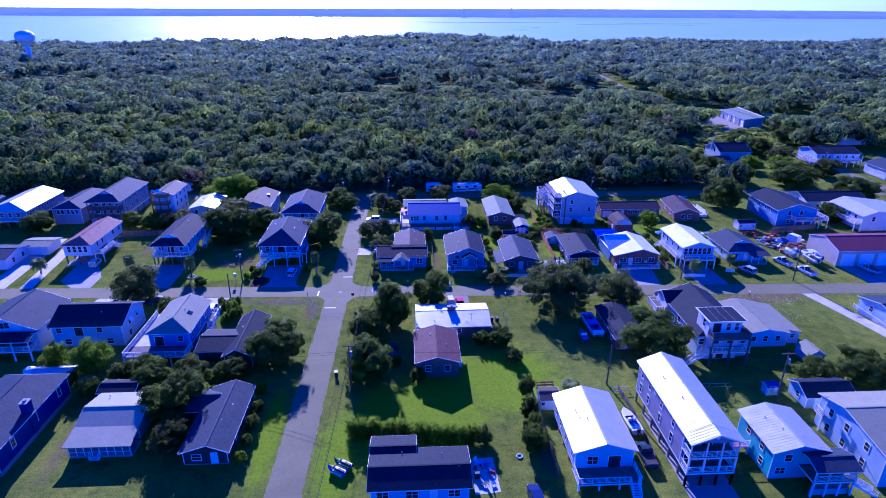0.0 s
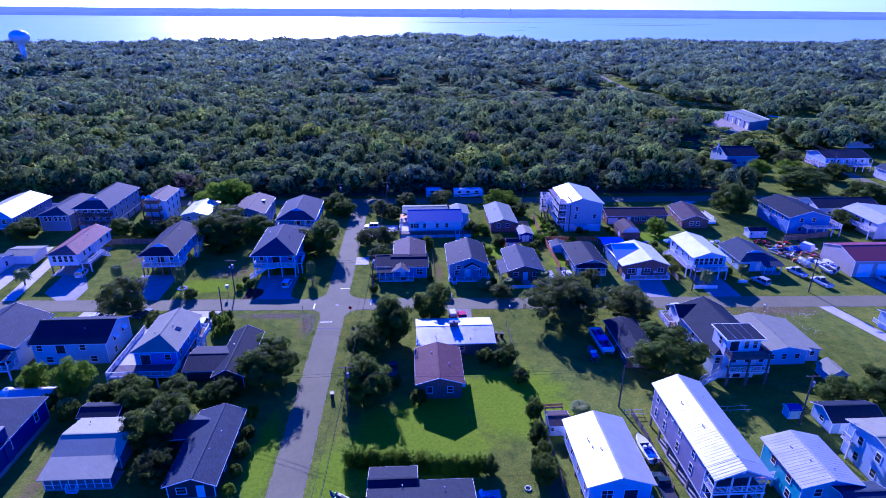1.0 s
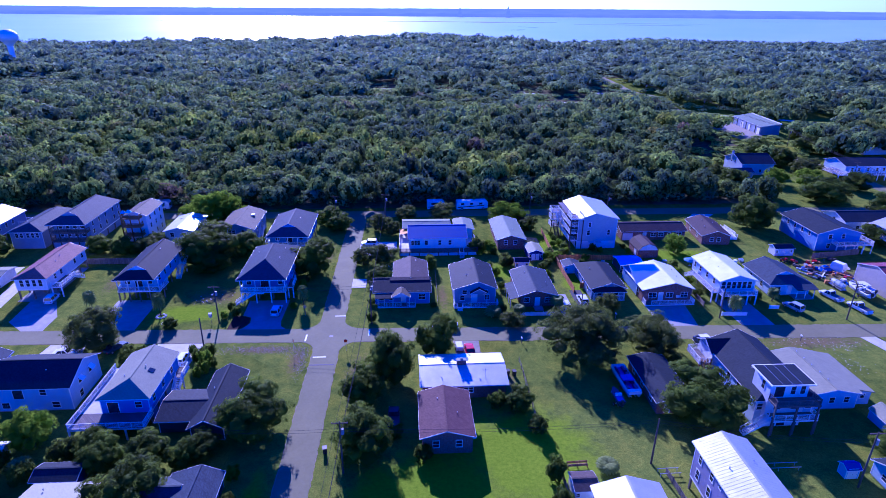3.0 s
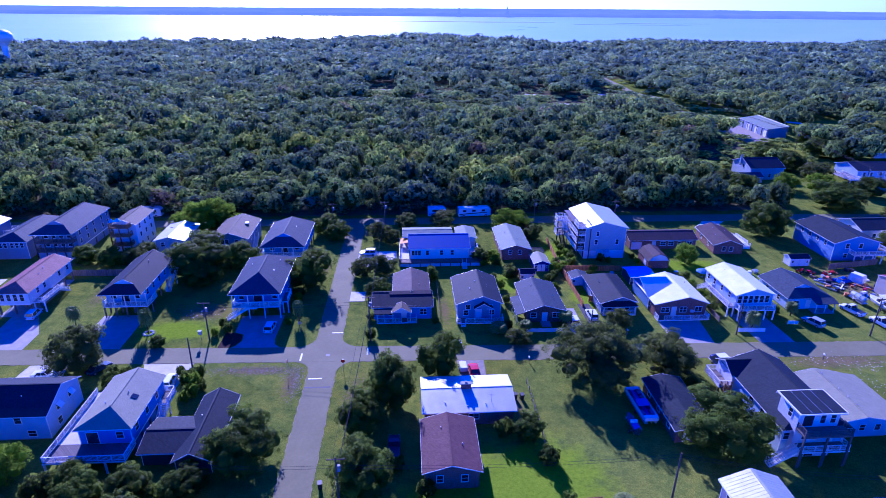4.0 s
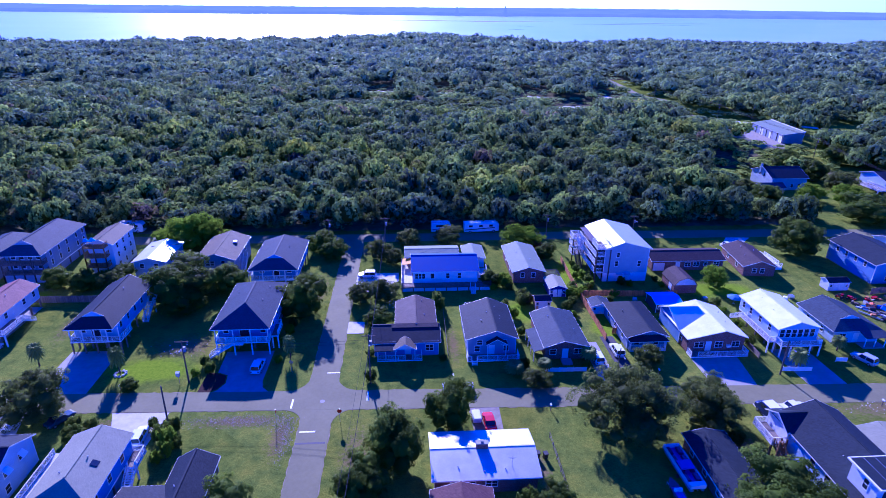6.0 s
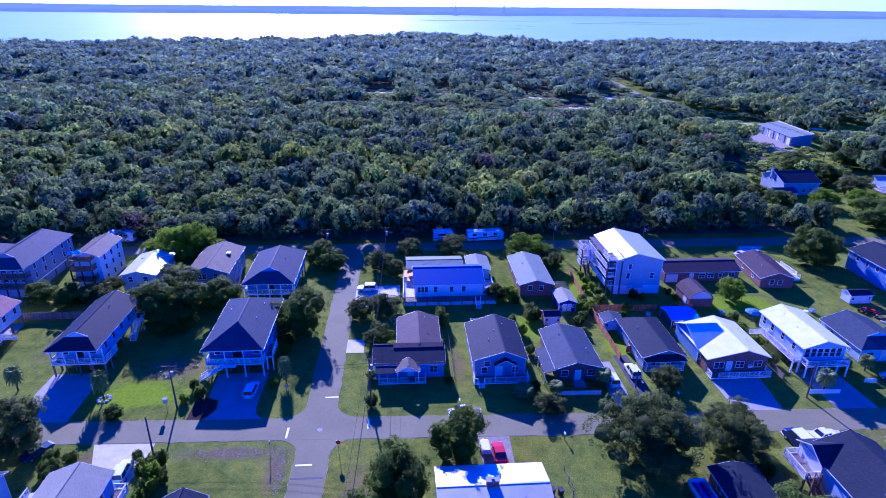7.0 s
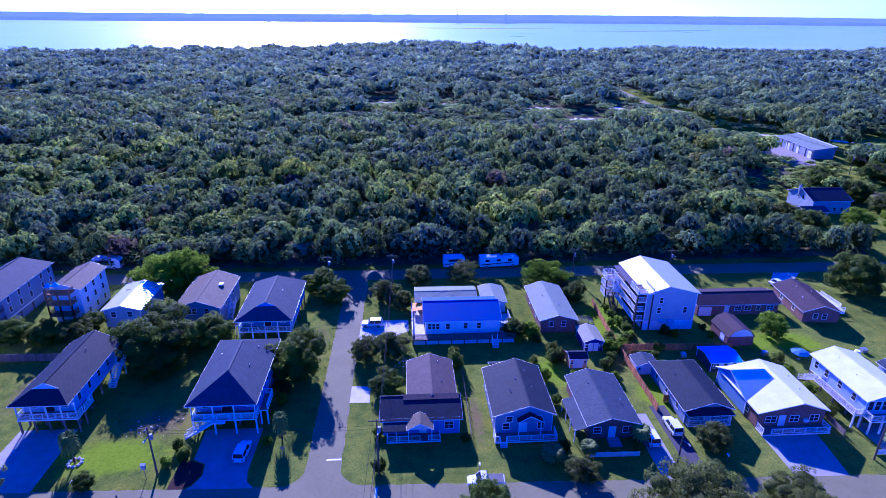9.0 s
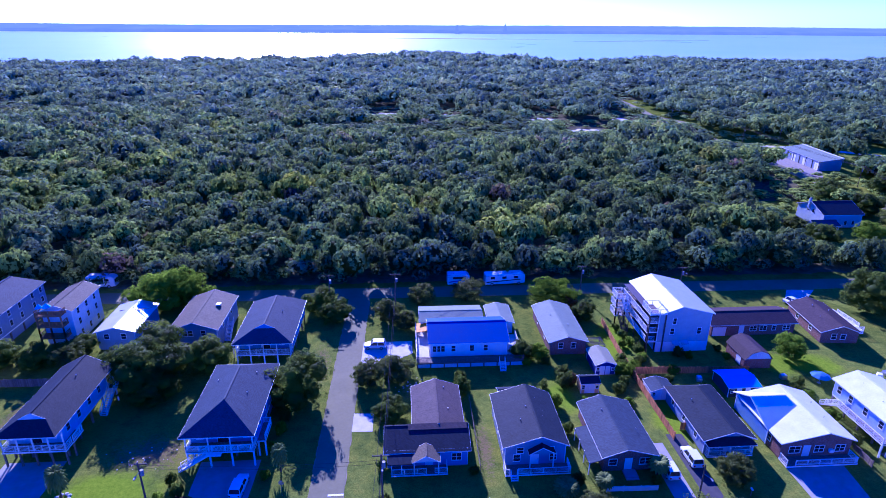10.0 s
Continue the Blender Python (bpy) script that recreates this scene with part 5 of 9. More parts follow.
deck(h, r[0], r[1], r[2] + 0.1, body[2] - 0.01, 4.9, "SWE", material=GREY_TIMBER, pile_m=GREY_TIMBER, roof_z=7.2, posts=5)
part("ground_room", Geo().box(r[0] + 0.3, r[2] + 0.3, 0, r[1] - 0.3, r[3] - 0.3, 2.2), W_GREY, h)
h, r, cx, cy = home(-94.0, -84.6, 50.0, 70.0, 5.1, 6.9, "grey house with a dark gable roof", W_GREY, R_GREY, ends=((3, 1), (3, 1)))
openings(h, r, [("S", "w", 4.0, 0.8, 1.3, (0.2, 0.35, 0.55, 0.7, 0.85)), ("E", "w", 4.0, 0.9, 1.2, (0.3, 0.7))])
h, r, cx, cy = home(-112.0, -99.0, 47.0, 68.0, 5.5, 7.6, "raised house with a bright white metal roof", W_GREY, R_WHITE, z0=2.3, ends=(dutch(3.0, 0.9), (0, 1)))
openings(h, r, [("E", "w", 4.2, 0.9, 1.2, (0.1, 0.25, 0.4, 0.55, 0.7)), ("S", "w", 4.2, 1.0, 1.3, (0.2, 0.4, 0.6, 0.8))])
deck(h, r[1], r[1] + 2.2, r[3] - 4, r[3], 2.3, "ESN")
h, r, cx, cy = home(-130.0, -117.0, 48.0, 66.0, 4.6, 6.4, "grey roofed house at the end of the row", W_GREY, R_GREY)
h, r, cx, cy = home(-84.0, -72.0, -24.0, -10.0, 4.6, 6.4, "white house with a dark roof", W_WHITE, R_DARK)

# ---- houses north of the cross street, east of the side street ----
def gablet(root, x0, x1, y0, y1, ze, zr, wall_m, roof_m):
    """A small front gable over an entrance, on two posts."""
    roofed_block(root, x0, x1, y0, y1, ze, ze, zr, "y", wall_m, roof_m, walls=False, th=0.1)
    part("gable_panel", Geo().add([(x0 + 0.25, y0 + 0.2, ze - 0.1), (x1 - 0.25, y0 + 0.2, ze - 0.1), ((x0 + x1) / 2, y0 + 0.2, zr - 0.15), (x0 + 0.25, y0 + 0.3, ze - 0.1), (x1 - 0.25, y0 + 0.3, ze - 0.1), ((x0 + x1) / 2, y0 + 0.3, zr - 0.15)], [(0, 1, 2), (5, 4, 3), (0, 3, 4, 1)]), wall_m, root)
    for x in (x0 + 0.3, x1 - 0.3):
        part("post", Geo().box(x - 0.08, y0 + 0.2, 0.4, x + 0.08, y0 + 0.36, ze - 0.05), TRIM, root)


h, r, cx, cy = home(7.8, 21.2, 12.8, 19.0, 3.3, 4.7, "brown roofed cottage with a white railed front porch", W_BLUE, R_DARK, "x", ridge=17.6)
roofed_block(h, 12.2 - cx, 20.8 - cx, 17.5 - cy, 30.0 - cy, 0.25, 3.3, 4.86, "y", W_BLUE, R_ROSE)
part("ridge_strip", Geo().slab([[(11.6 - cx, 16.6 - cy, 4.54), (20.9 - cx, 16.6 - cy, 4.54), (20.9 - cx, 17.7 - cy, 4.84), (11.6 - cx, 17.7 - cy, 4.84)]], 0.08), R_ROSE, h)
openings(h, r, [("S", "w", 1.9, 1.0, 1.4, (0.12, 0.3)), ("S", "w", 1.9, 1.4, 1.3, (0.86,)), ("S", "d", 0.45, 1.0, 2.05, (0.52,)), ("W", "w", 1.9, 1.0, 1.2, (0.5,))])
deck(h, -5.6, 3.0, -4.6, -2.7, 0.45, "SWE", gaps=((-0.2, 1.0),))
gablet(h, -2.4, 1.9, -5.0, -2.0, 3.0, 4.2, WHITE, R_TAUPE)
part("porch_roof", Geo().slab([[(-6.1, -4.9, 2.75), (-2.3, -4.9, 2.75), (-2.3, -2.6, 3.3), (-6.1, -2.6, 3.3)]], 0.12), R_DARK, h)
for x in (-5.5, -4.0):
    part("post", Geo().box(x - 0.07, -4.55, 0.45, x + 0.07, -4.41, 2.7), TRIM, h)
vents(h, (3.4, 12.0, 4.4), (3.8, 6.2, 4.2), (0.8, 2.6, 3.5), (5.6, 2.6, 3.4))
h, r, cx, cy = home(25.9, 36.3, 12.0, 25.8, 4.1, 6.0, "blue-grey cottage with a dark gable roof and a wide front porch", W_GREY, R_DARK, ridge=31.9)
openings(h, r, [("S", "w", 3.2, 1.0, 1.0, (0.25, 0.75)), ("S", "d", 0.5, 1.0, 2.05, (0.5,)), ("S", "w", 1.8, 1.0, 1.2, (0.2, 0.8)), ("W", "w", 2.2, 0.9, 1.2, (0.15, 0.5, 0.8)), ("E", "w", 2.2, 0.9, 1.2, (0.2, 0.5, 0.8))])
deck(h, -4.9, 5.2, -8.6, -6.4, 0.5, "SWE", gaps=((-4.2, -3.0),))
gablet(h, -1.2, 3.0, -7.6, -5.8, 3.3, 4.5, W_GREY, R_DARK)
roofed_block(h, -3.6, 3.2, 6.6, 10.2, 0.25, 3.2, 4.0, "x", W_GREY, R_DARK)
stairs(h, -3.6, -8.6, 0.5, "S", 1.0)
vents(h, (1.8, 3.6, 5.4), (2.4, 0.2, 5.1), (-0.2, 1.0, 5.7), (-1.6, -1.8, 5.4), (2.2, -1.0, 5.2))
h, r, cx, cy = home(40.9, 50.0, 10.2, 24.2, 3.0, 4.4, "brick cottage with a blue-grey gable roof and a picket fence", BRICK, R_GREY, ridge=44.9)
openings(h, r, [("S", "w", 1.8, 1.2, 1.1, (0.18,)), ("S", "w", 1.8, 1.7, 1.1, (0.8,)), ("S", "d", 0.3, 1.0, 2.05, (0.48,)), ("E", "w", 1.8, 0.9, 1.1, (0.2, 0.5, 0.8))])
part("porch_roof", Geo().slab([[(-6.6, -7.2, 2.35), (-4.3, -7.2, 2.95), (-4.3, 1.0, 2.95), (-6.6, 1.0, 2.35)]], 0.12), R_GREY, h)
for y in (-7.0, -4.4, -1.8, 0.8):
    part("post", Geo().box(-6.5, y - 0.07, 0, -6.36, y + 0.07, 2.4), TRIM, h)
part("steps", Geo().box(-1.0, -8.2, 0, 1.0, -6.6, 0.3).box(-1.0, -8.6, 0, 1.0, -8.2, 0.15), CONCRETE, h)
vents(h, (2.6, -1.6, 3.8), (-1.5, 3.2, 4.1))
h, r, cx, cy = home(58.2, 67.0, 13.0, 28.0, 3.0, 4.5, "small house with a charcoal roof and a white railed porch", W_GREY, R_DARK, ridge=63.2, ends=((0, 1), (2.5, 1)))
openings(h, r, [("S", "w", 1.7, 1.0, 1.2, (0.25, 0.75)), ("S", "d", 0.35, 1.0, 2.05, (0.5,)), ("W", "w", 1.8, 0.9, 1.1, (0.2, 0.5, 0.8))])
deck(h, -3.6, 3.8, -8.0, -6.2, 0.4, "SWE", gaps=((-0.6, 0.6),), roof_z=2.5)
roofed_block(h, -3.9, 4.1, -8.3, -5.6, 2.5, 2.5, 3.3, "x", W_GREY, R_DARK, walls=False, ends=((1.5, 1), (1.5, 1)))
vents(h, (-2.0, 2.0, 3.9))
h, r, cx, cy = home(69.8, 82.3, 11.2, 24.4, 3.4, 5.1, "brick-fronted house with a gleaming white metal roof and a railed porch", BRICK, R_BRIGHT, ridge=77.4)
roofed_block(h, 69.6 - cx, 78.4 - cx, 14.6 - cy, 25.0 - cy, 0.25, 3.4, 5.75, "x", W_BLUE, R_BRIGHT, ridge=20.4 - cy, ends=((0, 1.0), (2.6, 1.0)))
openings(h, r, [("S", "w", 1.8, 1.8, 1.2, (0.2,)), ("S", "w", 1.8, 1.5, 1.2, (0.55, 0.85)), ("W", "w", 1.9, 0.9, 1.1, (0.25, 0.45, 0.85)), ("S", "d", 0.4, 1.0, 2.05, (0.37,))])
deck(h, -5.8, 5.8, -8.2, -6.15, 0.4, "SWE", gaps=((-5.6, -4.4),))
part("air_conditioner", Geo().box(2.2, -6.6, 1.2, 2.9, -6.1, 1.7), WHITE, h)
vents(h, (4.2, 2.0, 4.4), (3.6, -2.0, 4.5))
h, r, cx, cy = home(87.4, 96.6, 10.4, 24.9, 5.6, 7.1, "raised house with a white metal roof and a screened porch", W_PALE, R_BRIGHT, z0=2.7, ridge=91.8)
openings(h, r, [("W", "w", 4.3, 0.9, 1.3, (0.2, 0.45, 0.7, 0.9)), ("S", "w", 4.4, 0.9, 1.7, (0.1, 0.25, 0.4, 0.55, 0.7, 0.85))])
deck(h, r[0], r[1], r[2] - 1.8, r[2], 2.7, "SWE", posts=5)
deck(h, r[0] - 1.5, r[0] - 0.02, r[2], r[3] - 3.4, 2.7, "WS")
stairs(h, r[0] - 0.75, r[3] - 3.4, 2.7, "N")
vents(h, (-2.0, -1.0, 6.4), (-1.5, 4.0, 6.5))
h, r, cx, cy = home(101.4, 112.2, 13.0, 25.2, 3.1, 5.2, "blue-grey house with a grey gable roof and a shaded porch", W_PALE, R_GREY, ends=(dutch(3.0, 0.6), (0, 1)))
openings(h, r, [("S", "w", 1.7, 1.4, 1.2, (0.2, 0.8)), ("S", "d", 0.3, 1.0, 2.05, (0.5,)), ("W", "w", 1.7, 0.9, 1.2, (0.3, 0.7))])
part("porch_wall", Geo().box(0.4, -7.9, 0, 5.0, -5.7, 0.3), CONCRETE, h)
for x in (0.6, 2.7, 4.8):
    part("post", Geo().box(x - 0.08, -7.8, 0.3, x + 0.08, -7.64, 2.7), TRIM, h)
part("porch_roof", Geo().slab([[(0.1, -8.2, 2.7), (5.4, -8.2, 2.7), (5.4, -6.0, 3.15), (0.1, -6.0, 3.15)]], 0.12), R_GREY, h)
h, r, cx, cy = home(129.0, 168.0, 9.0, 21.5, 4.5, 6.4, "long tan workshop with a rust-red metal roof and white doors", W_TAN, R_RED, "x", name="workshop", z0=0.05, over=0.15, seams=True)
for i in range(7):
    part("roller_door", Geo().box(-18.2 + i * 5.0, -6.16, 0.05, -14.4 + i * 5.0, -6.08, 3.6), WHITE, h, "white roller door")
h, r, cx, cy = home(15.9, 32.4, 42.6, 53.6, 4.4, 6.2, "white raised house with a bright blue metal roof and decks", W_WHITE, R_BLUE, "x", ridge=48.6, seams=True, z0=1.2)
openings(h, r, [("S", "w", 3.0, 0.8, 1.3, (0.06, 0.11, 0.16, 0.3, 0.54, 0.72)), ("E", "w", 3.0, 0.9, 1.2, (0.3,)), ("W", "w", 3.0, 0.9, 1.2, (0.3,))])
# grey timber front deck; its dark colour also carries the house's shade
deck(h, -10.6, 11.0, -7.3, -5.0, 1.2, "SWE", posts=9, material=GREY_TIMBER, pile_m=GREY_TIMBER)
deck(h, -10.6, -8.0, -4.95, 8.0, 1.2, "W", floor_m=PALE_CONCRETE)
deck(h, 8.1, 11.0, -4.95, 3.0, 1.2, "E", floor_m=PALE_CONCRETE)
stairs(h, 6.5, -7.3, 1.2, "S")
part("lattice", Geo().box(-10.4, -7.2, 0, 10.8, -7.16, 0.95), W_PALE, h)
roofed_block(h, 14.4 - cx, 28.6 - cx, 53.7 - cy, 61.4 - cy, 0.25, 3.3, 4.1, "x", W_PALE, R_SLATE)
roofed_block(h, 29.6 - cx, 35.4 - cx, 53.0 - cy, 61.8 - cy, 0.25, 3.0, 3.7, "y", W_WHITE, R_SLATE)
part("awning", Geo().slab([[(-10.4, 2.6, 2.6), (-8.2, 2.6, 2.9), (-8.2, 6.4, 2.9), (-10.4, 6.4, 2.6)]], 0.06), plain("orange_awning", (0.75, 0.33, 0.01), 0.8), h, "orange canvas awning")
h, r, cx, cy = home(40.7, 49.2, 43.8, 60.8, 3.2, 4.5, "brick cottage with a pale metal gable roof", BRICK, R_SLATE, ridge=44.8)
openings(h, r, [("S", "w", 2.2, 0.9, 1.2, (0.3, 0.65)), ("E", "w", 2.0, 0.9, 1.2, (0.2, 0.5, 0.8)), ("W", "w", 2.0, 0.9, 1.2, (0.3, 0.7))])
vents(h, (-1.5, 2.0, 4.2), (1.2, -3.0, 4.2))
shed(48.2, 52.5, 36.2, 42.4, 2.4, 3.2, "navy garden shed with a pale gable roof", W_NAVY, R_PALE)
shed(43.6, 47.4, 30.4, 33.4, 2.3, 3.0, "pink-tan garden shed with a dark roof", W_PEACH, R_DARK, "x")
shed(55.8, 60.4, 27.6, 31.6, 2.1, 2.8, "white garden shed with a grey roof", W_WHITE, R_GREY)
shed(70.4, 76.8, 27.6, 33.6, 2.3, 2.9, "dark boarded shed under a bright blue metal roof", W_DARK, R_SKY, "x")


def barn_shed(x0, x1, y0, y1, ze, zk, zr, label, wall_m, roof_m):
    """A shed under a gambrel roof, its ridge along y. Returns its Empty and local rectangle."""
    w, d = (x1 - x0) / 2, (y1 - y0) / 2
    root = thing("garden_shed", (x0 + x1) / 2, (y0 + y1) / 2, label, "garden shed")
    k = w * 0.66
    prof = [(-w, 0.1), (w, 0.1), (w, ze), (k, zk), (0, zr), (-k, zk), (-w, ze)]
    part("body", Geo().loft([[(x, y, z) for x, z in prof] for y in (-d, d)]), wall_m, root)
    part("gable_panel", Geo().loft([[(x * 0.96, y, z) for x, z in prof[2:]] for y in (-d - 0.05, -d - 0.003)]), W_WHITE, root, "white gable panel")
    e = d + 0.35
    for a, za, b, zb in ((-w - 0.15, ze - 0.12, -k, zk + 0.06), (-k, zk + 0.06, 0, zr + 0.06), (0, zr + 0.06, k, zk + 0.06), (k, zk + 0.06, w + 0.15, ze - 0.12)):
        part("roof_slope", Geo().slab([[(a, -e, za + 0.06), (b, -e, zb + 0.06), (b, e, zb + 0.06), (a, e, za + 0.06)]], 0.09), roof_m, root)
    part("skid", Geo().box(-w + 0.3, -d, 0, -w + 0.5, d, 0.12).box(w - 0.5, -d, 0, w - 0.3, d, 0.12), TIMBER, root)
    return root, (-w, w, -d, d)


h, r = barn_shed(78.7, 84.3, 36.8, 43.4, 2.3, 3.5, 4.2, "brown barn-like garden shed with a gambrel roof", BRICK, R_BROWN)
openings(h, r, [("S", "w", 3.0, 0.7, 0.9, (0.5,)), ("W", "d", 0.25, 1.4, 2.0, (0.3,))])
shed(117.2, 122.9, 36.3, 39.6, 2.3, 3.0, "white garden shed with a dark roof", W_WHITE, R_DARK, "x")

BROWN_WALL = siding("dark_brown_boards", (0.07, 0.05, 0.045))
h, r, cx, cy = home(63.2, 75.2, 43.8, 60.6, 8.9, 10.7, "tall four-level house with a white roof and stacked side decks", W_SAGE, R_WHITE, z0=0.0, ridge=68.2)
part("ground_storey", Geo().box(r[0] - 0.03, r[2] - 0.03, 0, r[1] + 0.03, r[3] + 0.03, 2.3), W_WHITE, h, "white ground storey")
openings(h, r, [("S", "w", 7.2, 0.7, 1.3, (0.3,)), ("S", "w", 4.8, 0.8, 1.4, (0.28, 0.8)), ("S", "w", 1.6, 0.7, 0.9, (0.3, 0.7)), ("E", "w", 5.0, 0.9, 1.3, (0.2, 0.5, 0.8)), ("E", "w", 7.4, 0.9, 1.3, (0.2, 0.5, 0.8))])
for k, z in enumerate((2.5, 4.7, 6.9, 9.1)):
    if k < 3:
        deck(h, r[0] - 2.2, r[0] - 0.02, r[2] + 0.2, r[3] - 1.0, z, "SWN", roof_z=z + 2.0, posts=2, pile_m=BROWN_WALL, post_m=BROWN_WALL, floor_m=BROWN_WALL)
        part("deck_wall", Geo().box(r[0] - 0.05, r[2] + 0.3, z + 0.01, r[0] - 0.004, r[3] - 1.0, z + 2.0), BROWN_WALL, h, "dark brown wall behind the deck")
        openings(h, (r[0] - 0.06, r[1], r[2], r[3]), [("W", "w", z + 1.2, 0.9, 1.3, (0.2, 0.4, 0.6, 0.8))])
        part("deck_ceiling", Geo().box(r[0] - 2.2, r[2] + 0.2, z + 1.9, r[0] - 0.06, r[3] - 1.0, z + 1.99), BROWN_WALL, h)
    else:
        deck(h, r[0] - 2.2, r[0] + 1.4, r[2] - 0.3, r[2] + 4.0, z, "SWNE", pile_m=BROWN_WALL)
    for y in (3.0, 6.5, 10.0, 13.0):
        if k < 3:
            part("post", Geo().box(r[0] - 2.15, r[2] + y, (0 if k == 0 else z - 2.2), r[0] - 2.0, r[2] + y + 0.15, z), BROWN_WALL, h)
for z in (2.5, 4.7, 6.9):
    deck(h, r[0] - 4.6, r[0] - 2.25, r[3] - 4.0, r[3] - 0.6, z, "SWN", posts=2, pile_m=BROWN_WALL)
stairs(h, r[0] - 3.4, r[3] - 4.0, 2.5, "S", material=BROWN_WALL)
stairs(h, r[0] - 3.0, r[3] - 4.0, 6.9, "S", z_end=4.9)
for x, z in ((-0.35, 2.5), (0.3, 0.9)):
    part("awning", Geo().slab([[(r[0] + 4.2 + x * 3, r[2] - 1.0, 2.2), (r[0] + 5.8 + x * 3, r[2] - 1.0, 2.2), (r[0] + 5.8 + x * 3, r[2] - 0.03, 2.6), (r[0] + 4.2 + x * 3, r[2] - 0.03, 2.6)]], 0.05), R_ICE, h)
h, r, cx, cy = home(78.2, 98.2, 49.4, 57.8, 2.9, 4.2, "long low brick house with a dark brown roof", BRICK, R_BROWN, "x")
openings(h, r, [("S", "w", 1.7, 1.5, 1.1, (0.5, 0.62, 0.9)), ("S", "w", 1.7, 0.8, 1.0, (0.75,)), ("S", "d", 0.25, 0.95, 2.05, (0.36,)), ("W", "w", 1.7, 1.0, 1.1, (0.5,))])
part("garage_door", Geo().box(-9.2, -3.83, 0.05, -6.2, -3.74, 2.2), WHITE, h, "white garage door")
h, r, cx, cy = home(101.3, 110.1, 44.9, 59.4, 2.8, 4.4, "red brick house with a brown roof and a ramp", BRICK, R_BROWN)
h.matrix_basis = pose(cx, cy, 0, 0, 0, -6)
openings(h, r, [("S", "w", 1.6, 1.0, 1.2, (0.35, 0.6)), ("W", "w", 1.6, 1.0, 1.1, (0.3, 0.7)), ("E", "w", 1.6, 1.0, 1.1, (0.3,))])
part("ramp", Geo().beam((7.5, 7.4, 0.1), (7.5, -0.6, 0.7), 1.3, 0.12), WHITE, h)
part("landing", Geo().box(4.42, -2.4, 0.0, 8.15, -0.62, 0.72), WHITE, h)
railing(h, (6.9, 7.4, 0.1), (6.9, -0.6, 0.7))
railing(h, (8.1, 7.4, 0.1), (8.1, -0.6, 0.7))
railing(h, (4.5, -2.35, 0.72), (8.1, -2.35, 0.72))
vents(h, (-1.0, 3.0, 4.2), (-2.0, -2.0, 3.9), (1.6, 1.0, 4.0))
h, r, cx, cy = home(130.4, 144.0, 39.0, 56.5, 5.4, 7.4, "blue raised house with a dark roof and a white deck", W_BLUE, R_DARK, z0=0.25, ridge=137.0)
openings(h, r, [("W", "w", 4.2, 0.9, 1.2, (0.2, 0.4, 0.6, 0.8)), ("S", "w", 4.4, 1.0, 1.3, (0.3, 0.6)), ("S", "w", 1.6, 1.0, 1.2, (0.3, 0.7))])
deck(h, -2.0, 8.6, -11.0, -8.4, 2.8, "SWE", posts=5)
deck(h, 6.4, 8.6, -8.35, -3.0, 2.8, "EN")
h, r, cx, cy = home(148.5, 170.0, 52.0, 63.0, 3.8, 5.6, "white house with a dark blue roof", W_WHITE, R_DARK, "x")
openings(h, r, [("S", "w", 1.9, 1.0, 1.2, (0.2, 0.4, 0.6, 0.8)), ("W", "w", 3.0, 1.0, 1.2, (0.5,))])
h, r, cx, cy = home(154.0, 172.0, 33.6, 49.0, 5.0, 6.6, "white house with a bright white metal roof and a deck", W_WHITE, R_WHITE, ridge=158.5)
openings(h, r, [("W", "w", 3.9, 0.9, 1.2, (0.2, 0.4, 0.6, 0.8)), ("S", "w", 3.9, 1.0, 1.3, (0.2, 0.5))])
deck(h, r[0] - 2.2, r[0], r[2], r[3], 2.6, "WS")
h, r, cx, cy = home(118.5, 140.0, -26.0, -12.5, 2.9, 4.4, "low house with a blue-grey roof beside a lane", W_PALE, R_GREY, "x")
openings(h, r, [("W", "w", 1.7, 1.0, 1.2, (0.3, 0.7))])
railing(h, (-11.2, -6.5, 0.0), (-11.2, 6.5, 0.0))

# ---- buildings among the trees beyond the wood street ----
h, r, cx, cy = home(207.8, 218.4, 195.8, 230.0, 4.4, 6.0, "long grey storage building with white doors and a pale metal roof", W_GREY, R_SLATE, name="storage_building", z0=0.05, over=0.25, ridge=218.0)
h.matrix_basis = pose(cx, cy, 0, 0, 0, -5)
part("parapet", Geo().box(r[1] - 0.1, r[2] - 0.3, 5.6, r[1] + 0.5, r[3] + 0.3, 6.25), TRIM, h, "white back parapet")
for y in (5.0, -4.6, -14.6):
    for k in (-0.85, 0.85):
        part("roller_door", Geo().box(r[0] - 0.08, y + k - 0.75, 0.05, r[0] - 0.01, y + k + 0.75, 3.3), TRIM, h, "white door")
for k in range(7):
    part("pilaster", Geo().box(r[0] - 0.16, r[2] + 0.2 + k * 5.5, 0.0, r[0], r[2] + 0.6 + k * 5.5, 4.1), DARK, h)
h, r, cx, cy = home(152.0, 166.5, 117.5, 132.0, 4.8, 7.6, "pale grey house with a steep dark blue roof among trees", W_SAGE, R_DARK, "x")
openings(h, r, [("W", "w", 4.6, 1.0, 1.3, (0.4, 0.6)), ("S", "w", 1.8, 1.0, 1.3, (0.3, 0.6, 0.8))])
roofed_block(h, -13.0, -4.0, -12.0, -6.0, 0.25, 2.6, 3.8, "x", W_SAGE, R_GREY)
chimney(h, -7.0, 1.0, 5, 8.2, 0.7, 0.6, W_SAGE)
h, r, cx, cy = home(191.0, 211.0, 110.5, 124.0, 5.4, 7.4, "pale blue raised house with white decks among trees", W_PALE, R_DARK, "x", z0=2.4)
openings(h, r, [("S", "w", 4.0, 1.0, 1.3, (0.15, 0.3, 0.5, 0.7, 0.85))])
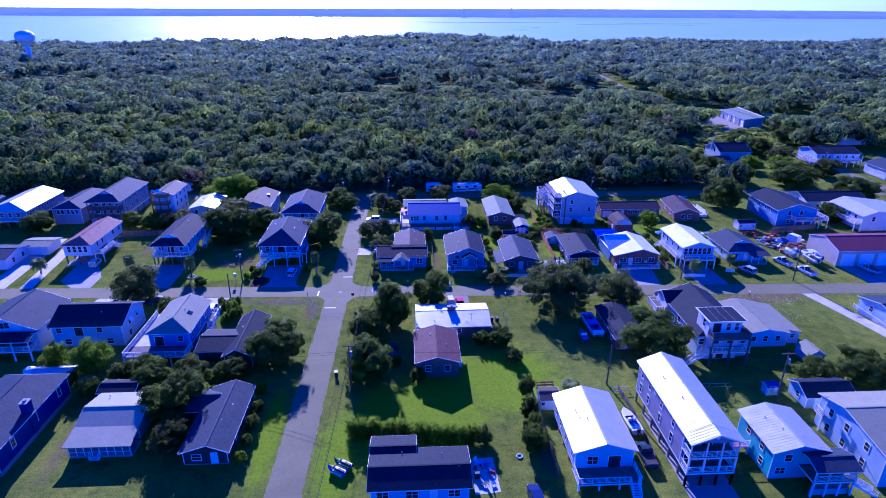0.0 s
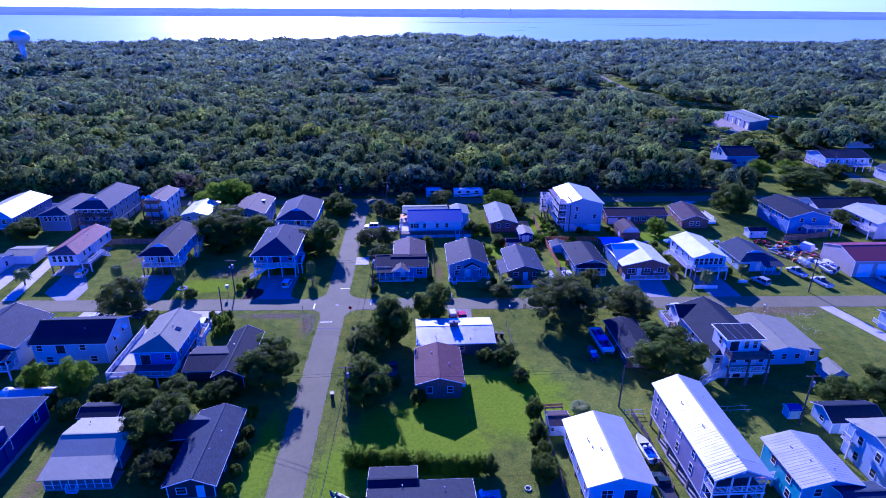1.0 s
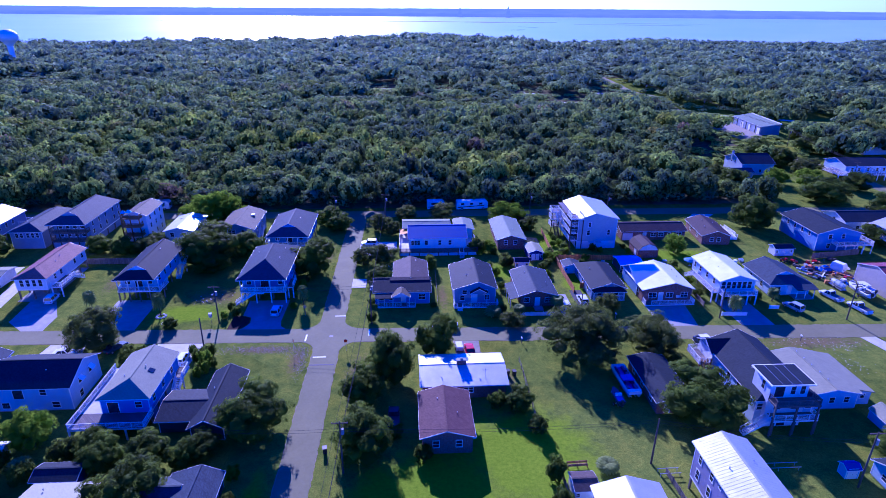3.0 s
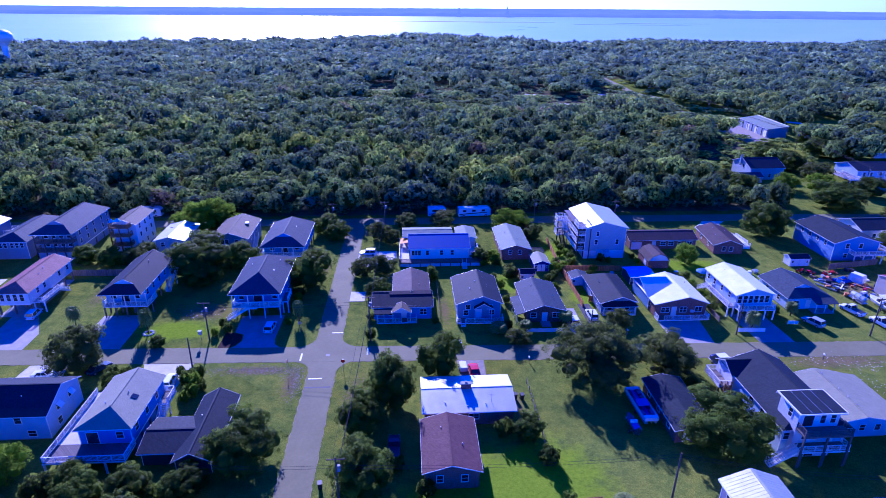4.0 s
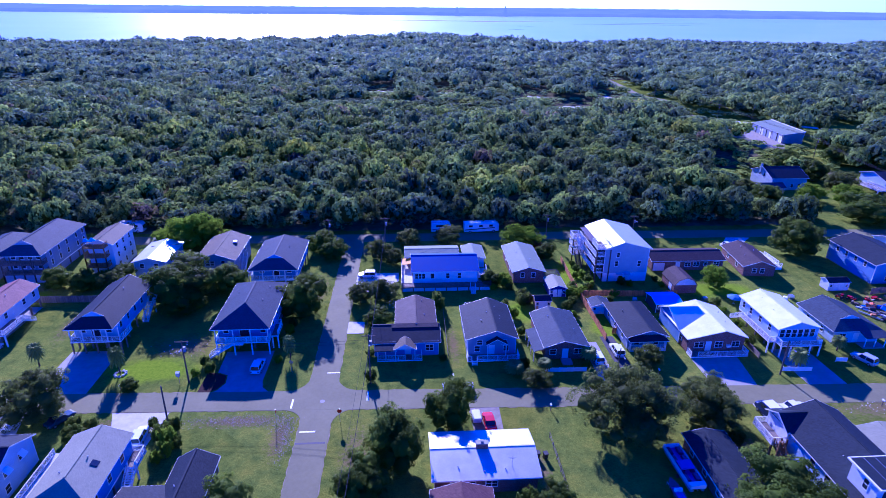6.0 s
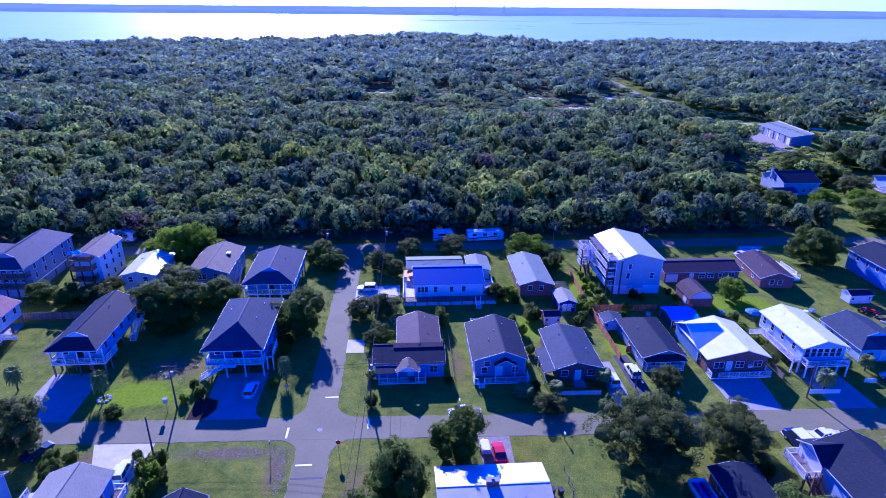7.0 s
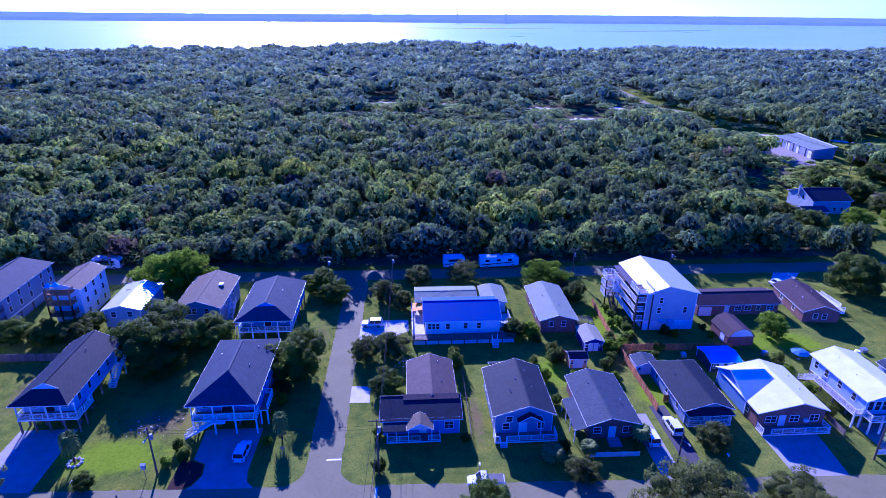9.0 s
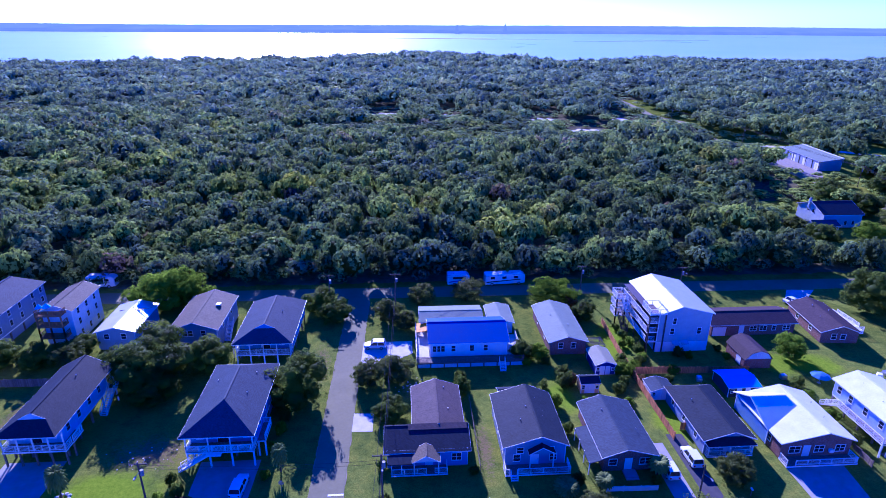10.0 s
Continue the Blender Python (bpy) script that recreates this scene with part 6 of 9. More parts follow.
deck(h, -9.5, 9.5, -8.6, -6.2, 2.4, "SWE", roof_z=5.2, posts=7)
deck(h, -13.5, -9.6, -8.6, 2.0, 2.4, "SWE")
h, r, cx, cy = home(230.0, 250.0, 150.0, 164.0, 4.5, 7.0, "house with a rose-brown roof among trees", W_WHITE, R_ROSE, "x")
h, r, cx, cy = home(205.0, 219.0, 88.0, 101.0, 4.2, 6.4, "white house with a grey roof and chimney", W_WHITE, R_GREY)
chimney(h, -2.0, -2.0, 4, 8.0, 1.4, 1.0, W_WHITE)

# ---- vegetation ----
def ico(level=1):
    bm = bmesh.new()
    bmesh.ops.create_icosphere(bm, subdivisions=level, radius=1.0)
    v = np.array([p.co[:] for p in bm.verts])
    f = np.array([[q.index for q in t.verts] for t in bm.faces])
    bm.free()
    return v, f


ICO1, ICO2 = ico(1), ico(2)


def unit(a):
    return a / np.linalg.norm(a, axis=-1, keepdims=True)


def crown_arrays(rng, lobes, n_leaf, size, core=ICO2, shrink=0.6, low=-0.5, tufts=16):
    """Vertices, triangles and normals of a crown: dark cores, each with tufts of loose leaves over it. lobes: rows of centre and radii."""
    vs, fs, ns, k = [], [], [], 0
    lobes = np.array(lobes, dtype=float)
    for lb in lobes:
        vs.append(core[0] * (1 + rng.uniform(-0.16, 0.12, (len(core[0]), 1))) * lb[3:6] * shrink + lb[:3])
        ns.append(core[0])
        fs.append(core[1] + k)
        k += len(core[0])
    area = lobes[:, 3] * lobes[:, 5]
    pick = rng.choice(len(lobes), n_leaf, p=area / area.sum())
    d = unit(rng.normal(size=(len(lobes), tufts, 3)))
    d[..., 2] = np.where(d[..., 2] < low, -d[..., 2], d[..., 2])
    reach = rng.uniform(0.72, 1.02, (len(lobes), tufts, 1))
    tuft = rng.integers(tufts, size=n_leaf)
    out = d[pick, tuft]
    q = unit(unit(rng.normal(size=(n_leaf, 3))) + out * 0.7)
    pos = lobes[pick, :3] + (out * reach[pick, tuft] + q * 0.36 * rng.uniform(0.5, 1.05, (n_leaf, 1))) * lobes[pick, 3:6]
    nrm = unit(q * 0.75 + out * 0.6 + rng.normal(size=(n_leaf, 3)) * 0.3)
    face = unit(nrm + rng.normal(size=(n_leaf, 3)) * 0.35)
    a = unit(np.cross(face, rng.normal(size=(n_leaf, 3))))
    b = np.cross(face, a)
    s = (size * rng.uniform(0.6, 1.35, n_leaf))[:, None]
    vs.append(np.stack([pos - a * s * 0.6 - b * s * 0.7, pos + a * s * 0.6 - b * s * 0.7, pos + b * s], 1).reshape(-1, 3))
    ns.append(np.repeat(nrm, 3, 0))
    fs.append(np.arange(n_leaf)[:, None] * 3 + k + [0, 1, 2])
    return np.concatenate(vs), np.concatenate(fs), np.concatenate(ns)


def mesh_from_arrays(name, v, f, material, normals=None):
    me = bpy.data.meshes.new(name)
    me.vertices.add(len(v))
    me.vertices.foreach_set("co", np.asarray(v, dtype=np.float32).ravel())
    me.loops.add(len(f) * 3)
    me.loops.foreach_set("vertex_index", np.asarray(f, dtype=np.int32).ravel())
    me.polygons.add(len(f))
    me.polygons.foreach_set("loop_start", np.arange(0, len(f) * 3, 3, dtype=np.int32))
    me.polygons.foreach_set("loop_total", np.full(len(f), 3, dtype=np.int32))
    me.materials.append(material)
    me.update(calc_edges=True)
    if normals is not None:
        me.normals_split_custom_set_from_vertices(np.asarray(normals, dtype=np.float32))
    return me


def round_lobes(rng, n, spread=0.66, flat=0.75):
    """Lobes of a broad crown of radius 1, its middle at height 0."""
    out = [[0, 0, 0.0, 0.6, 0.6, 0.5 * flat / 0.75]]
    for i in range(n):
        a = 2 * math.pi * i / n + rng.uniform(-0.4, 0.4)
        d = spread * rng.uniform(0.75, 1.15)
        r = rng.uniform(0.24, 0.42)
        out.append([d * math.cos(a), d * math.sin(a), rng.uniform(-0.35, 0.4) * flat, r, r, r * flat])
    for i in range(max(3, n // 2)):
        r = rng.uniform(0.2, 0.36)
        out.append([rng.uniform(-0.42, 0.42), rng.uniform(-0.42, 0.42), rng.uniform(0.35, 0.6) * flat, r, r, r * flat])
    return out


def trunk_geo(rng, lobes, h, r, cz):
    """A tapered trunk that forks into limbs reaching into the lobes."""
    g = Geo()
    fork = (0, 0, h * 0.32)
    g.tube((0, 0, -0.1), fork, 0.05 * h * 0.75, 0.036 * h, 8)
    for lb in lobes[1:7]:
        end = (lb[0] * r * 0.8, lb[1] * r * 0.8, cz + lb[2] * r)
        midp = (end[0] * 0.45, end[1] * 0.45, fork[2] + (end[2] - fork[2]) * 0.6)
        g.tube(fork, midp, 0.026 * h, 0.017 * h, 6).tube(midp, end, 0.017 * h, 0.006 * h, 5)
    return g


TREES = {}


def tree(kind, x, y, h, r, label, leaves, count=2600, size=0.3, name="tree", seed=0, group=""):
    """A broad tree of height h and crown radius r; three shapes of each kind are shared and turned."""
    key = (kind, seed % 3)
    if key not in TREES:
        rng = np.random.default_rng(11 + seed % 3 + 7 * len(kind) + ord(kind[0]))
        H, R = 8.0, 4.5
        cz = H - R * 0.92
        lobes = round_lobes(rng, 10, flat=1.0) + [[0.5 * math.cos(q), 0.5 * math.sin(q), -0.45, 0.36, 0.36, 0.3] for q in (0.3, 1.5, 2.8, 4.0, 5.2)]
        if kind == "vast oak":
            lobes = round_lobes(rng, 15, 0.74, 1.0) + round_lobes(rng, 9, 0.42, 1.0) + [[0.72 * math.cos(q), 0.72 * math.sin(q), -0.4, 0.26, 0.26, 0.2] for q in (0.0, 0.8, 1.7, 2.5, 3.4, 4.1, 4.9, 5.6)]
            lobes = [q[:2] + [q[2] * 1.05] + [e * 0.92 for e in q[3:]] for q in lobes]
        scaled_l = [[a * R, b * R, c * R + cz, d * R, e * R, f * R] for a, b, c, d, e, f in lobes]
        v, f, nv = crown_arrays(rng, scaled_l, count, size, shrink=0.6 if kind != "oak" else 0.72)
        TREES[key] = (trunk_geo(rng, lobes, H, R, cz).mesh("trunk", BARK), mesh_from_arrays("crown", v, f, leaves, nv))
    tm, cm = TREES[key]
    ob = thing(name, x, y, label, name, group, turn=(seed * 67) % 360)
    ob.scale = (r / 4.5, r / 4.5, h / 8.0)
    part("trunk", tm, None, ob)
    part("crown", cm, None, ob)
    return ob


def oak(x, y, h, r, seed, label="broad dark green live oak on a lawn"):
    return tree("oak", x, y, h, r, label, L_OAK, 15000, 0.13, "tree", seed, "yard trees")


def green_tree(x, y, h, r, seed, label="bright green rounded yard tree"):
    return tree("green", x, y, h, r, label, L_GREEN, 13000, 0.13, "tree", seed, "yard trees")


def grey_tree(x, y, h, r, seed, label="open grey-green oak with a gappy crown"):
    return tree("grey oak", x, y, h, r, label, L_GREY, 13000, 0.13, "tree", seed, "yard trees")


def shrub(x, y, h, r, seed, label="dense green garden shrub", leaves=None):
    key = ("shrub", seed % 3)
    if key not in TREES:
        rng = np.random.default_rng(40 + seed % 3)
        lobes = [[0, 0, 0.4, 0.7, 0.7, 0.5]] + [[0.5 * math.cos(a), 0.5 * math.sin(a), rng.uniform(0.35, 0.65), 0.42, 0.42, 0.36] for a in rng.uniform(0, 6.28, 6)]
        v, f, nv = crown_arrays(rng, lobes, 1700, 0.075, low=-0.6, shrink=0.75, core=ICO1)
        v[:, 2] = np.maximum(v[:, 2], 0.0) - 0.02
        v[np.argmin(v[:, 2]), 2] = -0.05
        TREES[key] = tuple(mesh_from_arrays("shrub", v, f, m, nv) for m in (L_OAK, L_GREEN, L_RUST))
    ob = new("shrub", TREES[key][leaves or 0])
    ob.matrix_basis = pose(x, y, 0, 0, 0, (seed * 77) % 360)
    ob.scale = (r, r, h)
    return tagged(ob, label, "shrub", "garden shrubs")


def palm(x, y, h, r, seed, label="cabbage palm with drooping fan leaves"):
    key = ("palm", seed % 2)
    if key not in TREES:
        rng = random.Random(seed)
        H, R = 5.0, 1.9
        t = Geo()
        last = Vector((0, 0, -0.1))
        for i in range(6):
            nxt = Vector((0.12 * math.sin(i * 0.7), 0.08 * i / 6, (H - 1.2) * (i + 1) / 6))
            t.tube(last, nxt, 0.19 - 0.012 * i, 0.18 - 0.012 * i, 8)
            last = nxt
        c = Geo()
        for i in range(88):
            a, up = i * 2.4, 1.25 - 2.0 * (i / 88)
            pts = []
            for s in range(6):
                u = s / 5
                pts.append(Vector((math.cos(a) * R * u * math.cos(up * 0.6), math.sin(a) * R * u * math.cos(up * 0.6), last.z + R * (u * math.sin(up) - 0.55 * u * u))))
            side = Vector((-math.sin(a), math.cos(a), 0))
            for s in range(5):
                w0, w1 = 0.34 * math.sin(math.pi * (s / 5 * 0.85 + 0.1)), 0.34 * math.sin(math.pi * ((s + 1) / 5 * 0.85 + 0.1))
                for k in (-1, 1):
                    c.add([pts[s], pts[s + 1], pts[s + 1] + side * k * w1 - Vector((0, 0, 0.1)), pts[s] + side * k * w0 - Vector((0, 0, 0.1))], [(0, 1, 2, 3)])
        TREES[key] = (t.mesh("trunk", BARK), c.mesh("fronds", L_PALM))
    ob = thing("palm_tree", x, y, label, "palm tree", "yard palms", turn=seed * 50)
    ob.scale = (r / 1.9, r / 1.9, h / 5.0)
    part("trunk", TREES[key][0], None, ob)
    part("fronds", TREES[key][1], None, ob)


# yards south of the cross street
oak(-9.0, -28.8, 8.2, 5.8, 0, "broad dark live oak shading the side street")
oak(12.4, -16.0, 10.4, 5.0, 1, "dense dark live oak beside a brick house")
oak(21.2, -7.2, 8.2, 4.3, 2, "rounded dark oak in front of a white-roofed house")
oak(8.0, -22.5, 7.4, 4.0, 0, "dense dark live oak beside the side street")
oak(8.6, -35.2, 8.6, 5.2, 1, "dense dark oak by a brick house's drive")
tree("vast oak", 50.0, -9.6, 10.6, 7.8, "large open grey-green oak beside the cross street", L_GREY, 30000, 0.1, "tree", 0, "yard trees")
tree("vast oak", 64.6, -8.2, 7.2, 5.6, "spreading grey-green oak over a small building", L_GREY, 30000, 0.1, "tree", 1, "yard trees")
oak(64.6, -29.1, 8.0, 7.4, 0, "wide dark oak behind a tower house")
grey_tree(-46.6, -1.9, 9.0, 6.0, 2, "spreading grey-green oak at the street's edge")
oak(-22.5, -44.6, 8.0, 5.2, 2, "dark oak between two low houses")
grey_tree(-20.6, -52.3, 5.2, 3.0, 0, "large rounded grey-green shrub")
oak(-29.4, -35.6, 5.0, 3.4, 0, "small dark oak behind a low house")
green_tree(-49.3, -30.0, 6.2, 2.6, 0)
green_tree(-42.5, -30.4, 6.8, 3.4, 1)
palm(-40.6, -36.4, 2.6, 1.9, 0, "low bushy palm among shrubs")
oak(-23.2, -35.0, 5.4, 3.6, 1, "small dark oak near a deck")
oak(-18.1, -35.7, 4.2, 2.4, 2, "small dark tree by a low house")
shrub(-39.8, -37.7, 3.2, 2.2, 1)
shrub(-44.4, -35.1, 2.8, 1.7, 2)
shrub(-36.5, -33.0, 3.4, 2.4, 0)
oak(-33.0, -32.5, 4.2, 2.8, 2, "small dark tree behind a deck")
oak(34.6, -25.2, 4.0, 2.7, 0, "small tree on a lawn")
shrub(30.7, -24.5, 3.0, 1.8, 1)
oak(36.6, -31.0, 3.0, 1.9, 1, "small tree on a lawn")
oak(99.7, -39.8, 5.4, 5.4, 0, "broad low oak on a lawn")
oak(106.5, -40.5, 5.4, 4.5, 1, "broad low oak on a lawn")
oak(90.4, -39.5, 4.0, 3.8, 2, "low dark tree by an outbuilding")
oak(-15.6, -33.6, 4.2, 3.2, 1, "low dark tree beside a drive")
shrub(18.0, -36.6, 2.6, 1.6, 2)
shrub(-9.9, -38.8, 2.5, 1.3, 0, leaves=1)
shrub(-9.2, -44.0, 2.4, 1.2, 1)
shrub(-9.2, -47.9, 2.5, 1.4, 1)
shrub(-8.9, -52.0, 2.0, 1.0, 2)
shrub(-8.9, -55.8, 2.0, 1.1, 2, leaves=1)
shrub(-32.5, 0.0 - 8.5, 2.2, 1.2, 1)
for i, (x, y, h, r) in enumerate(((36.9, -41.5, 4.2, 1.5), (36.3, -47.6, 4.6, 1.7), (35.7, -52.0, 4.4, 1.5), (35.6, -55.2, 5.0, 2.2), (28.0, -53.2, 3.2, 1.5))):
    tree("oak", x, y, h, r * 1.05, "tall dark evergreen shrub along a fence", L_OAK, 15000, 0.13, "shrub", i, "garden shrubs")
def spray_shrub(x, y, h, r, seed):
    """An upright feathery hedge plant: many narrow leaning blades."""
    key = ("spray", seed % 3)
    if key not in TREES:
        rng = np.random.default_rng(70 + seed % 3)
        n = 1500
        a, d = rng.uniform(0, 6.283, n), np.sqrt(rng.uniform(0, 1, n)) * 0.6 * (0.75 + 0.35 * np.sin(rng.uniform(0, 6.283, n) * 3))
        z0, ln = rng.uniform(0, 0.84, n) ** 0.8, rng.uniform(0.07, 0.16, n)
        foot = np.stack([np.cos(a) * d, np.sin(a) * d, z0], 1)
        foot[:40, 2] = -0.01
        tip = foot + np.stack([np.cos(a) * 0.3 * d + rng.normal(0, 0.09, n), np.sin(a) * 0.3 * d + rng.normal(0, 0.09, n), ln], 1)
        side = np.stack([-np.sin(a + rng.normal(0, 1, n)), np.cos(a), 0 * a], 1) * 0.045
        v = np.stack([foot - side * 0.5, foot + side * 0.5, (foot + tip) / 2 + side, tip, (foot + tip) / 2 - side], 1).reshape(-1, 3)
        k = np.arange(n)[:, None] * 5
        f = np.concatenate([k + [0, 1, 2], k + [0, 2, 4], k + [4, 2, 3]])
        TREES[key] = mesh_from_arrays("shrub", v, f, L_GREEN)
    ob = new("shrub", TREES[key])
    ob.matrix_basis = pose(x, y, 0, 0, 0, (seed * 77) % 360)
    ob.scale = (r, r, h)
    return tagged(ob, "upright feathery hedge plant behind an aqua house", "shrub", "hedge plants")


for i in range(22):
    spray_shrub(7.2 + i * 0.9, -50.7 - 0.13 * i + 0.3 * math.sin(i * 2.2), 3.2 + 0.6 * math.sin(i * 3.7), 1.5 + 0.2 * math.sin(i * 1.9), i)
for x, y, h, r, s in ((-24.3, -8.2, 3.2, 1.6, 0), (-23.0, -6.4, 2.6, 1.4, 1), (-38.0, -7.6, 2.4, 1.8, 2), (-39.5, -4.2, 1.8, 1.4, 0), (-36.4, -5.2, 2.0, 1.3, 1), (66.5, -13.8, 2.0, 1.6, 1), (7.2, -21.0, 3.0, 2.0, 2), (13.4, -31.0, 2.2, 1.6, 0)):
    shrub(x, y, h, r, s, "straggly shrub beside a drive")

for i, (x, y, h, r) in enumerate(((-23.1, -6.8, 1.6, 1.1), (-22.8, -9.6, 3.4, 1.5), (-26.3, -5.7, 2.2, 0.9), (-22.8, -13.5, 2.4, 1.1), (-21.2, -9.9, 1.8, 1.0), (-22.2, -11.6, 2.6, 1.2))):
    shrub(x, y, h, r, i, "straggly shrub beside a drive", leaves=i % 2)

# yards north of the cross street
oak(-36.6, 39.0, 10.4, 8.6, 0, "huge dark oak between raised houses")
oak(-34.6, 33.6, 6.4, 5.6, 1, "low spreading dark oak between raised houses")
oak(-27.0, 42.4, 7.4, 4.8, 1, "dark oak behind a raised house")
green_tree(-46.0, 70.5, 10.2, 8.2, 0, "large green oak at the wood street")
green_tree(-40.0, 71.5, 8.2, 5.4, 2, "large green oak at the wood street")
oak(-8.6, 30.6, 9.4, 6.0, 2, "dark oak beside the side street")
grey_tree(4.2, 36.0, 5.0, 3.4, 0, "small spreading tree by the side street")
grey_tree(9.5, 37.7, 5.0, 4.2, 1, "small spreading tree by a house")
oak(8.6, 25.4, 4.0, 3.2, 0, "low rounded tree beside a cottage")
grey_tree(15.4, 69.7, 5.2, 3.8, 2, "grey-green tree along the wood street")
grey_tree(26.8, 70.9, 5.2, 4.2, 0, "grey-green tree along the wood street")
green_tree(47.7, 69.2, 5.6, 6.4, 1, "broad tree along the wood street")
oak(35.0, 43.2, 4.2, 2.9, 1, "small tree beside a deck")
oak(52.4, 59.0, 4.4, 3.0, 2, "small tree beside a brick cottage")
green_tree(90.5, 40.4, 5.4, 3.4, 2, "rounded green tree behind a brick house")
oak(124.0, 59.6, 10.4, 7.6, 1, "dark oak on a wide lawn")
oak(21.6, 31.5, 4.2, 1.9, 1, "narrow small tree behind a cottage")
oak(-4.6, 61.5, 5.4, 4.0, 0, "low dark tree at the end of the side street")
oak(-9.0, 66.5, 6.0, 4.0, 2, "low dark tree at the end of the side street")
grey_tree(7.7, 61.2, 5.4, 3.8, 1, "grey-green tree at the end of the side street")
grey_tree(11.5, 57.0, 4.6, 2.6, 2, "small tree beside a shed roof")
oak(-55.9, 49.3, 4.2, 4.2, 2, "low tree between houses")
oak(-68.4, 46.6, 5.4, 3.8, 1, "low tree between houses")
oak(-61.8, 45.4, 5.0, 3.4, 0, "low tree between houses")
grey_tree(-55.0, 45.6, 4.6, 3.2, 1, "small grey-green tree between houses")
oak(-95.2, 44.5, 6.0, 4.6, 0, "rounded tree before a white-roofed house")
grey_tree(60.5, 7.6, 4.6, 2.9, 2, "small open tree before a porch")
grey_tree(38.2, 2.9, 3.0, 3.0, 1, "low spreading tree at the street's edge")
oak(151.8, 44.8, 5.2, 5.6, 2, "rounded tree beside a white house")
oak(164.2, 83.9, 8.4, 9.6, 0, "broad oak on a lawn beyond the street")
oak(176.0, 66.0, 8.2, 9.0, 1, "broad dark oak on a lawn")
green_tree(159.4, 105.6, 6.4, 5.0, 1, "bright yellow-green tree by a grey house")
oak(145.5, 107.5, 5.0, 3.8, 2, "dark tree before a grey house")
grey_tree(140.0, 114.0, 6.0, 4.4, 1, "grey-green tree before a grey house")
green_tree(170.0, 101.0, 7.0, 6.0, 2)
grey_tree(180.0, 118.0, 7.0, 6.5, 0)
oak(185.0, 96.0, 7.0, 6.0, 2)
oak(139.0, 100.0, 8.0, 6.5, 1)
oak(146.0, 88.0, 7.0, 5.0, 0)
oak(176.0, 146.0, 8.0, 7.0, 0)
oak(219.0, 181.0, 8.0, 7.0, 0, "dark oak beside a gravel yard")
oak(231.0, 178.0, 8.5, 7.5, 2, "dark oak behind a gravel yard")
oak(213.0, 150.0, 9.0, 8.0, 1, "dark oak beside a road")
oak(182.0, 156.0, 7.0, 6.0, 0, "dark oak beside a road")
oak(178.0, 131.0, 8.5, 6.5, 1, "dark oak beside a road")
oak(206.0, 156.0, 9.0, 7.5, 2, "dark oak beside a road")
oak(179.0, 152.0, 8.0, 6.0, 1, "dark oak beside a road")
grey_tree(142.0, 47.0, 4.0, 2.8, 1)
oak(-34.5, 3.6 + 1.2, 2.6, 1.8, 1, "small tree at the lawn's edge")
for x, y, h, r, s in ((41.4, 33.4, 3.0, 2.1, 0), (36.7, 8.2, 2.2, 1.3, 1), (53.6, 36.4, 2.4, 1.7, 2), (-22.1, 9.7, 2.4, 1.2, 0), (7.8, 5.4, 2.6, 1.3, 1), (-9.5, 22.4, 2.4, 1.1, 2), (-9.6, 26.0, 2.0, 1.2, 0), (38.4, 20.0, 2.0, 1.1, 1), (38.2, 27.0, 2.4, 1.4, 2), (66.5, 30.0, 1.8, 1.3, 0), (84.5, 14.0, 2.0, 1.4, 1), (85.0, 20.0, 2.2, 1.6, 2), (55.0, 41.0, 2.0, 1.4, 0), (58.4, 40.0, 1.8, 1.3, 1), (57.6, 46.5, 1.6, 1.1, 2), (48.6, 7.8, 1.4, 1.0, 0), (51.0, 30.5, 2.2, 1.6, 1), (-10.0, 12.2, 1.6, 0.9, 2), (-59.5, 46.0, 2.2, 1.8, 0), (-65.5, 48.0, 1.8, 1.6, 1), (98.0, 12.0, 2.2, 1.4, 0), (21.5, 11.5, 1.3, 1.0, 1), (64.0, 36.0, 1.8, 1.4, 2), (86.0, 31.0, 2.0, 1.6, 0), (7.4, 13.5, 1.6, 1.1, 1), (61.5, 26.5, 1.6, 1.1, 0)):
    shrub(x, y, h, r, s, leaves=1 if s == 2 else None)
for i, (x, y, h, r) in enumerate(((41.5, 36.4, 2.6, 1.7), (54.9, 36.4, 2.2, 1.6), (59.0, 50.6, 1.6, 1.2), (59.6, 47.6, 1.8, 1.2), (60.1, 44.3, 2.0, 1.3), (59.6, 41.2, 1.8, 1.2), (58.5, 53.8, 1.5, 1.0), (38.7, 42.4, 3.6, 2.2), (39.7, 40.8, 1.8, 1.2), (35.7, 41.1, 1.6, 1.2), (54.5, 38.5, 2.0, 1.5), (57.0, 38.0, 1.8, 1.4), (67.8, 42.0, 2.4, 1.5), (69.6, 41.4, 1.6, 1.0), (77.0, 44.0, 1.4, 1.0), (77.2, 40.6, 1.5, 1.0), (84.8, 29.5, 1.4, 1.3), (85.8, 27.0, 1.4, 1.3), (61.9, 33.5, 1.6, 1.1), (99.0, 27.5, 1.6, 1.3), (21.5, 34.9, 2.8, 1.5), (51.4, 26.3, 1.8, 1.2), (53.0, 33.0, 2.0, 1.3), (44.0, 27.2, 1.6, 1.2), (37.2, 33.0, 1.5, 1.1), (-10.4, 18.5, 1.6, 0.9), (-23.6, 12.0, 2.0, 1.0), (-24.2, 8.6, 1.8, 1.1))):
    shrub(x, y, h, r, i, "bushy garden shrub along a fence or wall", leaves=(0, 1, 0, 1)[i % 4])
shrub(42.5, 33.7, 2.4, 1.6, 1, "rust-red leaved garden shrub", leaves=2)
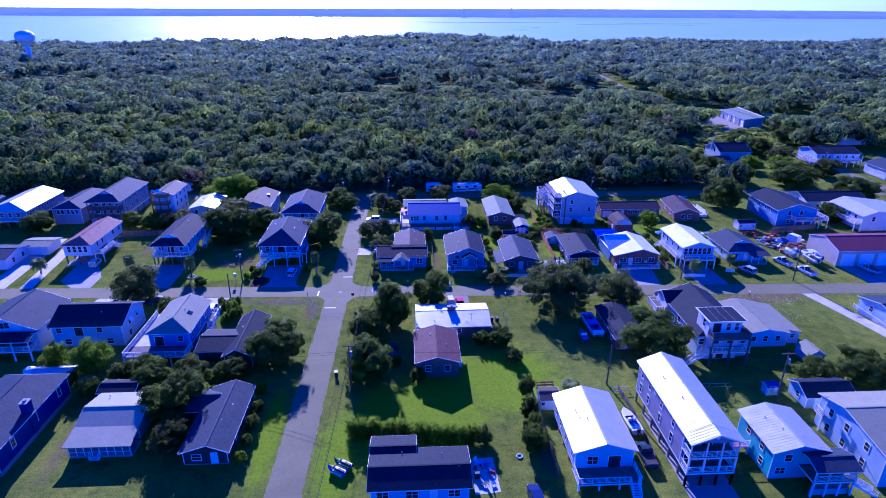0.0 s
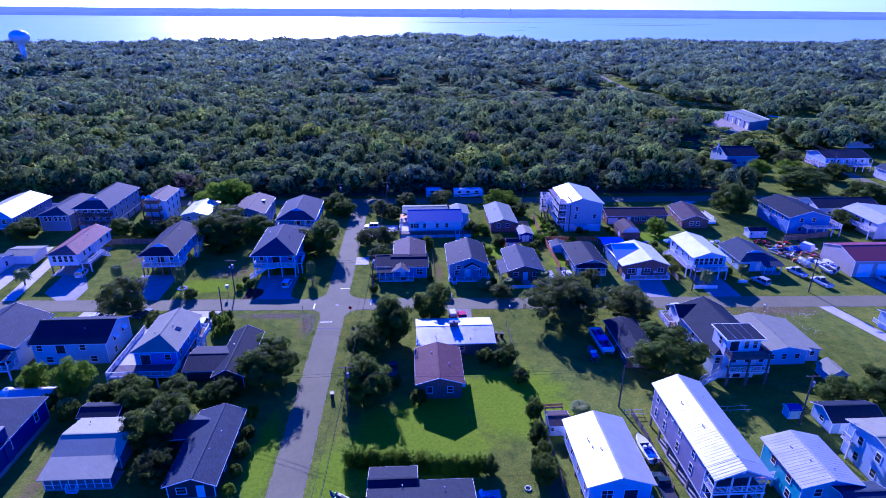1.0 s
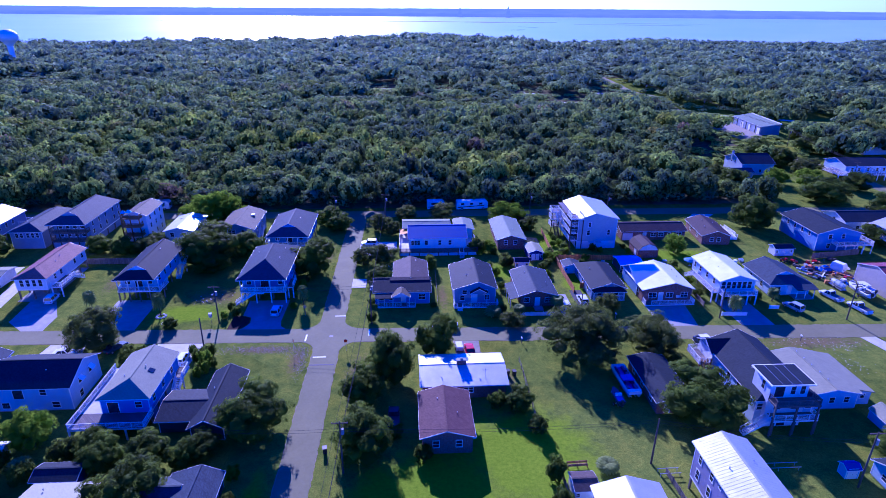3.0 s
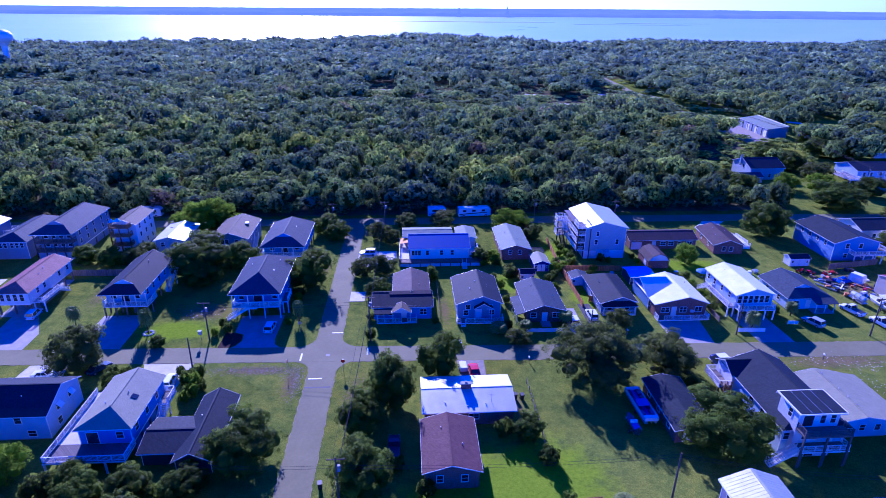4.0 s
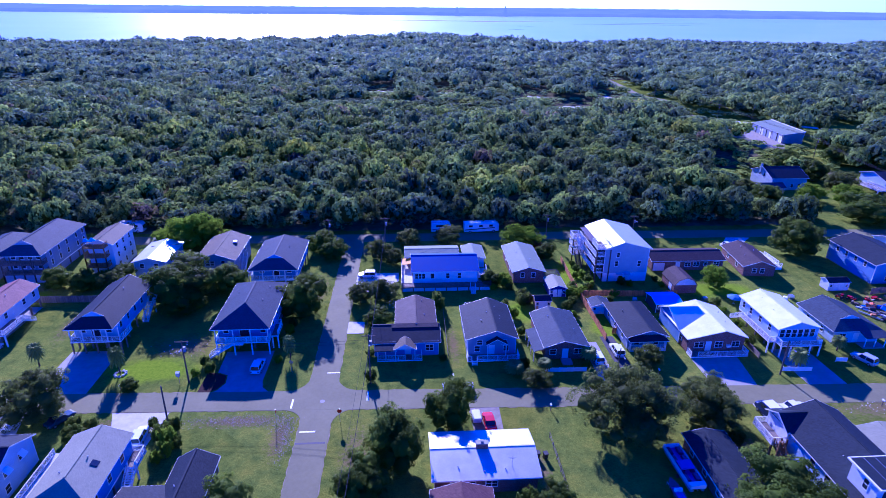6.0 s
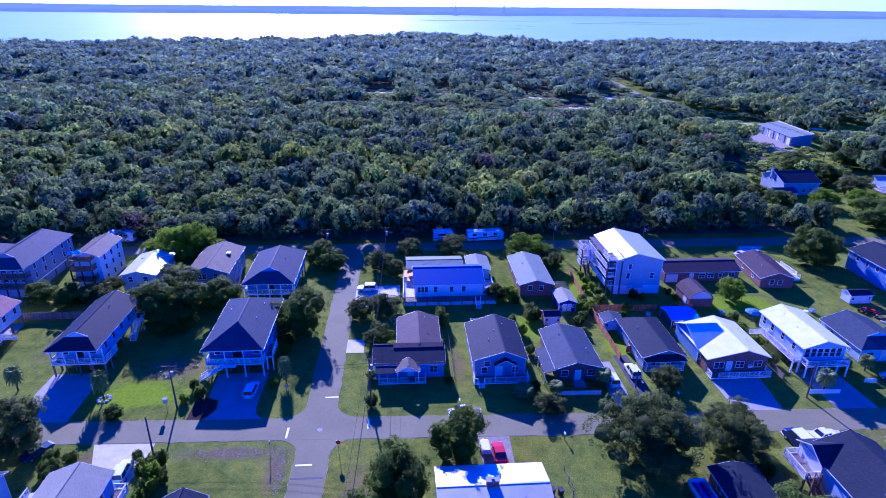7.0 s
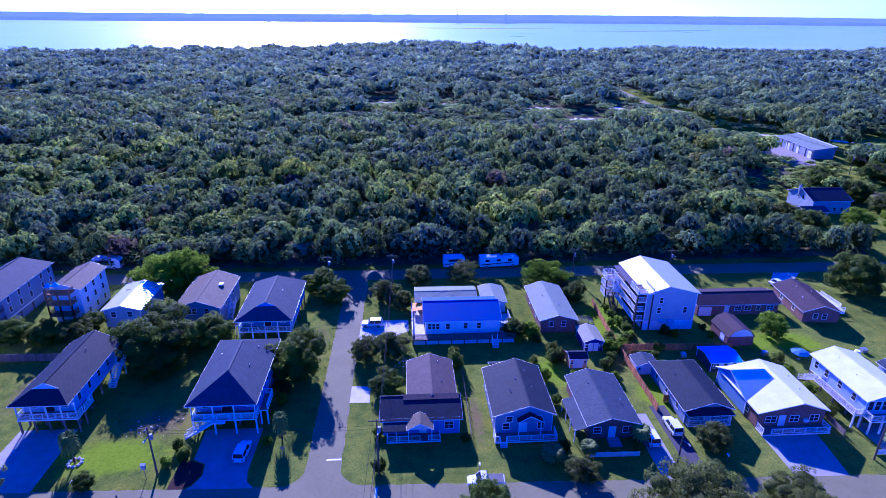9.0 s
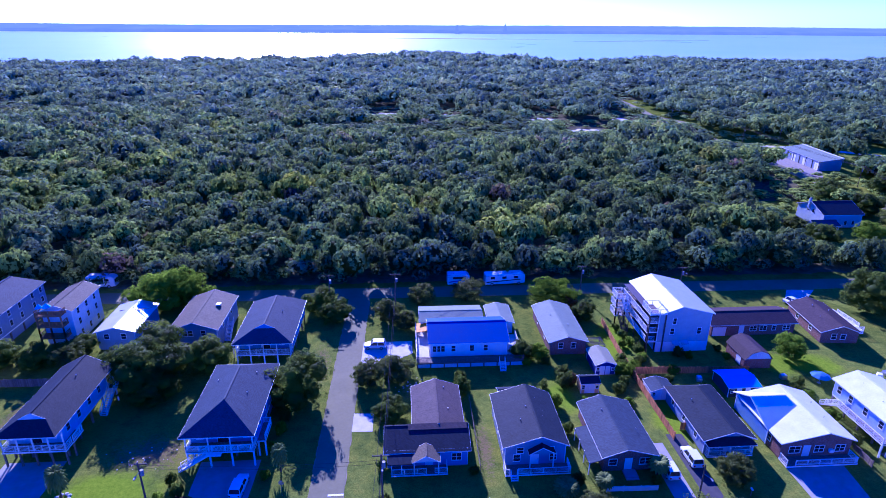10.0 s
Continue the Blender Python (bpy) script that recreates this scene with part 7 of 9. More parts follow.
shrub(51.6, 66.0, 2.4, 2.0, 2, "rust-red leaved garden shrub", leaves=2)
shrub(56.5, 34.0, 1.4, 1.2, 0, "rust-red leaved garden shrub", leaves=2)
palm(-54.6, 13.4, 5.2, 1.5, 0)
palm(-38.4, 10.0, 6.2, 1.45, 1)
palm(-8.0, 13.7, 5.4, 1.3, 0)
palm(88.9, 5.1, 4.8, 1.7, 1)
palm(101.3, 10.9, 3.5, 1.5, 0)
palm(34.5, 6.4, 2.6, 2.0, 1, "low bushy palm in front of a cottage")
palm(49.6, 9.6, 3.4, 1.7, 0)
palm(-77.0, 13.5, 4.6, 2.0, 1)
palm(40.5, 7.4, 2.4, 1.5, 0, "low bushy palm by a picket fence")
palm(45.1, -40.0, 1.7, 1.8, 1, "low spreading cycad on a lawn")


# ---- the woods ----
KEEP_OUT = ((146, 76, 262, 112), (170, 76, 262, 138), (188, 60, 199, 138), (188, 136, 198, 166), (190, 166, 196, 200), (192, 186, 223, 240), (191, 240, 197, 292), (197, 252, 232, 264), (197, 292, 202, 325), (199, 325, 210, 350), (193, 345, 203, 380), (195, 380, 206, 460), (140, 112, 172, 134), (236, 216, 300, 246))
LOW_SCRUB = ((141, 99, 15, 4.0), (150, 104, 13, 3.0), (160, 106, 12, 2.5), (181, 172, 16, 2.2), (172, 158, 16, 3.0), (196, 174, 16, 2.4), (184, 190, 10, 3.0), (206, 186, 8, 2.2), (146, 110, 12, 2.5), (188, 262, 12, 2.5), (196, 318, 14, 2.5), (194, 336, 12, 2.5), (186, 352, 10, 2.5), (192, 410, 12, 3.0), (160, 138, 9, 2.5))
CLEARINGS = ((111, 348, 17), (128, 305, 19), (167, 345, 13), (-2, 379, 14), (45, 371, 11))
# open ground with low scrub to the south of it: x, y, half width
GLADES = ((197, 271, 8), (208, 262, 8), (220, 249, 9), (262, 228, 10), (197.5, 369, 7), (202, 350, 7), (206, 333, 7), (211, 475, 8), (205, 443, 8), (201, 418, 8), (111, 350, 11), (121, 306, 10), (134, 309, 10), (167, 346, 8), (-2, 380, 11), (45, 372, 9), (150, 146, 7), (190, 146, 7))


def wood_crown(rng, clumps, per, size, flat, core):
    """One woodland crown, 1 wide and 1 high: a dome of leaf clumps round a core that woods() tones shade-dark. Returns
    vertices, triangles and normals.
    """
    i = np.arange(clumps)
    z = 1 - 1.35 * (i + 0.5) / clumps
    a = i * 2.39996 + rng.uniform(-0.35, 0.35, clumps)
    d = np.stack([np.sqrt(np.maximum(1 - z * z, 0)) * np.cos(a), np.sqrt(np.maximum(1 - z * z, 0)) * np.sin(a), z], 1)
    mid, half = np.array([0, 0, 1 - flat]), np.array([0.5, 0.5, flat])
    heads = mid + d * half * rng.uniform(0.6, 0.98, (clumps, 1))
    rad = rng.uniform(0.75, 1.25, clumps) * 1.25 / math.sqrt(clumps)
    n = clumps * per
    k = np.repeat(i, per)
    q = unit(unit(rng.normal(size=(n, 3))) + d[k] * 0.75)
    pos = heads[k] + q * rad[k, None] * half * rng.uniform(0.8, 1.1, (n, 1))
    nrm = unit(q * 0.8 + d[k] * 0.6 + rng.normal(size=(n, 3)) * 0.13)
    face = unit(nrm + rng.normal(size=(n, 3)) * 0.3)
    u = unit(np.cross(face, rng.normal(size=(n, 3))))
    w = np.cross(face, u)
    s = (size * rng.uniform(0.6, 1.3, n))[:, None]
    lv = np.stack([pos - u * s - w * s * 0.6, pos + u * s - w * s * 0.6, pos + w * s], 1).reshape(-1, 3)
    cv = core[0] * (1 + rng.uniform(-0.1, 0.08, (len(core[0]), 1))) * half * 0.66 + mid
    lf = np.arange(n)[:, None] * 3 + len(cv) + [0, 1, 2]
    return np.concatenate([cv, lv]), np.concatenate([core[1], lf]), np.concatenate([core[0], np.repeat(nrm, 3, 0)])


def woods(name, y0, y1, step, clumps, per, size, hgt, variants, seed, label, grow=0.45, core=ICO1):
    rng = np.random.default_rng(seed)
    kinds = [wood_crown(rng, clumps, per, size, rng.uniform(0.3, 0.44), core) for _ in range(variants)]
    vs, fs, ns, tags, k = [], [], [], [], 0
    y = y0
    while y < y1:
        st = step * (1 + grow * (y - y0) / (y1 - y0))
        half = (y + 140) * 0.86 + 20
        x = -half + 10
        while x < half + 25:
            px, py = x + rng.uniform(-0.45, 0.45) * st, y + rng.uniform(-0.45, 0.45) * st
            x += st
            if py > bank(px) - 6 or py < 82.5 + 1.5 * math.sin(px * 0.3):
                continue
            if any(a <= px <= c and b <= py <= d for a, b, c, d in KEEP_OUT) or any((px - a) ** 2 + ((py - b) * 1.6) ** 2 < 0.55 * c * c for a, b, c in CLEARINGS):
                continue
            v, f, nv = kinds[rng.integers(variants)]
            grove = noise.noise((px * 0.012, py * 0.012, 3.0))
            # how much distance haze goes into this tree's leaf colour
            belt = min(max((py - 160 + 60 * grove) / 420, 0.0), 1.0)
            h = hgt * (1 + 0.3 * grove) * rng.uniform(0.72, 1.25)
            if 200 < py < 600 and grove < -0.28:
                h *= 0.62
            if py < 98:
                h *= 0.86
            if py > 700:
                h *= 1 + 0.25 * math.exp(-((px - 130) / 260) ** 2)
            low = False
            for a, b, c in CLEARINGS:
                if abs(px - a * (0.8 + 0.2 * py / b)) < c * 0.9 and b - 55 < py < b + 36:
                    h, low = min(h, (1.3 if abs(py - b) < c else 2.2) + max(b - py, 0) * 0.1), True
            for a, b, c, d in LOW_SCRUB:
                if (px - a) ** 2 + (py - b) ** 2 < c * c:
                    h, low = min(h, d), True
            for a, b, c in GLADES:
                reach = math.hypot(a - 14, b + 90)
                ux, uy = (a - 14) / reach, (b + 90) / reach
                s = (a - px) * ux + (b - py) * uy
                if -20 < s < 75 and abs((a - px) * uy - (b - py) * ux) < c:
                    h, low = min(h, 0.9 + (52 * s / reach if s > 0 else -0.14 * s)), low or s < 30
            big = rng.uniform()
            w = st * (1.05 + 0.75 * big * big) * rng.uniform(0.8, 1.15)
            h *= 0.9 + 0.28 * big
            if low:
                w = min(w, 2.2 + 1.7 * h)
            a = rng.uniform(0, 6.283)
            turn = np.array([[math.cos(a), math.sin(a), 0], [-math.sin(a), math.cos(a), 0], [0, 0, 1]])
            # the crown keeps its shape: a tall tree stands higher, its dome as deep as it is broad
            deep = min(h, w * 1.5)
            vv = v @ turn
            vs.append(vv * (w, w, deep) + (px, py, h - deep))
            fs.append(f + k)
            ns.append(nv @ turn)
            k += len(v)
            hue = min(max(0.42 + 0.55 * noise.noise((px * 0.03, py * 0.03, 8.0)) + rng.normal(0, 0.2), 0.0), 0.96)
            if rng.uniform() < 0.012:
                hue = 1.0
            tone = rng.uniform(0, 1)
            if low:
                hue, tone = 0.55 + 0.3 * rng.uniform(), 0.6 + 0.5 * tone
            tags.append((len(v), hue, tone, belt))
        y += st
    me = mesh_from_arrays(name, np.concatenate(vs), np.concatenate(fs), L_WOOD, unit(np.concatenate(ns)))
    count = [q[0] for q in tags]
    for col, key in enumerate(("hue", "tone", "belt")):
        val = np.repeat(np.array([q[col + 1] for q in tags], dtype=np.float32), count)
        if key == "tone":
            # shade inside each crown is painted on: its core gets a near-black tone
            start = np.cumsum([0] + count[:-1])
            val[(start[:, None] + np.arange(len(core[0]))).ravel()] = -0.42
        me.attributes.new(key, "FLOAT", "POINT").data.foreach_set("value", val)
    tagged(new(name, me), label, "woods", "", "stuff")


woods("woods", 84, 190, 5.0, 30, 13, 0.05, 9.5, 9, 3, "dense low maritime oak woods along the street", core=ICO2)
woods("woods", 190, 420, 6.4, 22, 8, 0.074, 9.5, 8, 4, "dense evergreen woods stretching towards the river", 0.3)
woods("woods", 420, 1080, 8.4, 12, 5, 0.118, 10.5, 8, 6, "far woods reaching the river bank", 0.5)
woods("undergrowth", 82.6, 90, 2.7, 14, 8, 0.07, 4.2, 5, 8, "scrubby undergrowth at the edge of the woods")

# ---- vehicles ----
PAINT_WHITE = plain("white_car_paint", (0.75, 0.76, 0.78), 0.25, spread=0.04)
PAINT_RED = plain("red_car_paint", (0.5, 0.012, 0.015), 0.25, spread=0.04)
PAINT_DARK = plain("dark_car_paint", (0.02, 0.05, 0.06), 0.25, spread=0.04)
PAINT_NAVY = plain("navy_car_paint", (0.012, 0.025, 0.09), 0.25, spread=0.04)
PAINT_BLUE = plain("blue_car_paint", (0.03, 0.1, 0.4), 0.25, spread=0.04)
PAINT_SILVER = plain("silver_car_paint", (0.5, 0.52, 0.56), 0.25, 0.3, spread=0.04)
LAMP_RED = plain("red_lamp_glass", (0.4, 0.01, 0.01), 0.2)
LAMP_CLEAR = plain("clear_lamp_glass", (0.7, 0.72, 0.75), 0.15)


def rounded(x, w, z0, z1, c=0.12):
    """A cross-section ring with cut corners at length x."""
    return [(x, -w + c, z0), (x, w - c, z0), (x, w, z0 + c), (x, w, z1 - c), (x, w - c, z1), (x, -w + c, z1), (x, -w, z1 - c), (x, -w, z0 + c)]


def wheel(root, x, y, r=0.34):
    s = 1 if y > 0 else -1
    ob = part("wheel", Geo().tube((x, y - s * 0.2, r), (x, y, r), r, r, 14), RUBBER, root)
    part("rim", Geo().tube((x, y - s * 0.05, r), (x, y + s * 0.012, r), r * 0.62, r * 0.55, 10), STEEL, ob)


def car(x, y, turn, kind, paint, label):
    """A parked car, its nose to +x before it is turned."""
    truck = kind == "pickup"
    L, W = (5.5, 0.98) if truck else (4.6, 0.92)
    top, belt = {"suv": (1.72, 1.02), "sedan": (1.45, 0.92), "pickup": (1.8, 1.08)}[kind]
    ob = thing("pickup_truck" if truck else "car", x, y, label, "pickup truck" if truck else "car", "parked vehicles", turn=turn, z=0.03)
    h = L / 2
    g = Geo().loft([rounded(-h, W * 0.86, 0.38, belt - 0.12), rounded(-h + 0.18, W, 0.28, belt), rounded(-h * 0.3, W, 0.25, belt), rounded(h * 0.42, W, 0.25, belt - 0.02), rounded(h - 0.35, W * 0.95, 0.28, belt - 0.14), rounded(h, W * 0.8, 0.36, belt - 0.3)])
    part("body", g, paint, ob)
    a, b = {"suv": (-h + 0.15, h * 0.42), "sedan": (-h * 0.62, h * 0.42), "pickup": (-h * 0.08, h * 0.52)}[kind]
    fr, bk = 0.62, 0.18 if kind != "sedan" else 0.5
    w2 = W * 0.8
    base = [(a, -W + 0.06, belt - 0.06), (b, -W + 0.06, belt - 0.06), (b, W - 0.06, belt - 0.06), (a, W - 0.06, belt - 0.06)]
    roof = [(a + bk, -w2, top - 0.06), (b - fr, -w2, top - 0.06), (b - fr, w2, top - 0.06), (a + bk, w2, top - 0.06)]
    part("glasshouse", Geo().loft([base, roof]), GLASS, ob, "dark glass")
    part("roof_panel", Geo().slab([[(p[0], p[1] * 1.02, top) for p in roof]], 0.09), paint, ob)
    for p, q in zip(base, roof):
        part("pillar", Geo().beam((p[0], p[1], p[2]), (q[0], q[1] * 1.01, q[2]), 0.1, 0.1), paint, ob)
    for k in (-1, 1):
        m = (a + b) / 2
        part("pillar", Geo().beam((m, k * (W - 0.05), belt - 0.05), (m, k * w2 * 1.015, top - 0.05), 0.1, 0.06), paint, ob)
        part("headlight", Geo().box(h - 0.2, k * W * 0.62 - 0.17, belt - 0.45, h + 0.01, k * W * 0.62 + 0.17, belt - 0.3), LAMP_CLEAR, ob)
        part("tail_light", Geo().box(-h - 0.01, k * W * 0.72 - 0.12, belt - 0.4, -h + 0.12, k * W * 0.72 + 0.12, belt - 0.14), LAMP_RED, ob)
        for wx in (-h + 0.9, h - 0.9):
            wheel(ob, wx, k * (W + 0.015))
    if truck:
        part("bed", Geo().box(-h + 0.2, -W + 0.14, belt - 0.02, -h * 0.1, W - 0.14, belt + 0.012), BLACK, ob, "dark open bed")
    return ob


car(-13.4, 10.5, 86, "suv", PAINT_WHITE, "white estate car parked on a concrete drive")
car(4.9, 49.3, 178, "suv", PAINT_WHITE, "white sport utility car on a pale drive")
car(23.6, 2.1, 178, "pickup", PAINT_WHITE, "white pickup truck parked on the street")
car(27.9, -7.4, 92, "sedan", PAINT_RED, "bright red car on a gravel drive")
car(51.5, 10.1, 91, "suv", PAINT_WHITE, "white sport utility car beside a cottage")
car(56.3, 12.4, 91, "suv", PAINT_WHITE, "white sport utility car on a narrow drive")
car(103.9, 6.9, 112, "suv", PAINT_SILVER, "silver car on a lawn")
car(116.3, 11.6, 105, "pickup", PAINT_WHITE, "white pickup truck on the grass")
car(118.8, 5.6, 100, "pickup", PAINT_WHITE, "white pickup truck at the lawn's edge")
car(136.0, 5.9, 108, "pickup", PAINT_SILVER, "silver pickup truck before a workshop")
car(-66.0, 18.6, 95, "suv", PAINT_WHITE, "white car under a raised house")
car(-27.6, -8.0, 92, "suv", PAINT_WHITE, "white car beside a deck")
car(-42.2, -3.1, 60, "sedan", PAINT_DARK, "dark green car beside a big tree")
car(-51.0, -4.6, 0, "sedan", PAINT_WHITE, "white car parked under a tree")
car(80.8, -6.5, 10, "sedan", PAINT_WHITE, "white car on a pale drive")
car(13.2, -27.2, 90, "pickup", PAINT_DARK, "dark pickup truck in the shade of oaks")
car(107.3, 64.8, 12, "sedan", PAINT_WHITE, "white car by the wood street")
car(84.3, -55.5, 100, "suv", PAINT_WHITE, "white car between two houses")
car(85.0, -61.0, 100, "suv", PAINT_SILVER, "silver car between two houses")


def boat(x, y, turn, L, label, cabin=False, trim_m=None):
    """A motor boat on a trailer, its bow to +x before it is turned."""
    ob = thing("motor_boat", x, y, label, "boat", "boats on trailers", turn=turn)
    W, z = L * 0.19, 0.65
    rings = []
    for s, w, up in ((-0.5, 0.9, 0.0), (-0.2, 1.0, 0.0), (0.1, 0.97, 0.02), (0.3, 0.75, 0.1), (0.43, 0.4, 0.2), (0.5, 0.06, 0.3)):
        X, hw = s * L, W * w
        rings.append([(X, 0, z + up * 1.4), (X, hw * 0.75, z + 0.3 + up), (X, hw, z + 0.95 + up * 0.6), (X, hw * 0.82, z + 1.0 + up * 0.6), (X, -hw * 0.82, z + 1.0 + up * 0.6), (X, -hw, z + 0.95 + up * 0.6), (X, -hw * 0.75, z + 0.3 + up)])
    part("hull", Geo().loft(rings), trim_m or PAINT_WHITE, ob)
    part("cockpit", Geo().box(-L * 0.44, -W * 0.66, z + 0.98, L * 0.12, W * 0.66, z + 1.02), BLACK if cabin else PAINT_BLUE, ob, "dark cockpit floor")
    part("windscreen", Geo().add([(L * 0.12, -W * 0.6, z + 1.0), (L * 0.12, W * 0.6, z + 1.0), (L * 0.03, W * 0.5, z + 1.5), (L * 0.03, -W * 0.5, z + 1.5), (L * 0.1, -W * 0.6, z + 1.0), (L * 0.1, W * 0.6, z + 1.0), (L * 0.01, W * 0.5, z + 1.5), (L * 0.01, -W * 0.5, z + 1.5)], [(0, 1, 2, 3), (7, 6, 5, 4), (0, 4, 5, 1), (1, 5, 6, 2), (2, 6, 7, 3), (3, 7, 4, 0)]), GLASS, ob)
    for k in (-0.3, 0.3):
        part("boat_seat", Geo().box(-L * 0.12, k * W * 1.3 - 0.25, z + 1.02, -L * 0.04, k * W * 1.3 + 0.25, z + 1.5), WHITE, ob)
    part("outboard_motor", Geo().box(-L * 0.57, -0.2, z + 0.7, -L * 0.5, 0.2, z + 1.45).box(-L * 0.55, -0.07, z - 0.1, -L * 0.52, 0.07, z + 0.7), BLACK, ob)
    if cabin:
        part("hard_top", Geo().box(-L * 0.2, -W * 0.7, z + 2.5, L * 0.08, W * 0.7, z + 2.6), PAINT_WHITE, ob)
        for sx in (-0.18, 0.06):
            for sy in (-1, 1):
                part("top_post", Geo().beam((L * sx, sy * W * 0.6, z + 1.0), (L * sx, sy * W * 0.6, z + 2.5), 0.06), STEEL, ob)
    t = Geo().beam((-L * 0.45, -W * 0.5, 0.5), (L * 0.42, -0.1, 0.5), 0.1).beam((-L * 0.45, W * 0.5, 0.5), (L * 0.42, 0.1, 0.5), 0.1).beam((L * 0.42, 0, 0.5), (L * 0.62, 0, 0.45), 0.1).beam((-L * 0.2, -W, 0.42), (-L * 0.2, W, 0.42), 0.1).beam((-L * 0.3, 0, 0.5), (-L * 0.3, 0, 0.7), 0.2).beam((L * 0.2, 0, 0.5), (L * 0.2, 0, 0.75), 0.2).beam((L * 0.6, 0, 0), (L * 0.6, 0, 0.45), 0.07)
    part("trailer_frame", t, STEEL, ob)
    for k in (-1, 1):
        wheel(ob, -L * 0.2, k * (W + 0.12), 0.3)


boat(52.3, -50.5, 95, 5.6, "white motor boat on a trailer beside a house")


def pontoon_boat(x, y, turn, L, label):
    """A flat-decked boat on two floats: rails round it, seats in a row, a white stern."""
    ob = thing("pontoon_boat", x, y, label, "boat", "boats on trailers", turn=turn)
    for k in (-0.85, 0.85):
        n = [(-L * 0.5, 0.1), (-L * 0.47, 0.32), (L * 0.36, 0.32), (L * 0.46, 0.2), (L * 0.5, 0.04)]
        part("float", Geo().loft([[(q, k + r * math.cos(a * math.pi / 5), 0.9 + r * math.sin(a * math.pi / 5)) for a in range(10)] for q, r in n]), PAINT_SILVER, ob)
        part("side_rail", Geo().box(-L * 0.46, k * 1.42 - 0.03, 1.3, L * 0.44, k * 1.42 + 0.03, 1.95), PAINT_WHITE, ob)
        for q in range(4):
            part("seat", Geo().loft([rounded(-L * 0.36 + q * L * 0.2, 0.34, 1.3, 1.75, 0.08), rounded(-L * 0.36 + q * L * 0.2 + L * 0.15, 0.34, 1.3, 1.7, 0.08)]), PAINT_NAVY, ob, "dark blue padded seat").matrix_basis = pose(0, k * 0.9, 0)
        part("wheel", Geo().tube((-L * 0.1, k * 1.25, 0.3), (-L * 0.1, k * 1.48, 0.3), 0.3, 0.3, 14), RUBBER, ob)
    part("boat_deck", Geo().box(-L * 0.48, -1.25, 1.2, L * 0.46, 1.25, 1.3), PAINT_BLUE, ob)
    part("stern_bench", Geo().box(-L * 0.5, -1.15, 1.3, -L * 0.42, 1.15, 2.0), PAINT_WHITE, ob)
    part("bow_rail", Geo().box(L * 0.42, -1.2, 1.3, L * 0.44, 1.2, 1.95), PAINT_WHITE, ob)
    part("folded_canopy", Geo().loft([rounded(-L * 0.16, 1.1, 1.95, 2.2, 0.1), rounded(L * 0.02, 1.1, 2.0, 2.3, 0.1)]), PAINT_BLUE, ob, "folded blue canvas canopy")
    part("trailer_frame", Geo().box(-L * 0.45, -0.4, 0.4, L * 0.45, -0.3, 0.6).box(-L * 0.45, 0.3, 0.4, L * 0.45, 0.4, 0.6).beam((L * 0.45, 0, 0.5), (L * 0.62, 0, 0.4), 0.12), STEEL, ob)


pontoon_boat(55.0, -19.6, 92, 9.0, "blue and white pontoon boat on a trailer under oaks")
boat(51.9, -24.3, 92, 4.2, "small dark boat on a trailer under oaks", trim_m=PAINT_DARK)
boat(124.4, 13.2, 92, 7.0, "long white boat on a trailer on a lawn", True)
boat(126.6, 14.0, 95, 5.2, "white boat on a trailer among clutter")


YELLOW = plain("yellow_plastic", (0.75, 0.55, 0.05), 0.35)


def jet_ski(x, y, turn, paint, cover, label):
    ob = thing("jet_ski", x, y, label, "jet ski", "jet skis on the lawn", turn=turn)
    rings = [[(X, -w, z), (X, w, z), (X, w * 1.1, z + 0.3), (X, w * 0.6, z + 0.5), (X, -w * 0.6, z + 0.5), (X, -w * 1.1, z + 0.3)] for X, w, z in ((-1.5, 0.5, 0.45), (-0.6, 0.55, 0.4), (0.6, 0.5, 0.42), (1.3, 0.28, 0.58), (1.6, 0.05, 0.75))]
    part("hull", Geo().loft(rings), paint, ob)
    part("seat", Geo().loft([rounded(-1.3, 0.2, 0.88, 1.1, 0.06), rounded(-0.4, 0.22, 0.88, 1.22, 0.06), rounded(0.2, 0.18, 0.88, 1.12, 0.06)]), BLACK, ob)
    part("nose", Geo().loft([[(X, -w, z), (X, 0, z + 0.16), (X, w, z)] for X, w, z in ((0.55, 0.34, 0.93), (1.0, 0.26, 0.97), (1.5, 0.06, 1.05))]), cover, ob, "bright nose cover")
    part("side_stripe", Geo().box(-1.3, -0.64, 0.62, 0.5, -0.56, 0.74).box(-1.3, 0.56, 0.62, 0.5, 0.64, 0.74), PAINT_WHITE, ob)
    for k in (-1, 1):
        part("footwell", Geo().box(-1.35, k * 0.4 - 0.11, 0.86, 0.4, k * 0.4 + 0.11, 0.93), cover, ob, "bright footwell edge")
    part("handlebar", Geo().beam((0.35, -0.38, 1.4), (0.35, 0.38, 1.4), 0.05).beam((0.6, 0, 0.85), (0.35, 0, 1.4), 0.14), BLACK, ob)
    part("bunk", Geo().box(-1.3, -0.4, 0.0, 1.0, -0.3, 0.42).box(-1.3, 0.3, 0.0, 1.0, 0.4, 0.42).box(-0.6, -0.4, 0, -0.5, 0.4, 0.2), STEEL, ob)


LIME = plain("lime_plastic", (0.4, 0.6, 0.05), 0.35)
jet_ski(6.5, -57.3, 148, PAINT_NAVY, LIME, "navy jet ski with a lime nose on a stand")
jet_ski(5.7, -58.6, 148, PAINT_BLUE, YELLOW, "blue and white jet ski with a yellow nose")


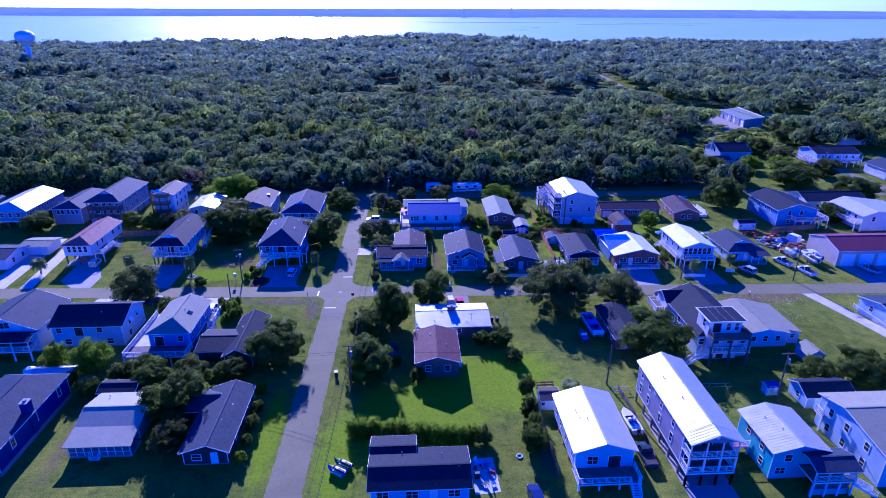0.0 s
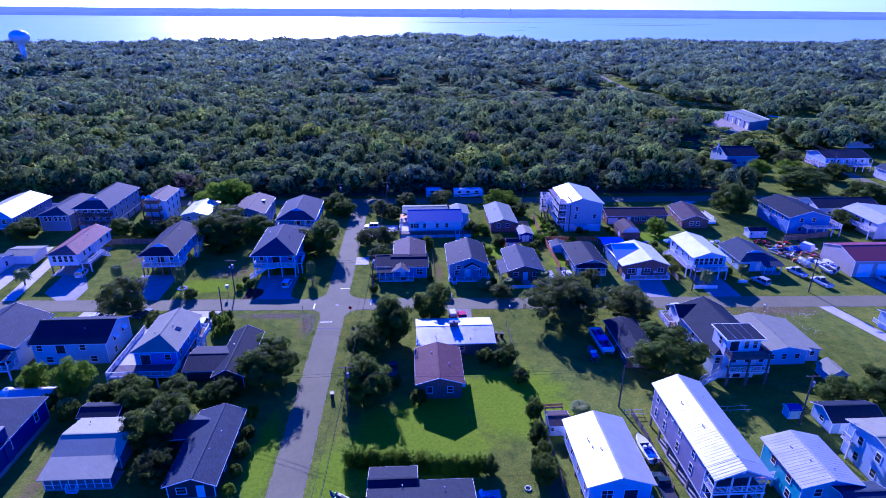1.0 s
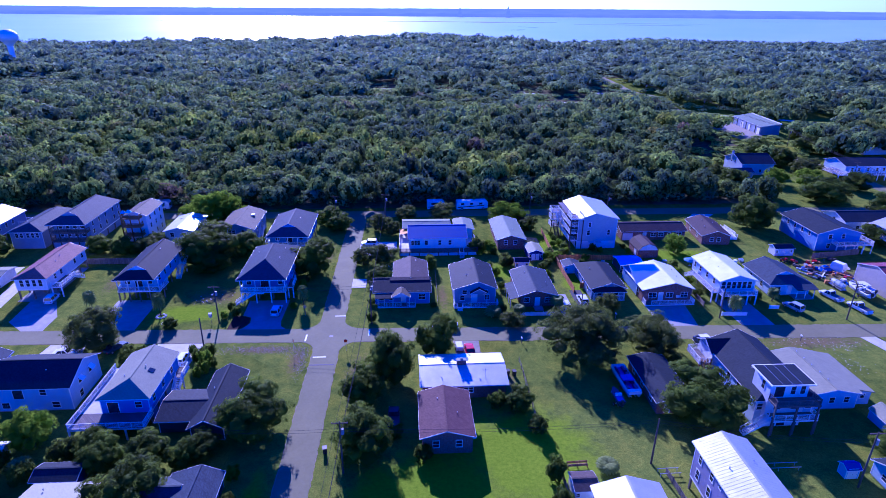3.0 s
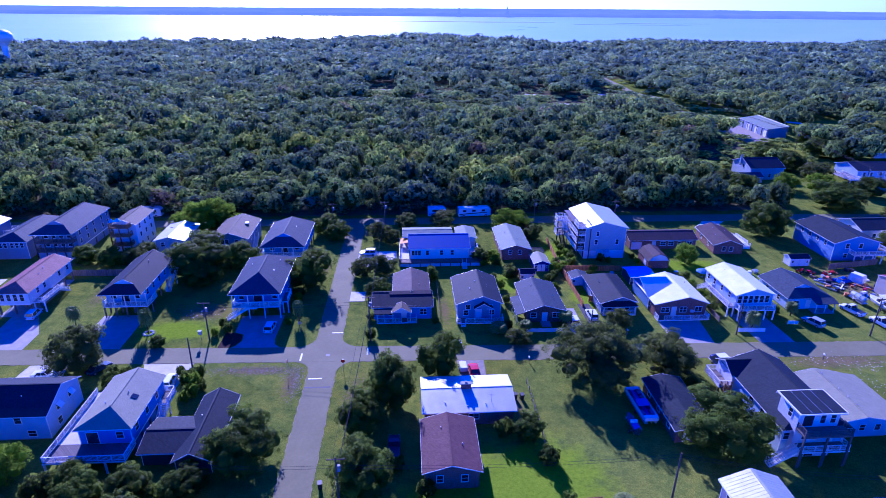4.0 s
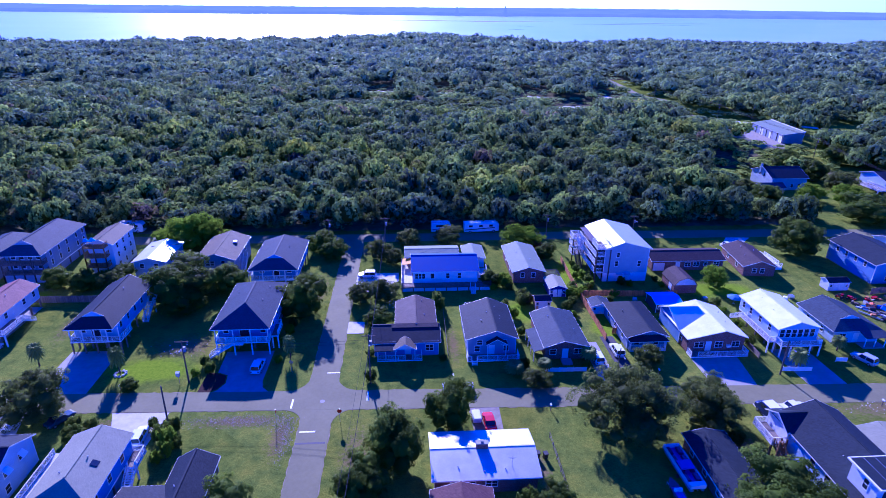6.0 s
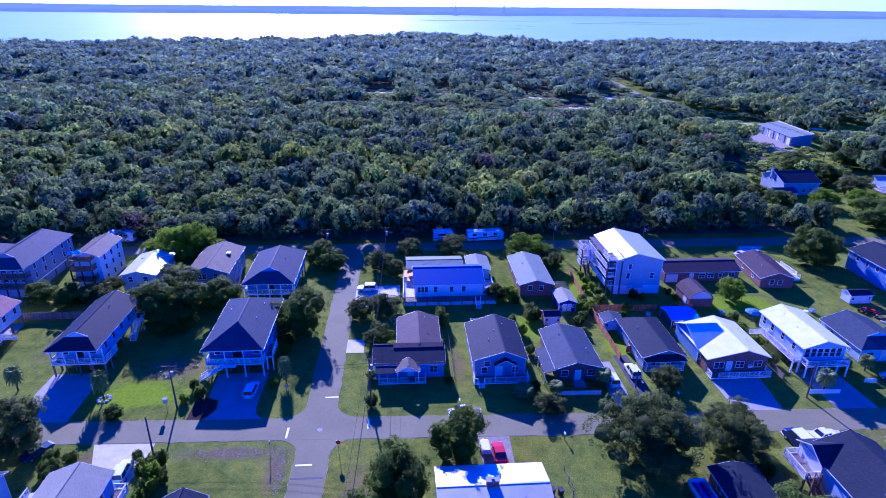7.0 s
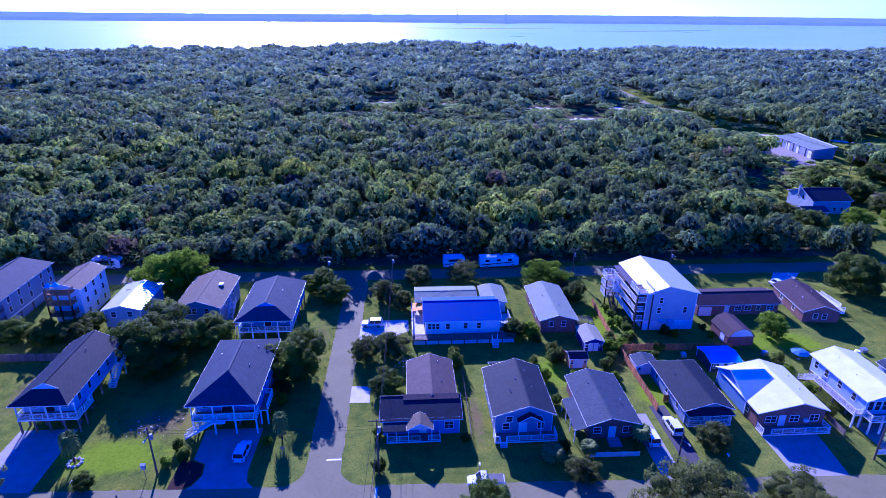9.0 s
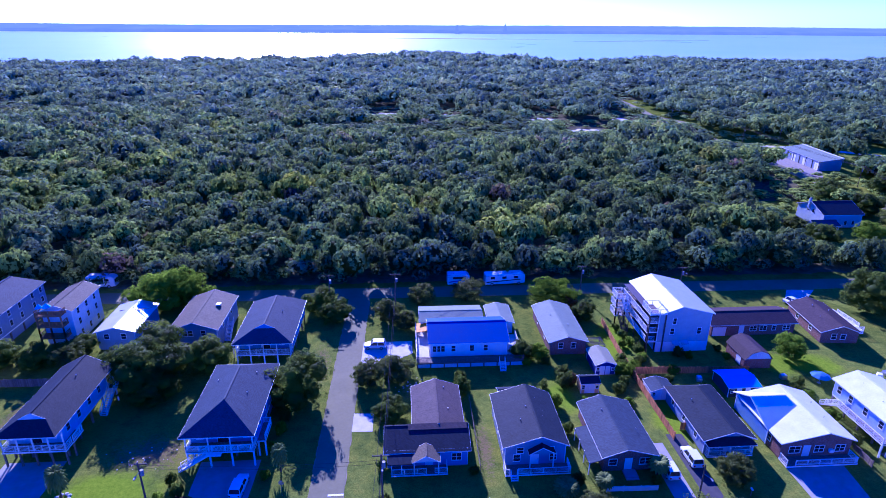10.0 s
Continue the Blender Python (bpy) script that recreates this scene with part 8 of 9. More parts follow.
def motorhome(x, y, turn, L, label, stripe):
    ob = thing("motorhome", x, y, label, "motorhome", "motorhomes by the woods", turn=turn)
    h = L / 2
    part("body", Geo().loft([rounded(-h, 1.2, 0.45, 3.1, 0.15), rounded(-h + 0.15, 1.25, 0.4, 3.25, 0.15), rounded(h - 0.8, 1.25, 0.4, 3.25, 0.15), rounded(h, 1.18, 0.5, 2.7, 0.15)]), PAINT_WHITE, ob)
    for k in (-1, 1):
        part("stripe", Geo().add([(-h + 0.3, k * 1.262, 1.0), (h - 1.2, k * 1.262, 1.5), (h - 1.2, k * 1.262, 1.75), (-h + 0.3, k * 1.262, 1.3), (-h + 0.3, k * 1.24, 1.0), (h - 1.2, k * 1.24, 1.5), (h - 1.2, k * 1.24, 1.75), (-h + 0.3, k * 1.24, 1.3)], [(0, 1, 2, 3), (7, 6, 5, 4), (0, 4, 5, 1), (2, 6, 7, 3)]), stripe, ob)
        for i in range(3):
            X = -h + 1.4 + i * (L - 3.2) / 2.4
            part("window", Geo().box(X, min(k * 1.24, k * 1.265), 1.95, X + 1.1, max(k * 1.24, k * 1.265), 2.6), GLASS, ob)
        for X in (-h + 1.8, h - 1.6):
            wheel(ob, X, k * 1.26, 0.45)
    part("windscreen", Geo().box(h - 0.06, -0.95, 1.5, h + 0.02, 0.95, 2.35), GLASS, ob)
    part("roof_unit", Geo().loft([rounded(-0.9, 0.4, 3.2, 3.45, 0.08), rounded(0.1, 0.4, 3.2, 3.5, 0.08)]), WHITE, ob)


motorhome(37.6, 79.8, 4, 10.6, "large white motorhome with swoosh stripes beside the woods", PAINT_DARK)
motorhome(25.4, 80.2, 2, 5.8, "small white camper van beside the woods", PAINT_BLUE)
motorhome(-66.4, 83.6, 0, 7.0, "white caravan parked at the edge of the woods", PAINT_SILVER)


ob = thing("box_van", 75.6, -8.4, "dark van with a white roof on a pale drive", "van", "parked vehicles", turn=97, z=0.03)
part("body", Geo().loft([rounded(-3.0, 1.05, 0.4, 2.3, 0.12), rounded(1.6, 1.05, 0.4, 2.35, 0.12), rounded(2.3, 1.02, 0.4, 1.5, 0.12), rounded(3.0, 0.95, 0.45, 1.3, 0.12)]), PAINT_NAVY, ob)
part("roof_panel", Geo().loft([rounded(-3.02, 1.0, 2.3, 2.5, 0.06), rounded(1.5, 1.0, 2.35, 2.5, 0.06)]), PAINT_WHITE, ob, "white roof")
for k in (-1, 1):
    for q in (-2.5, -1.0, 0.4):
        part("window", Geo().box(q, min(k * 1.03, k * 1.065), 1.4, q + 1.1, max(k * 1.03, k * 1.065), 2.05), GLASS, ob)
    for q in (-1.9, 2.0):
        wheel(ob, q, k * 1.07, 0.38)
part("windscreen", Geo().beam((1.66, 0, 2.2), (2.26, 0, 1.55), 1.8, 0.04), GLASS, ob)


# ---- poles and wires ----
def pole(x, y, h, label="brown timber utility pole", arms=1, lean=0.0, light=False):
    ob = thing("utility_pole", x, y, label, "utility pole", "utility poles", turn=0)
    part("shaft", Geo().tube((0, 0, -0.1), (lean, 0, h), 0.16, 0.1, 10), POLE_WOOD, ob)
    for k in range(arms):
        z = h - 0.35 - 0.9 * k
        arm = part("crossarm", Geo().box(-1.2 + lean, -0.06, z, 1.2 + lean, 0.06, z + 0.12), POLE_WOOD, ob)
        for s in (-1.1, -0.4, 1.1):
            part("insulator", Geo().tube((s + lean, 0, z + 0.12), (s + lean, 0, z + 0.3), 0.05, 0.035, 8), TIMBER, arm)
    if arms:
        part("transformer", Geo().tube((0.32 + lean, 0, h - 2.2), (0.32 + lean, 0, h - 1.3), 0.24, 0.24, 12), GREY_METAL, ob, "grey transformer drum")
    if light:
        part("lamp_arm", Geo().beam((lean, 0, h - 1.6), (0.2, -1.6, h - 1.1), 0.06), GREY_METAL, ob)
        part("lamp_head", Geo().box(0.1, -2.1, h - 1.15, 0.32, -1.5, h - 1.0), GREY_METAL, ob)
    return ob


CABLE = plain("cable_sheath", (0.05, 0.05, 0.055), 0.95, spec=0.0)


def wire(points, sag=0.7, offs=((-1.1, 0), (-0.4, 0), (1.1, 0)), r=0.022, label="thin overhead power cable between poles"):
    for o in offs:
        rings = []
        for p, q in zip(points, points[1:]):
            d = (Vector(q) - Vector(p)).to_2d().normalized()
            side, up = Vector((-d.y, d.x, 0)) * r, Vector((0, 0, r))
            for i in range(0 if not rings else 1, 13):
                t = i / 12
                c = Vector(p).lerp(Vector(q), t) + Vector((o[0], 0, o[1])) - Vector((0, 0, sag * 4 * t * (1 - t)))
                rings.append([c - side, c - up, c + side, c + up])
        tagged(new("power_cable", Geo().loft(rings).mesh("power_cable", CABLE)), label, "power cable", "overhead power cables")


pole(6.0, -38.5, 9.4)
pole(7.9, 4.6, 10.4, light=True)
pole(9.2, 64.5, 10.4)
pole(4.3, -86.0, 9.6)
wire([(4.3, -86, 9.6), (6.0, -38.5, 9.4), (7.9, 4.6, 10.4), (9.2, 64.5, 10.4)], offs=((-0.5, 0), (0.5, 0)), r=0.018)
wire([(4.3, -86, 7.2), (6.0, -38.5, 7.0), (7.9, 4.6, 7.8), (9.2, 64.5, 7.8)], 0.9, ((0, 0),), 0.035, "thick overhead telephone cable")
pole(-25.0, 6.8, 8.8, arms=1, light=True)
pole(-24.5, -4.7, 7.6, "leaning timber pole beside a drive", 0, 0.1)
pole(52.2, -39.0, 8.4, arms=0)
pole(80.3, -45.2, 10.0)
pole(112.9, 1.6, 9.0, light=True)
pole(53.5, 4.3, 6.4, arms=0, light=True)
pole(84.8, 3.6, 7.4, arms=0, light=True)
pole(81.3, 71.3, 7.5, light=True)
pole(55.8, 72.2, 8.0)
pole(-6.4, 67.5, 9.0)
pole(206.5, 262.0, 9.2)
pole(229.0, 263.0, 9.0)
pole(199.0, 340.0, 9.0)
pole(204.0, 168.0, 9.0)
pole(190.0, 104.0, 9.0)
wire([(-22.0, -33.0, 5.5), (6.0, -38.5, 8.2), (52.2, -39.0, 8.2), (80.3, -45.2, 8.6)], 0.8, ((0, 0), (0, -0.5)), 0.02)
wire([(-25.0, 6.8, 8.4), (7.9, 4.6, 9.4)], 0.6, ((0, 0), (0, -0.6)), 0.02)
wire([(-6.4, 67.5, 8.6), (9.2, 64.5, 9.6), (55.8, 72.2, 7.7), (81.3, 71.3, 7.2)], 0.6, ((0, 0), (0, -0.6)), 0.02)
wire([(190, 104, 8.9), (204, 168, 8.9), (206.5, 262, 9.1), (199, 340, 8.9), (222, 420, 9.0)], 1.0, ((-1, 0), (0, 0), (1, 0)), 0.035)
wire([(190, 104, 8.9), (186, 62, 8.8)], 1.0, ((-1, 0), (0, 0), (1, 0)), 0.035)


def stop_sign(x, y, turn):
    ob = thing("stop_sign", x, y, "grey-backed octagonal road sign on a steel post", "road sign", turn=turn)
    part("post", Geo().tube((0, 0, 0), (0, 0, 2.7), 0.04, 0.04, 8), STEEL, ob)
    ring = [(0.4 * math.cos(math.pi / 8 + i * math.pi / 4), 0.4 * math.sin(math.pi / 8 + i * math.pi / 4)) for i in range(8)]
    part("sign_plate", Geo().loft([[(a, -0.06, 2.3 + b) for a, b in ring], [(a, -0.045, 2.3 + b) for a, b in ring]]), STEEL, ob)
    part("sign_face", Geo().loft([[(a * 0.97, -0.066, 2.3 + b * 0.97) for a, b in ring], [(a * 0.97, -0.061, 2.3 + b * 0.97) for a, b in ring]]), PAINT_RED, ob, "red sign face")


ob = thing("meter_box", -26.3, 6.1, "pale box on a slim post at the lawn's edge", "meter box")
part("post", Geo().tube((0, 0, 0), (-0.1, 0, 2.2), 0.05, 0.05, 8), STEEL, ob)
part("box", Geo().box(-0.4, -0.2, 1.8, 0.2, 0.2, 2.6), PALE_CONCRETE, ob)
part("box_lid", Geo().slab([[(-0.45, -0.25, 2.6), (0.25, -0.25, 2.6), (0.25, 0.25, 2.7), (-0.45, 0.25, 2.7)]], 0.05), STEEL, ob)
stop_sign(-6.9, 8.8, 180)
stop_sign(3.4, -5.6, 0)
stop_sign(-7.0, -5.2, 90)


# ---- fences ----
def board_fence(pts, h, material, label, pitch=2.4, name="board_fence"):
    """A close-boarded fence along a line, each post a part, boards joined bay by bay."""
    x, y = pts[0]
    ob = thing(name, x, y, label, "fence")
    for p, q in zip(pts, pts[1:]):
        a, b = Vector((p[0] - x, p[1] - y, 0)), Vector((q[0] - x, q[1] - y, 0))
        n = max(1, round((b - a).length / pitch))
        for i in range(n):
            s, e = a.lerp(b, i / n), a.lerp(b, (i + 1) / n)
            part("post", Geo().beam(s, s + Vector((0, 0, h + 0.12)), 0.12), material, ob)
            d = (e - s).normalized()
            nrm = Vector((-d.y, d.x, 0)) * 0.02
            m = max(2, int((e - s).length / 0.3))
            ring = []
            for j in range(m + 1):
                c = s.lerp(e, j / m)
                top = Vector((0, 0, h * (1 + 0.025 * math.sin(j * 5.1 + i * 2.3))))
                lift = Vector((0, 0, 0.05))
                ring.append([c - nrm + lift, c + nrm + lift, c + nrm + top, c - nrm + top])
            g = Geo().loft(ring)
            part("fence_bay", g, material, ob)


board_fence([(55.6, 17.0), (55.6, 30.0), (55.8, 44.0), (56.4, 57.0)], 1.6, FENCE_WOOD, "red-brown board fence between two gardens")
board_fence([(55.8, 36.4), (66.0, 36.0), (79.0, 35.4)], 1.6, FENCE_WOOD, "red-brown board fence behind sheds")
board_fence([(57.8, 19.5), (60.0, 19.4)], 1.5, FENCE_WOOD, "short red-brown board gate")
board_fence([(-77.0, 39.2), (-66.0, 39.0), (-54.0, 38.8)], 1.7, TIMBER, "dark weathered board fence behind lawns")
board_fence([(126.7, 34.2), (134.0, 35.4), (142.0, 36.7)], 1.7, TIMBER, "dark weathered board fence")
board_fence([(40.6, 6.6), (48.4, 6.4)], 0.95, WHITE, "white picket fence before a cottage", name="picket_fence")
board_fence([(85.8, 4.6), (91.5, 4.3)], 0.95, WHITE, "white picket fence before a raised house", name="picket_fence")
board_fence([(98.4, 7.2), (100.6, 7.0)], 0.9, WHITE, "white picket fence section by a drive", name="picket_fence")
board_fence([(38.0, -61.0), (38.2, -54.0), (38.0, -41.0)], 1.2, TIMBER, "weathered garden fence beside tall shrubs")
board_fence([(53.6, -58.0), (54.0, -47.0), (53.6, -41.0)], 1.1, TIMBER, "weathered garden fence between houses")
board_fence([(117.4, -15.0), (121.0, -34.0)], 1.0, WHITE, "white fence beside a lane", name="picket_fence")
board_fence([(83.8, 9.0), (84.2, 22.0)], 1.2, TIMBER, "weathered fence overgrown by shrubs")

# ---- yard clutter ----
def bin_at(x, y, m, label):
    ob = thing("wheelie_bin", x, y, label, "bin", "bins", turn=10)
    part("tub", Geo().loft([[(-0.25, -0.28, 0.05), (0.25, -0.28, 0.05), (0.25, 0.28, 0.05), (-0.25, 0.28, 0.05)], [(-0.32, -0.36, 1.0), (0.32, -0.36, 1.0), (0.32, 0.36, 1.0), (-0.32, 0.36, 1.0)]]), m, ob)
    part("lid", Geo().slab([[(-0.35, -0.4, 1.08), (0.35, -0.4, 1.08), (0.35, 0.4, 1.12), (-0.35, 0.4, 1.12)]], 0.08), m, ob)
    for k in (-1, 1):
        part("wheel", Geo().tube((k * 0.26, 0.3, 0.1), (k * 0.32, 0.3, 0.1), 0.1, 0.1, 10), RUBBER, ob)


bin_at(34.2, -15.4, BLACK, "black wheelie bin by a lawn")
bin_at(35.4, -15.6, BLACK, "black wheelie bin by a lawn")
bin_at(2.8, -34.2, BLACK, "black wheelie bin at the kerbless street edge")
bin_at(64.0, -45.5, BLACK, "black wheelie bin behind a tall house")


def lawn_chair(x, y, turn, m, label):
    ob = thing("lawn_chair", x, y, label, "chair", "patio chairs", turn=turn, z=0.02)
    part("seat", Geo().slab([[(-0.3, -0.3, 0.42), (0.3, -0.3, 0.42), (0.3, 0.3, 0.38), (-0.3, 0.3, 0.38)]], 0.05), m, ob)
    part("backrest", Geo().beam((-0.0, 0.3, 0.4), (0.0, 0.5, 1.0), 0.6, 0.05), m, ob)
    for a in (-0.27, 0.27):
        for b in (-0.27, 0.27):
            part("leg", Geo().beam((a, b, 0), (a, b, 0.4), 0.05), m, ob)


CYAN, PINK = plain("cyan_plastic", (0.1, 0.5, 0.65), 0.4), plain("pink_plastic", (0.7, 0.2, 0.25), 0.4)
lawn_chair(26.4, -57.6, 30, WHITE, "white patio chair among clutter")
lawn_chair(27.8, -58.2, 200, PAINT_BLUE, "blue patio chair among clutter")
lawn_chair(28.4, -61.8, 110, PAINT_BLUE, "blue patio chair on pale concrete")
lawn_chair(27.0, -61.9, 250, BLACK, "black patio chair on pale concrete")


def toy(name, x, y, w, d, h, m, label, turn=0, z=0.02):
    """A rounded tub or box of play and garden gear."""
    ob = new(name, Geo().loft([[(-w / 2, -d / 2, 0), (w / 2, -d / 2, 0), (w / 2, d / 2, 0), (-w / 2, d / 2, 0)], [(-w * 0.55, -d * 0.55, h * 0.6), (w * 0.55, -d * 0.55, h * 0.6), (w * 0.55, d * 0.55, h * 0.6), (-w * 0.55, d * 0.55, h * 0.6)], [(-w * 0.45, -d * 0.45, h), (w * 0.45, -d * 0.45, h), (w * 0.45, d * 0.45, h), (-w * 0.45, d * 0.45, h)]]).mesh(name, m))
    ob.matrix_basis = pose(x, y, z, 0, 0, turn)
    return tagged(ob, label, name.replace("_", " "))


toy("cooler_box", 28.6, -59.6, 0.55, 0.4, 0.4, PAINT_RED, "red cooler box on a patio", 20)
toy("paddling_pool", 26.9, -57.2, 0.9, 0.8, 0.25, CYAN, "cyan plastic paddling pool on a patio", 40)
toy("toy_box", 28.3, -60.3, 0.45, 0.35, 0.3, PINK, "pink plastic toy box on a patio", 10)
toy("storage_tub", 26.1, -58.6, 0.5, 0.4, 0.4, BLACK, "black storage tub on a patio", 70)
for i in range(14):
    toy("toy_box", 26.0 + (i * 0.618 % 1) * 2.8, -60.6 + (i * 0.377 % 1) * 3.9, 0.25 + 0.03 * (i % 5), 0.25, 0.15 + 0.04 * (i % 4), (PAINT_RED, WHITE, CYAN, BLACK, YELLOW, PAINT_BLUE, PINK)[i % 7], "small bright plastic toy on a patio", i * 37)
toy("grill", 26.2, -60.4, 0.8, 0.5, 1.0, BLACK, "black covered grill on a patio", 5)
toy("storage_tub", 26.2, -58.0, 0.6, 0.35, 0.35, CYAN, "cyan storage tub on a patio", 15)
car(52.3, -57.6, 91, "pickup", PAINT_DARK, "dark pickup truck between two houses")
car(33.9, -65.0, 92, "suv", PAINT_NAVY, "dark car parked on the grass")
ORANGE = plain("orange_tarp", (0.7, 0.14, 0.03), 0.7)


def tarp(x, y, w, d, h, m, label, turn):
    """A sheet over stacked goods: a crumpled hip with sagging edges."""
    rng = random.Random(int(x * 7))
    ob = thing("tarpaulin", x, y, label, "tarpaulin", turn=turn)
    n = 8
    top = [[(w * (i / n - 0.5), d * (j / n - 0.5), max(0.02, h * min(1, 3 * min(i, n - i, j, n - j) / n) * rng.uniform(0.75, 1.0))) for i in range(n + 1)] for j in range(n + 1)]
    g = Geo()
    g.slab([[top[j][i], top[j][i + 1], top[j + 1][i + 1], top[j + 1][i]] for j in range(n) for i in range(n)], 0.02)
    part("sheet", g, m, ob)
    part("stack", Geo().box(-w * 0.3, -d * 0.3, 0, w * 0.3, d * 0.3, h * 0.68), TIMBER, ob)


def tractor(x, y, turn):
    ob = thing("mini_tractor", x, y, "red garden tractor beside a shed", "tractor", "garden tractors", turn=turn)
    part("bonnet", Geo().loft([rounded(-0.1, 0.32, 0.5, 1.0, 0.1), rounded(0.9, 0.28, 0.5, 0.95, 0.1)]), PAINT_RED, ob)
    part("fender", Geo().box(-0.9, -0.5, 0.5, -0.1, 0.5, 0.75), PAINT_RED, ob)
    part("seat", Geo().box(-0.75, -0.25, 0.75, -0.35, 0.25, 0.9).box(-0.85, -0.25, 0.8, -0.72, 0.25, 1.25), BLACK, ob)
    part("steering_wheel", Geo().tube((-0.15, 0, 1.1), (-0.12, 0, 1.13), 0.2, 0.2, 12), BLACK, ob)
    for k in (-1, 1):
        part("wheel", Geo().tube((-0.55, k * 0.5, 0.4), (-0.55, k * 0.72, 0.4), 0.4, 0.4, 14), RUBBER, ob)
        part("wheel", Geo().tube((0.65, k * 0.34, 0.25), (0.65, k * 0.5, 0.25), 0.25, 0.25, 12), RUBBER, ob)


tarp(122.2, 28.2, 2.4, 2.0, 1.2, ORANGE, "orange tarpaulin over stacked goods", 30)
tarp(125.6, 27.4, 3.8, 2.4, 1.3, PAINT_BLUE, "blue tarpaulin over stacked goods", 15)
tractor(118.0, 32.8, 20)
tractor(119.8, 31.6, 110)
toy("cargo_box", 128.9, 26.8, 1.9, 3.0, 2.2, WHITE, "white cargo box among clutter", 25, 0.0)
for i, (x0, y0, x1, y1) in enumerate(((118.6, 28.4, 122.6, 22.6), (119.6, 28.6, 124.0, 23.4), (121.4, 22.4, 125.8, 26.8), (126.4, 25.6, 129.6, 21.4), (127.2, 25.4, 130.4, 22.6), (117.4, 26.0, 119.8, 21.6))):
    ob = new("timber_beam", Geo().beam((x0, y0, 0.16 + 0.02 * i), (x1, y1, 0.16 + 0.02 * i), 0.28, 0.3).mesh("timber_beam", (WHITE, TIMBER, WHITE, FENCE_WOOD, TIMBER, STEEL)[i]))
    tagged(ob, "long weathered beam lying among yard clutter", "beam", "beams in the yard")
ob = thing("tank_trailer", 121.5, 16.8, "silver ribbed tank on a low trailer", "trailer", turn=92)
part("tank", Geo().loft([[(x, r * math.cos(i * math.pi / 8), 1.25 + r * math.sin(i * math.pi / 8)) for i in range(16)] for x, r in ((-2.2, 0.1), (-2.0, 0.6), (-1.0, 0.72), (-0.95, 0.78), (-0.85, 0.72), (0.4, 0.72), (0.45, 0.78), (0.55, 0.72), (1.8, 0.6), (2.0, 0.1))]), PAINT_SILVER, ob)
part("trailer_bed", Geo().box(-2.3, -0.8, 0.35, 2.3, 0.8, 0.5).beam((2.3, 0, 0.42), (3.4, 0, 0.3), 0.12), STEEL, ob)
for k in (-1, 1):
    part("wheel", Geo().tube((0, k * 0.82, 0.32), (0, k * 1.02, 0.32), 0.32, 0.32, 14), RUBBER, ob)
rng_c = random.Random(9)
for i in range(64):
    m = (STEEL, TIMBER, BLACK, FENCE_WOOD, WHITE, TIMBER, PAINT_BLUE, GREY_METAL, PAINT_RED, POLE_WOOD)[i % 10]
    w, d, hh = 0.3 + rng_c.random() * 1.1, 0.3 + rng_c.random() * 0.7, 0.2 + rng_c.random() * 0.7
    toy("crate", 117.0 + rng_c.random() ** 0.8 * 15, 18.5 + rng_c.random() * 15, w, d, hh, m, "weathered crate among yard clutter", rng_c.random() * 180, 0.0)
for x, y, m, lb in ((66.2, -52.0, WHITE, "white box behind a turquoise house"), (66.6, -50.6, CYAN, "cyan box behind a turquoise house"), (67.8, -50.4, BLACK, "dark box behind a turquoise house"), (58.5, 33.0, BLACK, "dark box beside a shed"), (68.0, 33.5, STEEL, "steel box beside a shed"), (98.5, 30.0, WHITE, "white box behind a raised house"), (84.8, 33.2, STEEL, "steel box beside a raised house"), (104.0, 32.4, WHITE, "white box behind a house"), (106.0, 33.2, STEEL, "steel box behind a house"), (100.8, 31.6, STEEL, "steel box behind a house")):
    toy("storage_box", x, y, 1.1, 0.9, 0.9, m, lb, x * 17 % 90, 0.0)
g = Geo()
for i in range(16):
    a, b = i / 16 * 2 * math.pi, (i + 1) / 16 * 2 * math.pi
    g.tube((0.7 * math.cos(a), 0.7 * math.sin(a), 0.12), (0.7 * math.cos(b), 0.7 * math.sin(b), 0.12), 0.14, 0.14, 6, cap=False)
ob = new("tyre_ring", g.mesh("tyre_ring", WHITE))
ob.matrix_basis = pose(33.1, -56.4, 0)
ob.scale = (0.62, 0.62, 0.8)
tagged(ob, "white painted tyre ring on the lawn", "tyre")


def swing_frame(x, y, turn, L, label):
    """A low metal frame on the grass."""
    ob = thing("metal_frame", x, y, label, "frame", turn=turn)
    for k in (-0.5, 0.5):
        part("side_bar", Geo().beam((-L / 2, k, 0.6), (L / 2, k, 0.6), 0.08), STEEL, ob)
        for s in (-0.45, 0, 0.45):
            part("leg", Geo().beam((L * s, k, 0), (L * s, k, 0.6), 0.08), STEEL, ob)


swing_frame(70.6, -41.0, 0, 7.0, "low pale metal rack on the grass")
swing_frame(54.0, -41.2, 0, 3.2, "low pale metal rack on the grass")


for i in range(9):
    a = i * 0.7
    ob = new("stone", Geo().loft([[(q * 0.3 * math.cos(k), q * 0.26 * math.sin(k), z) for k in [j * math.pi / 4 for j in range(8)]] for q, z in ((1.0, 0.0), (1.1, 0.12), (0.6, 0.26))]).mesh("stone", PALE_CONCRETE))
    ob.matrix_basis = pose(-38.4 + 0.95 * math.cos(a), 10.0 + 0.95 * math.sin(a), 0, 0, 0, i * 50)
    tagged(ob, "pale stone in a ring round a palm trunk", "stone", "stones round the palm")


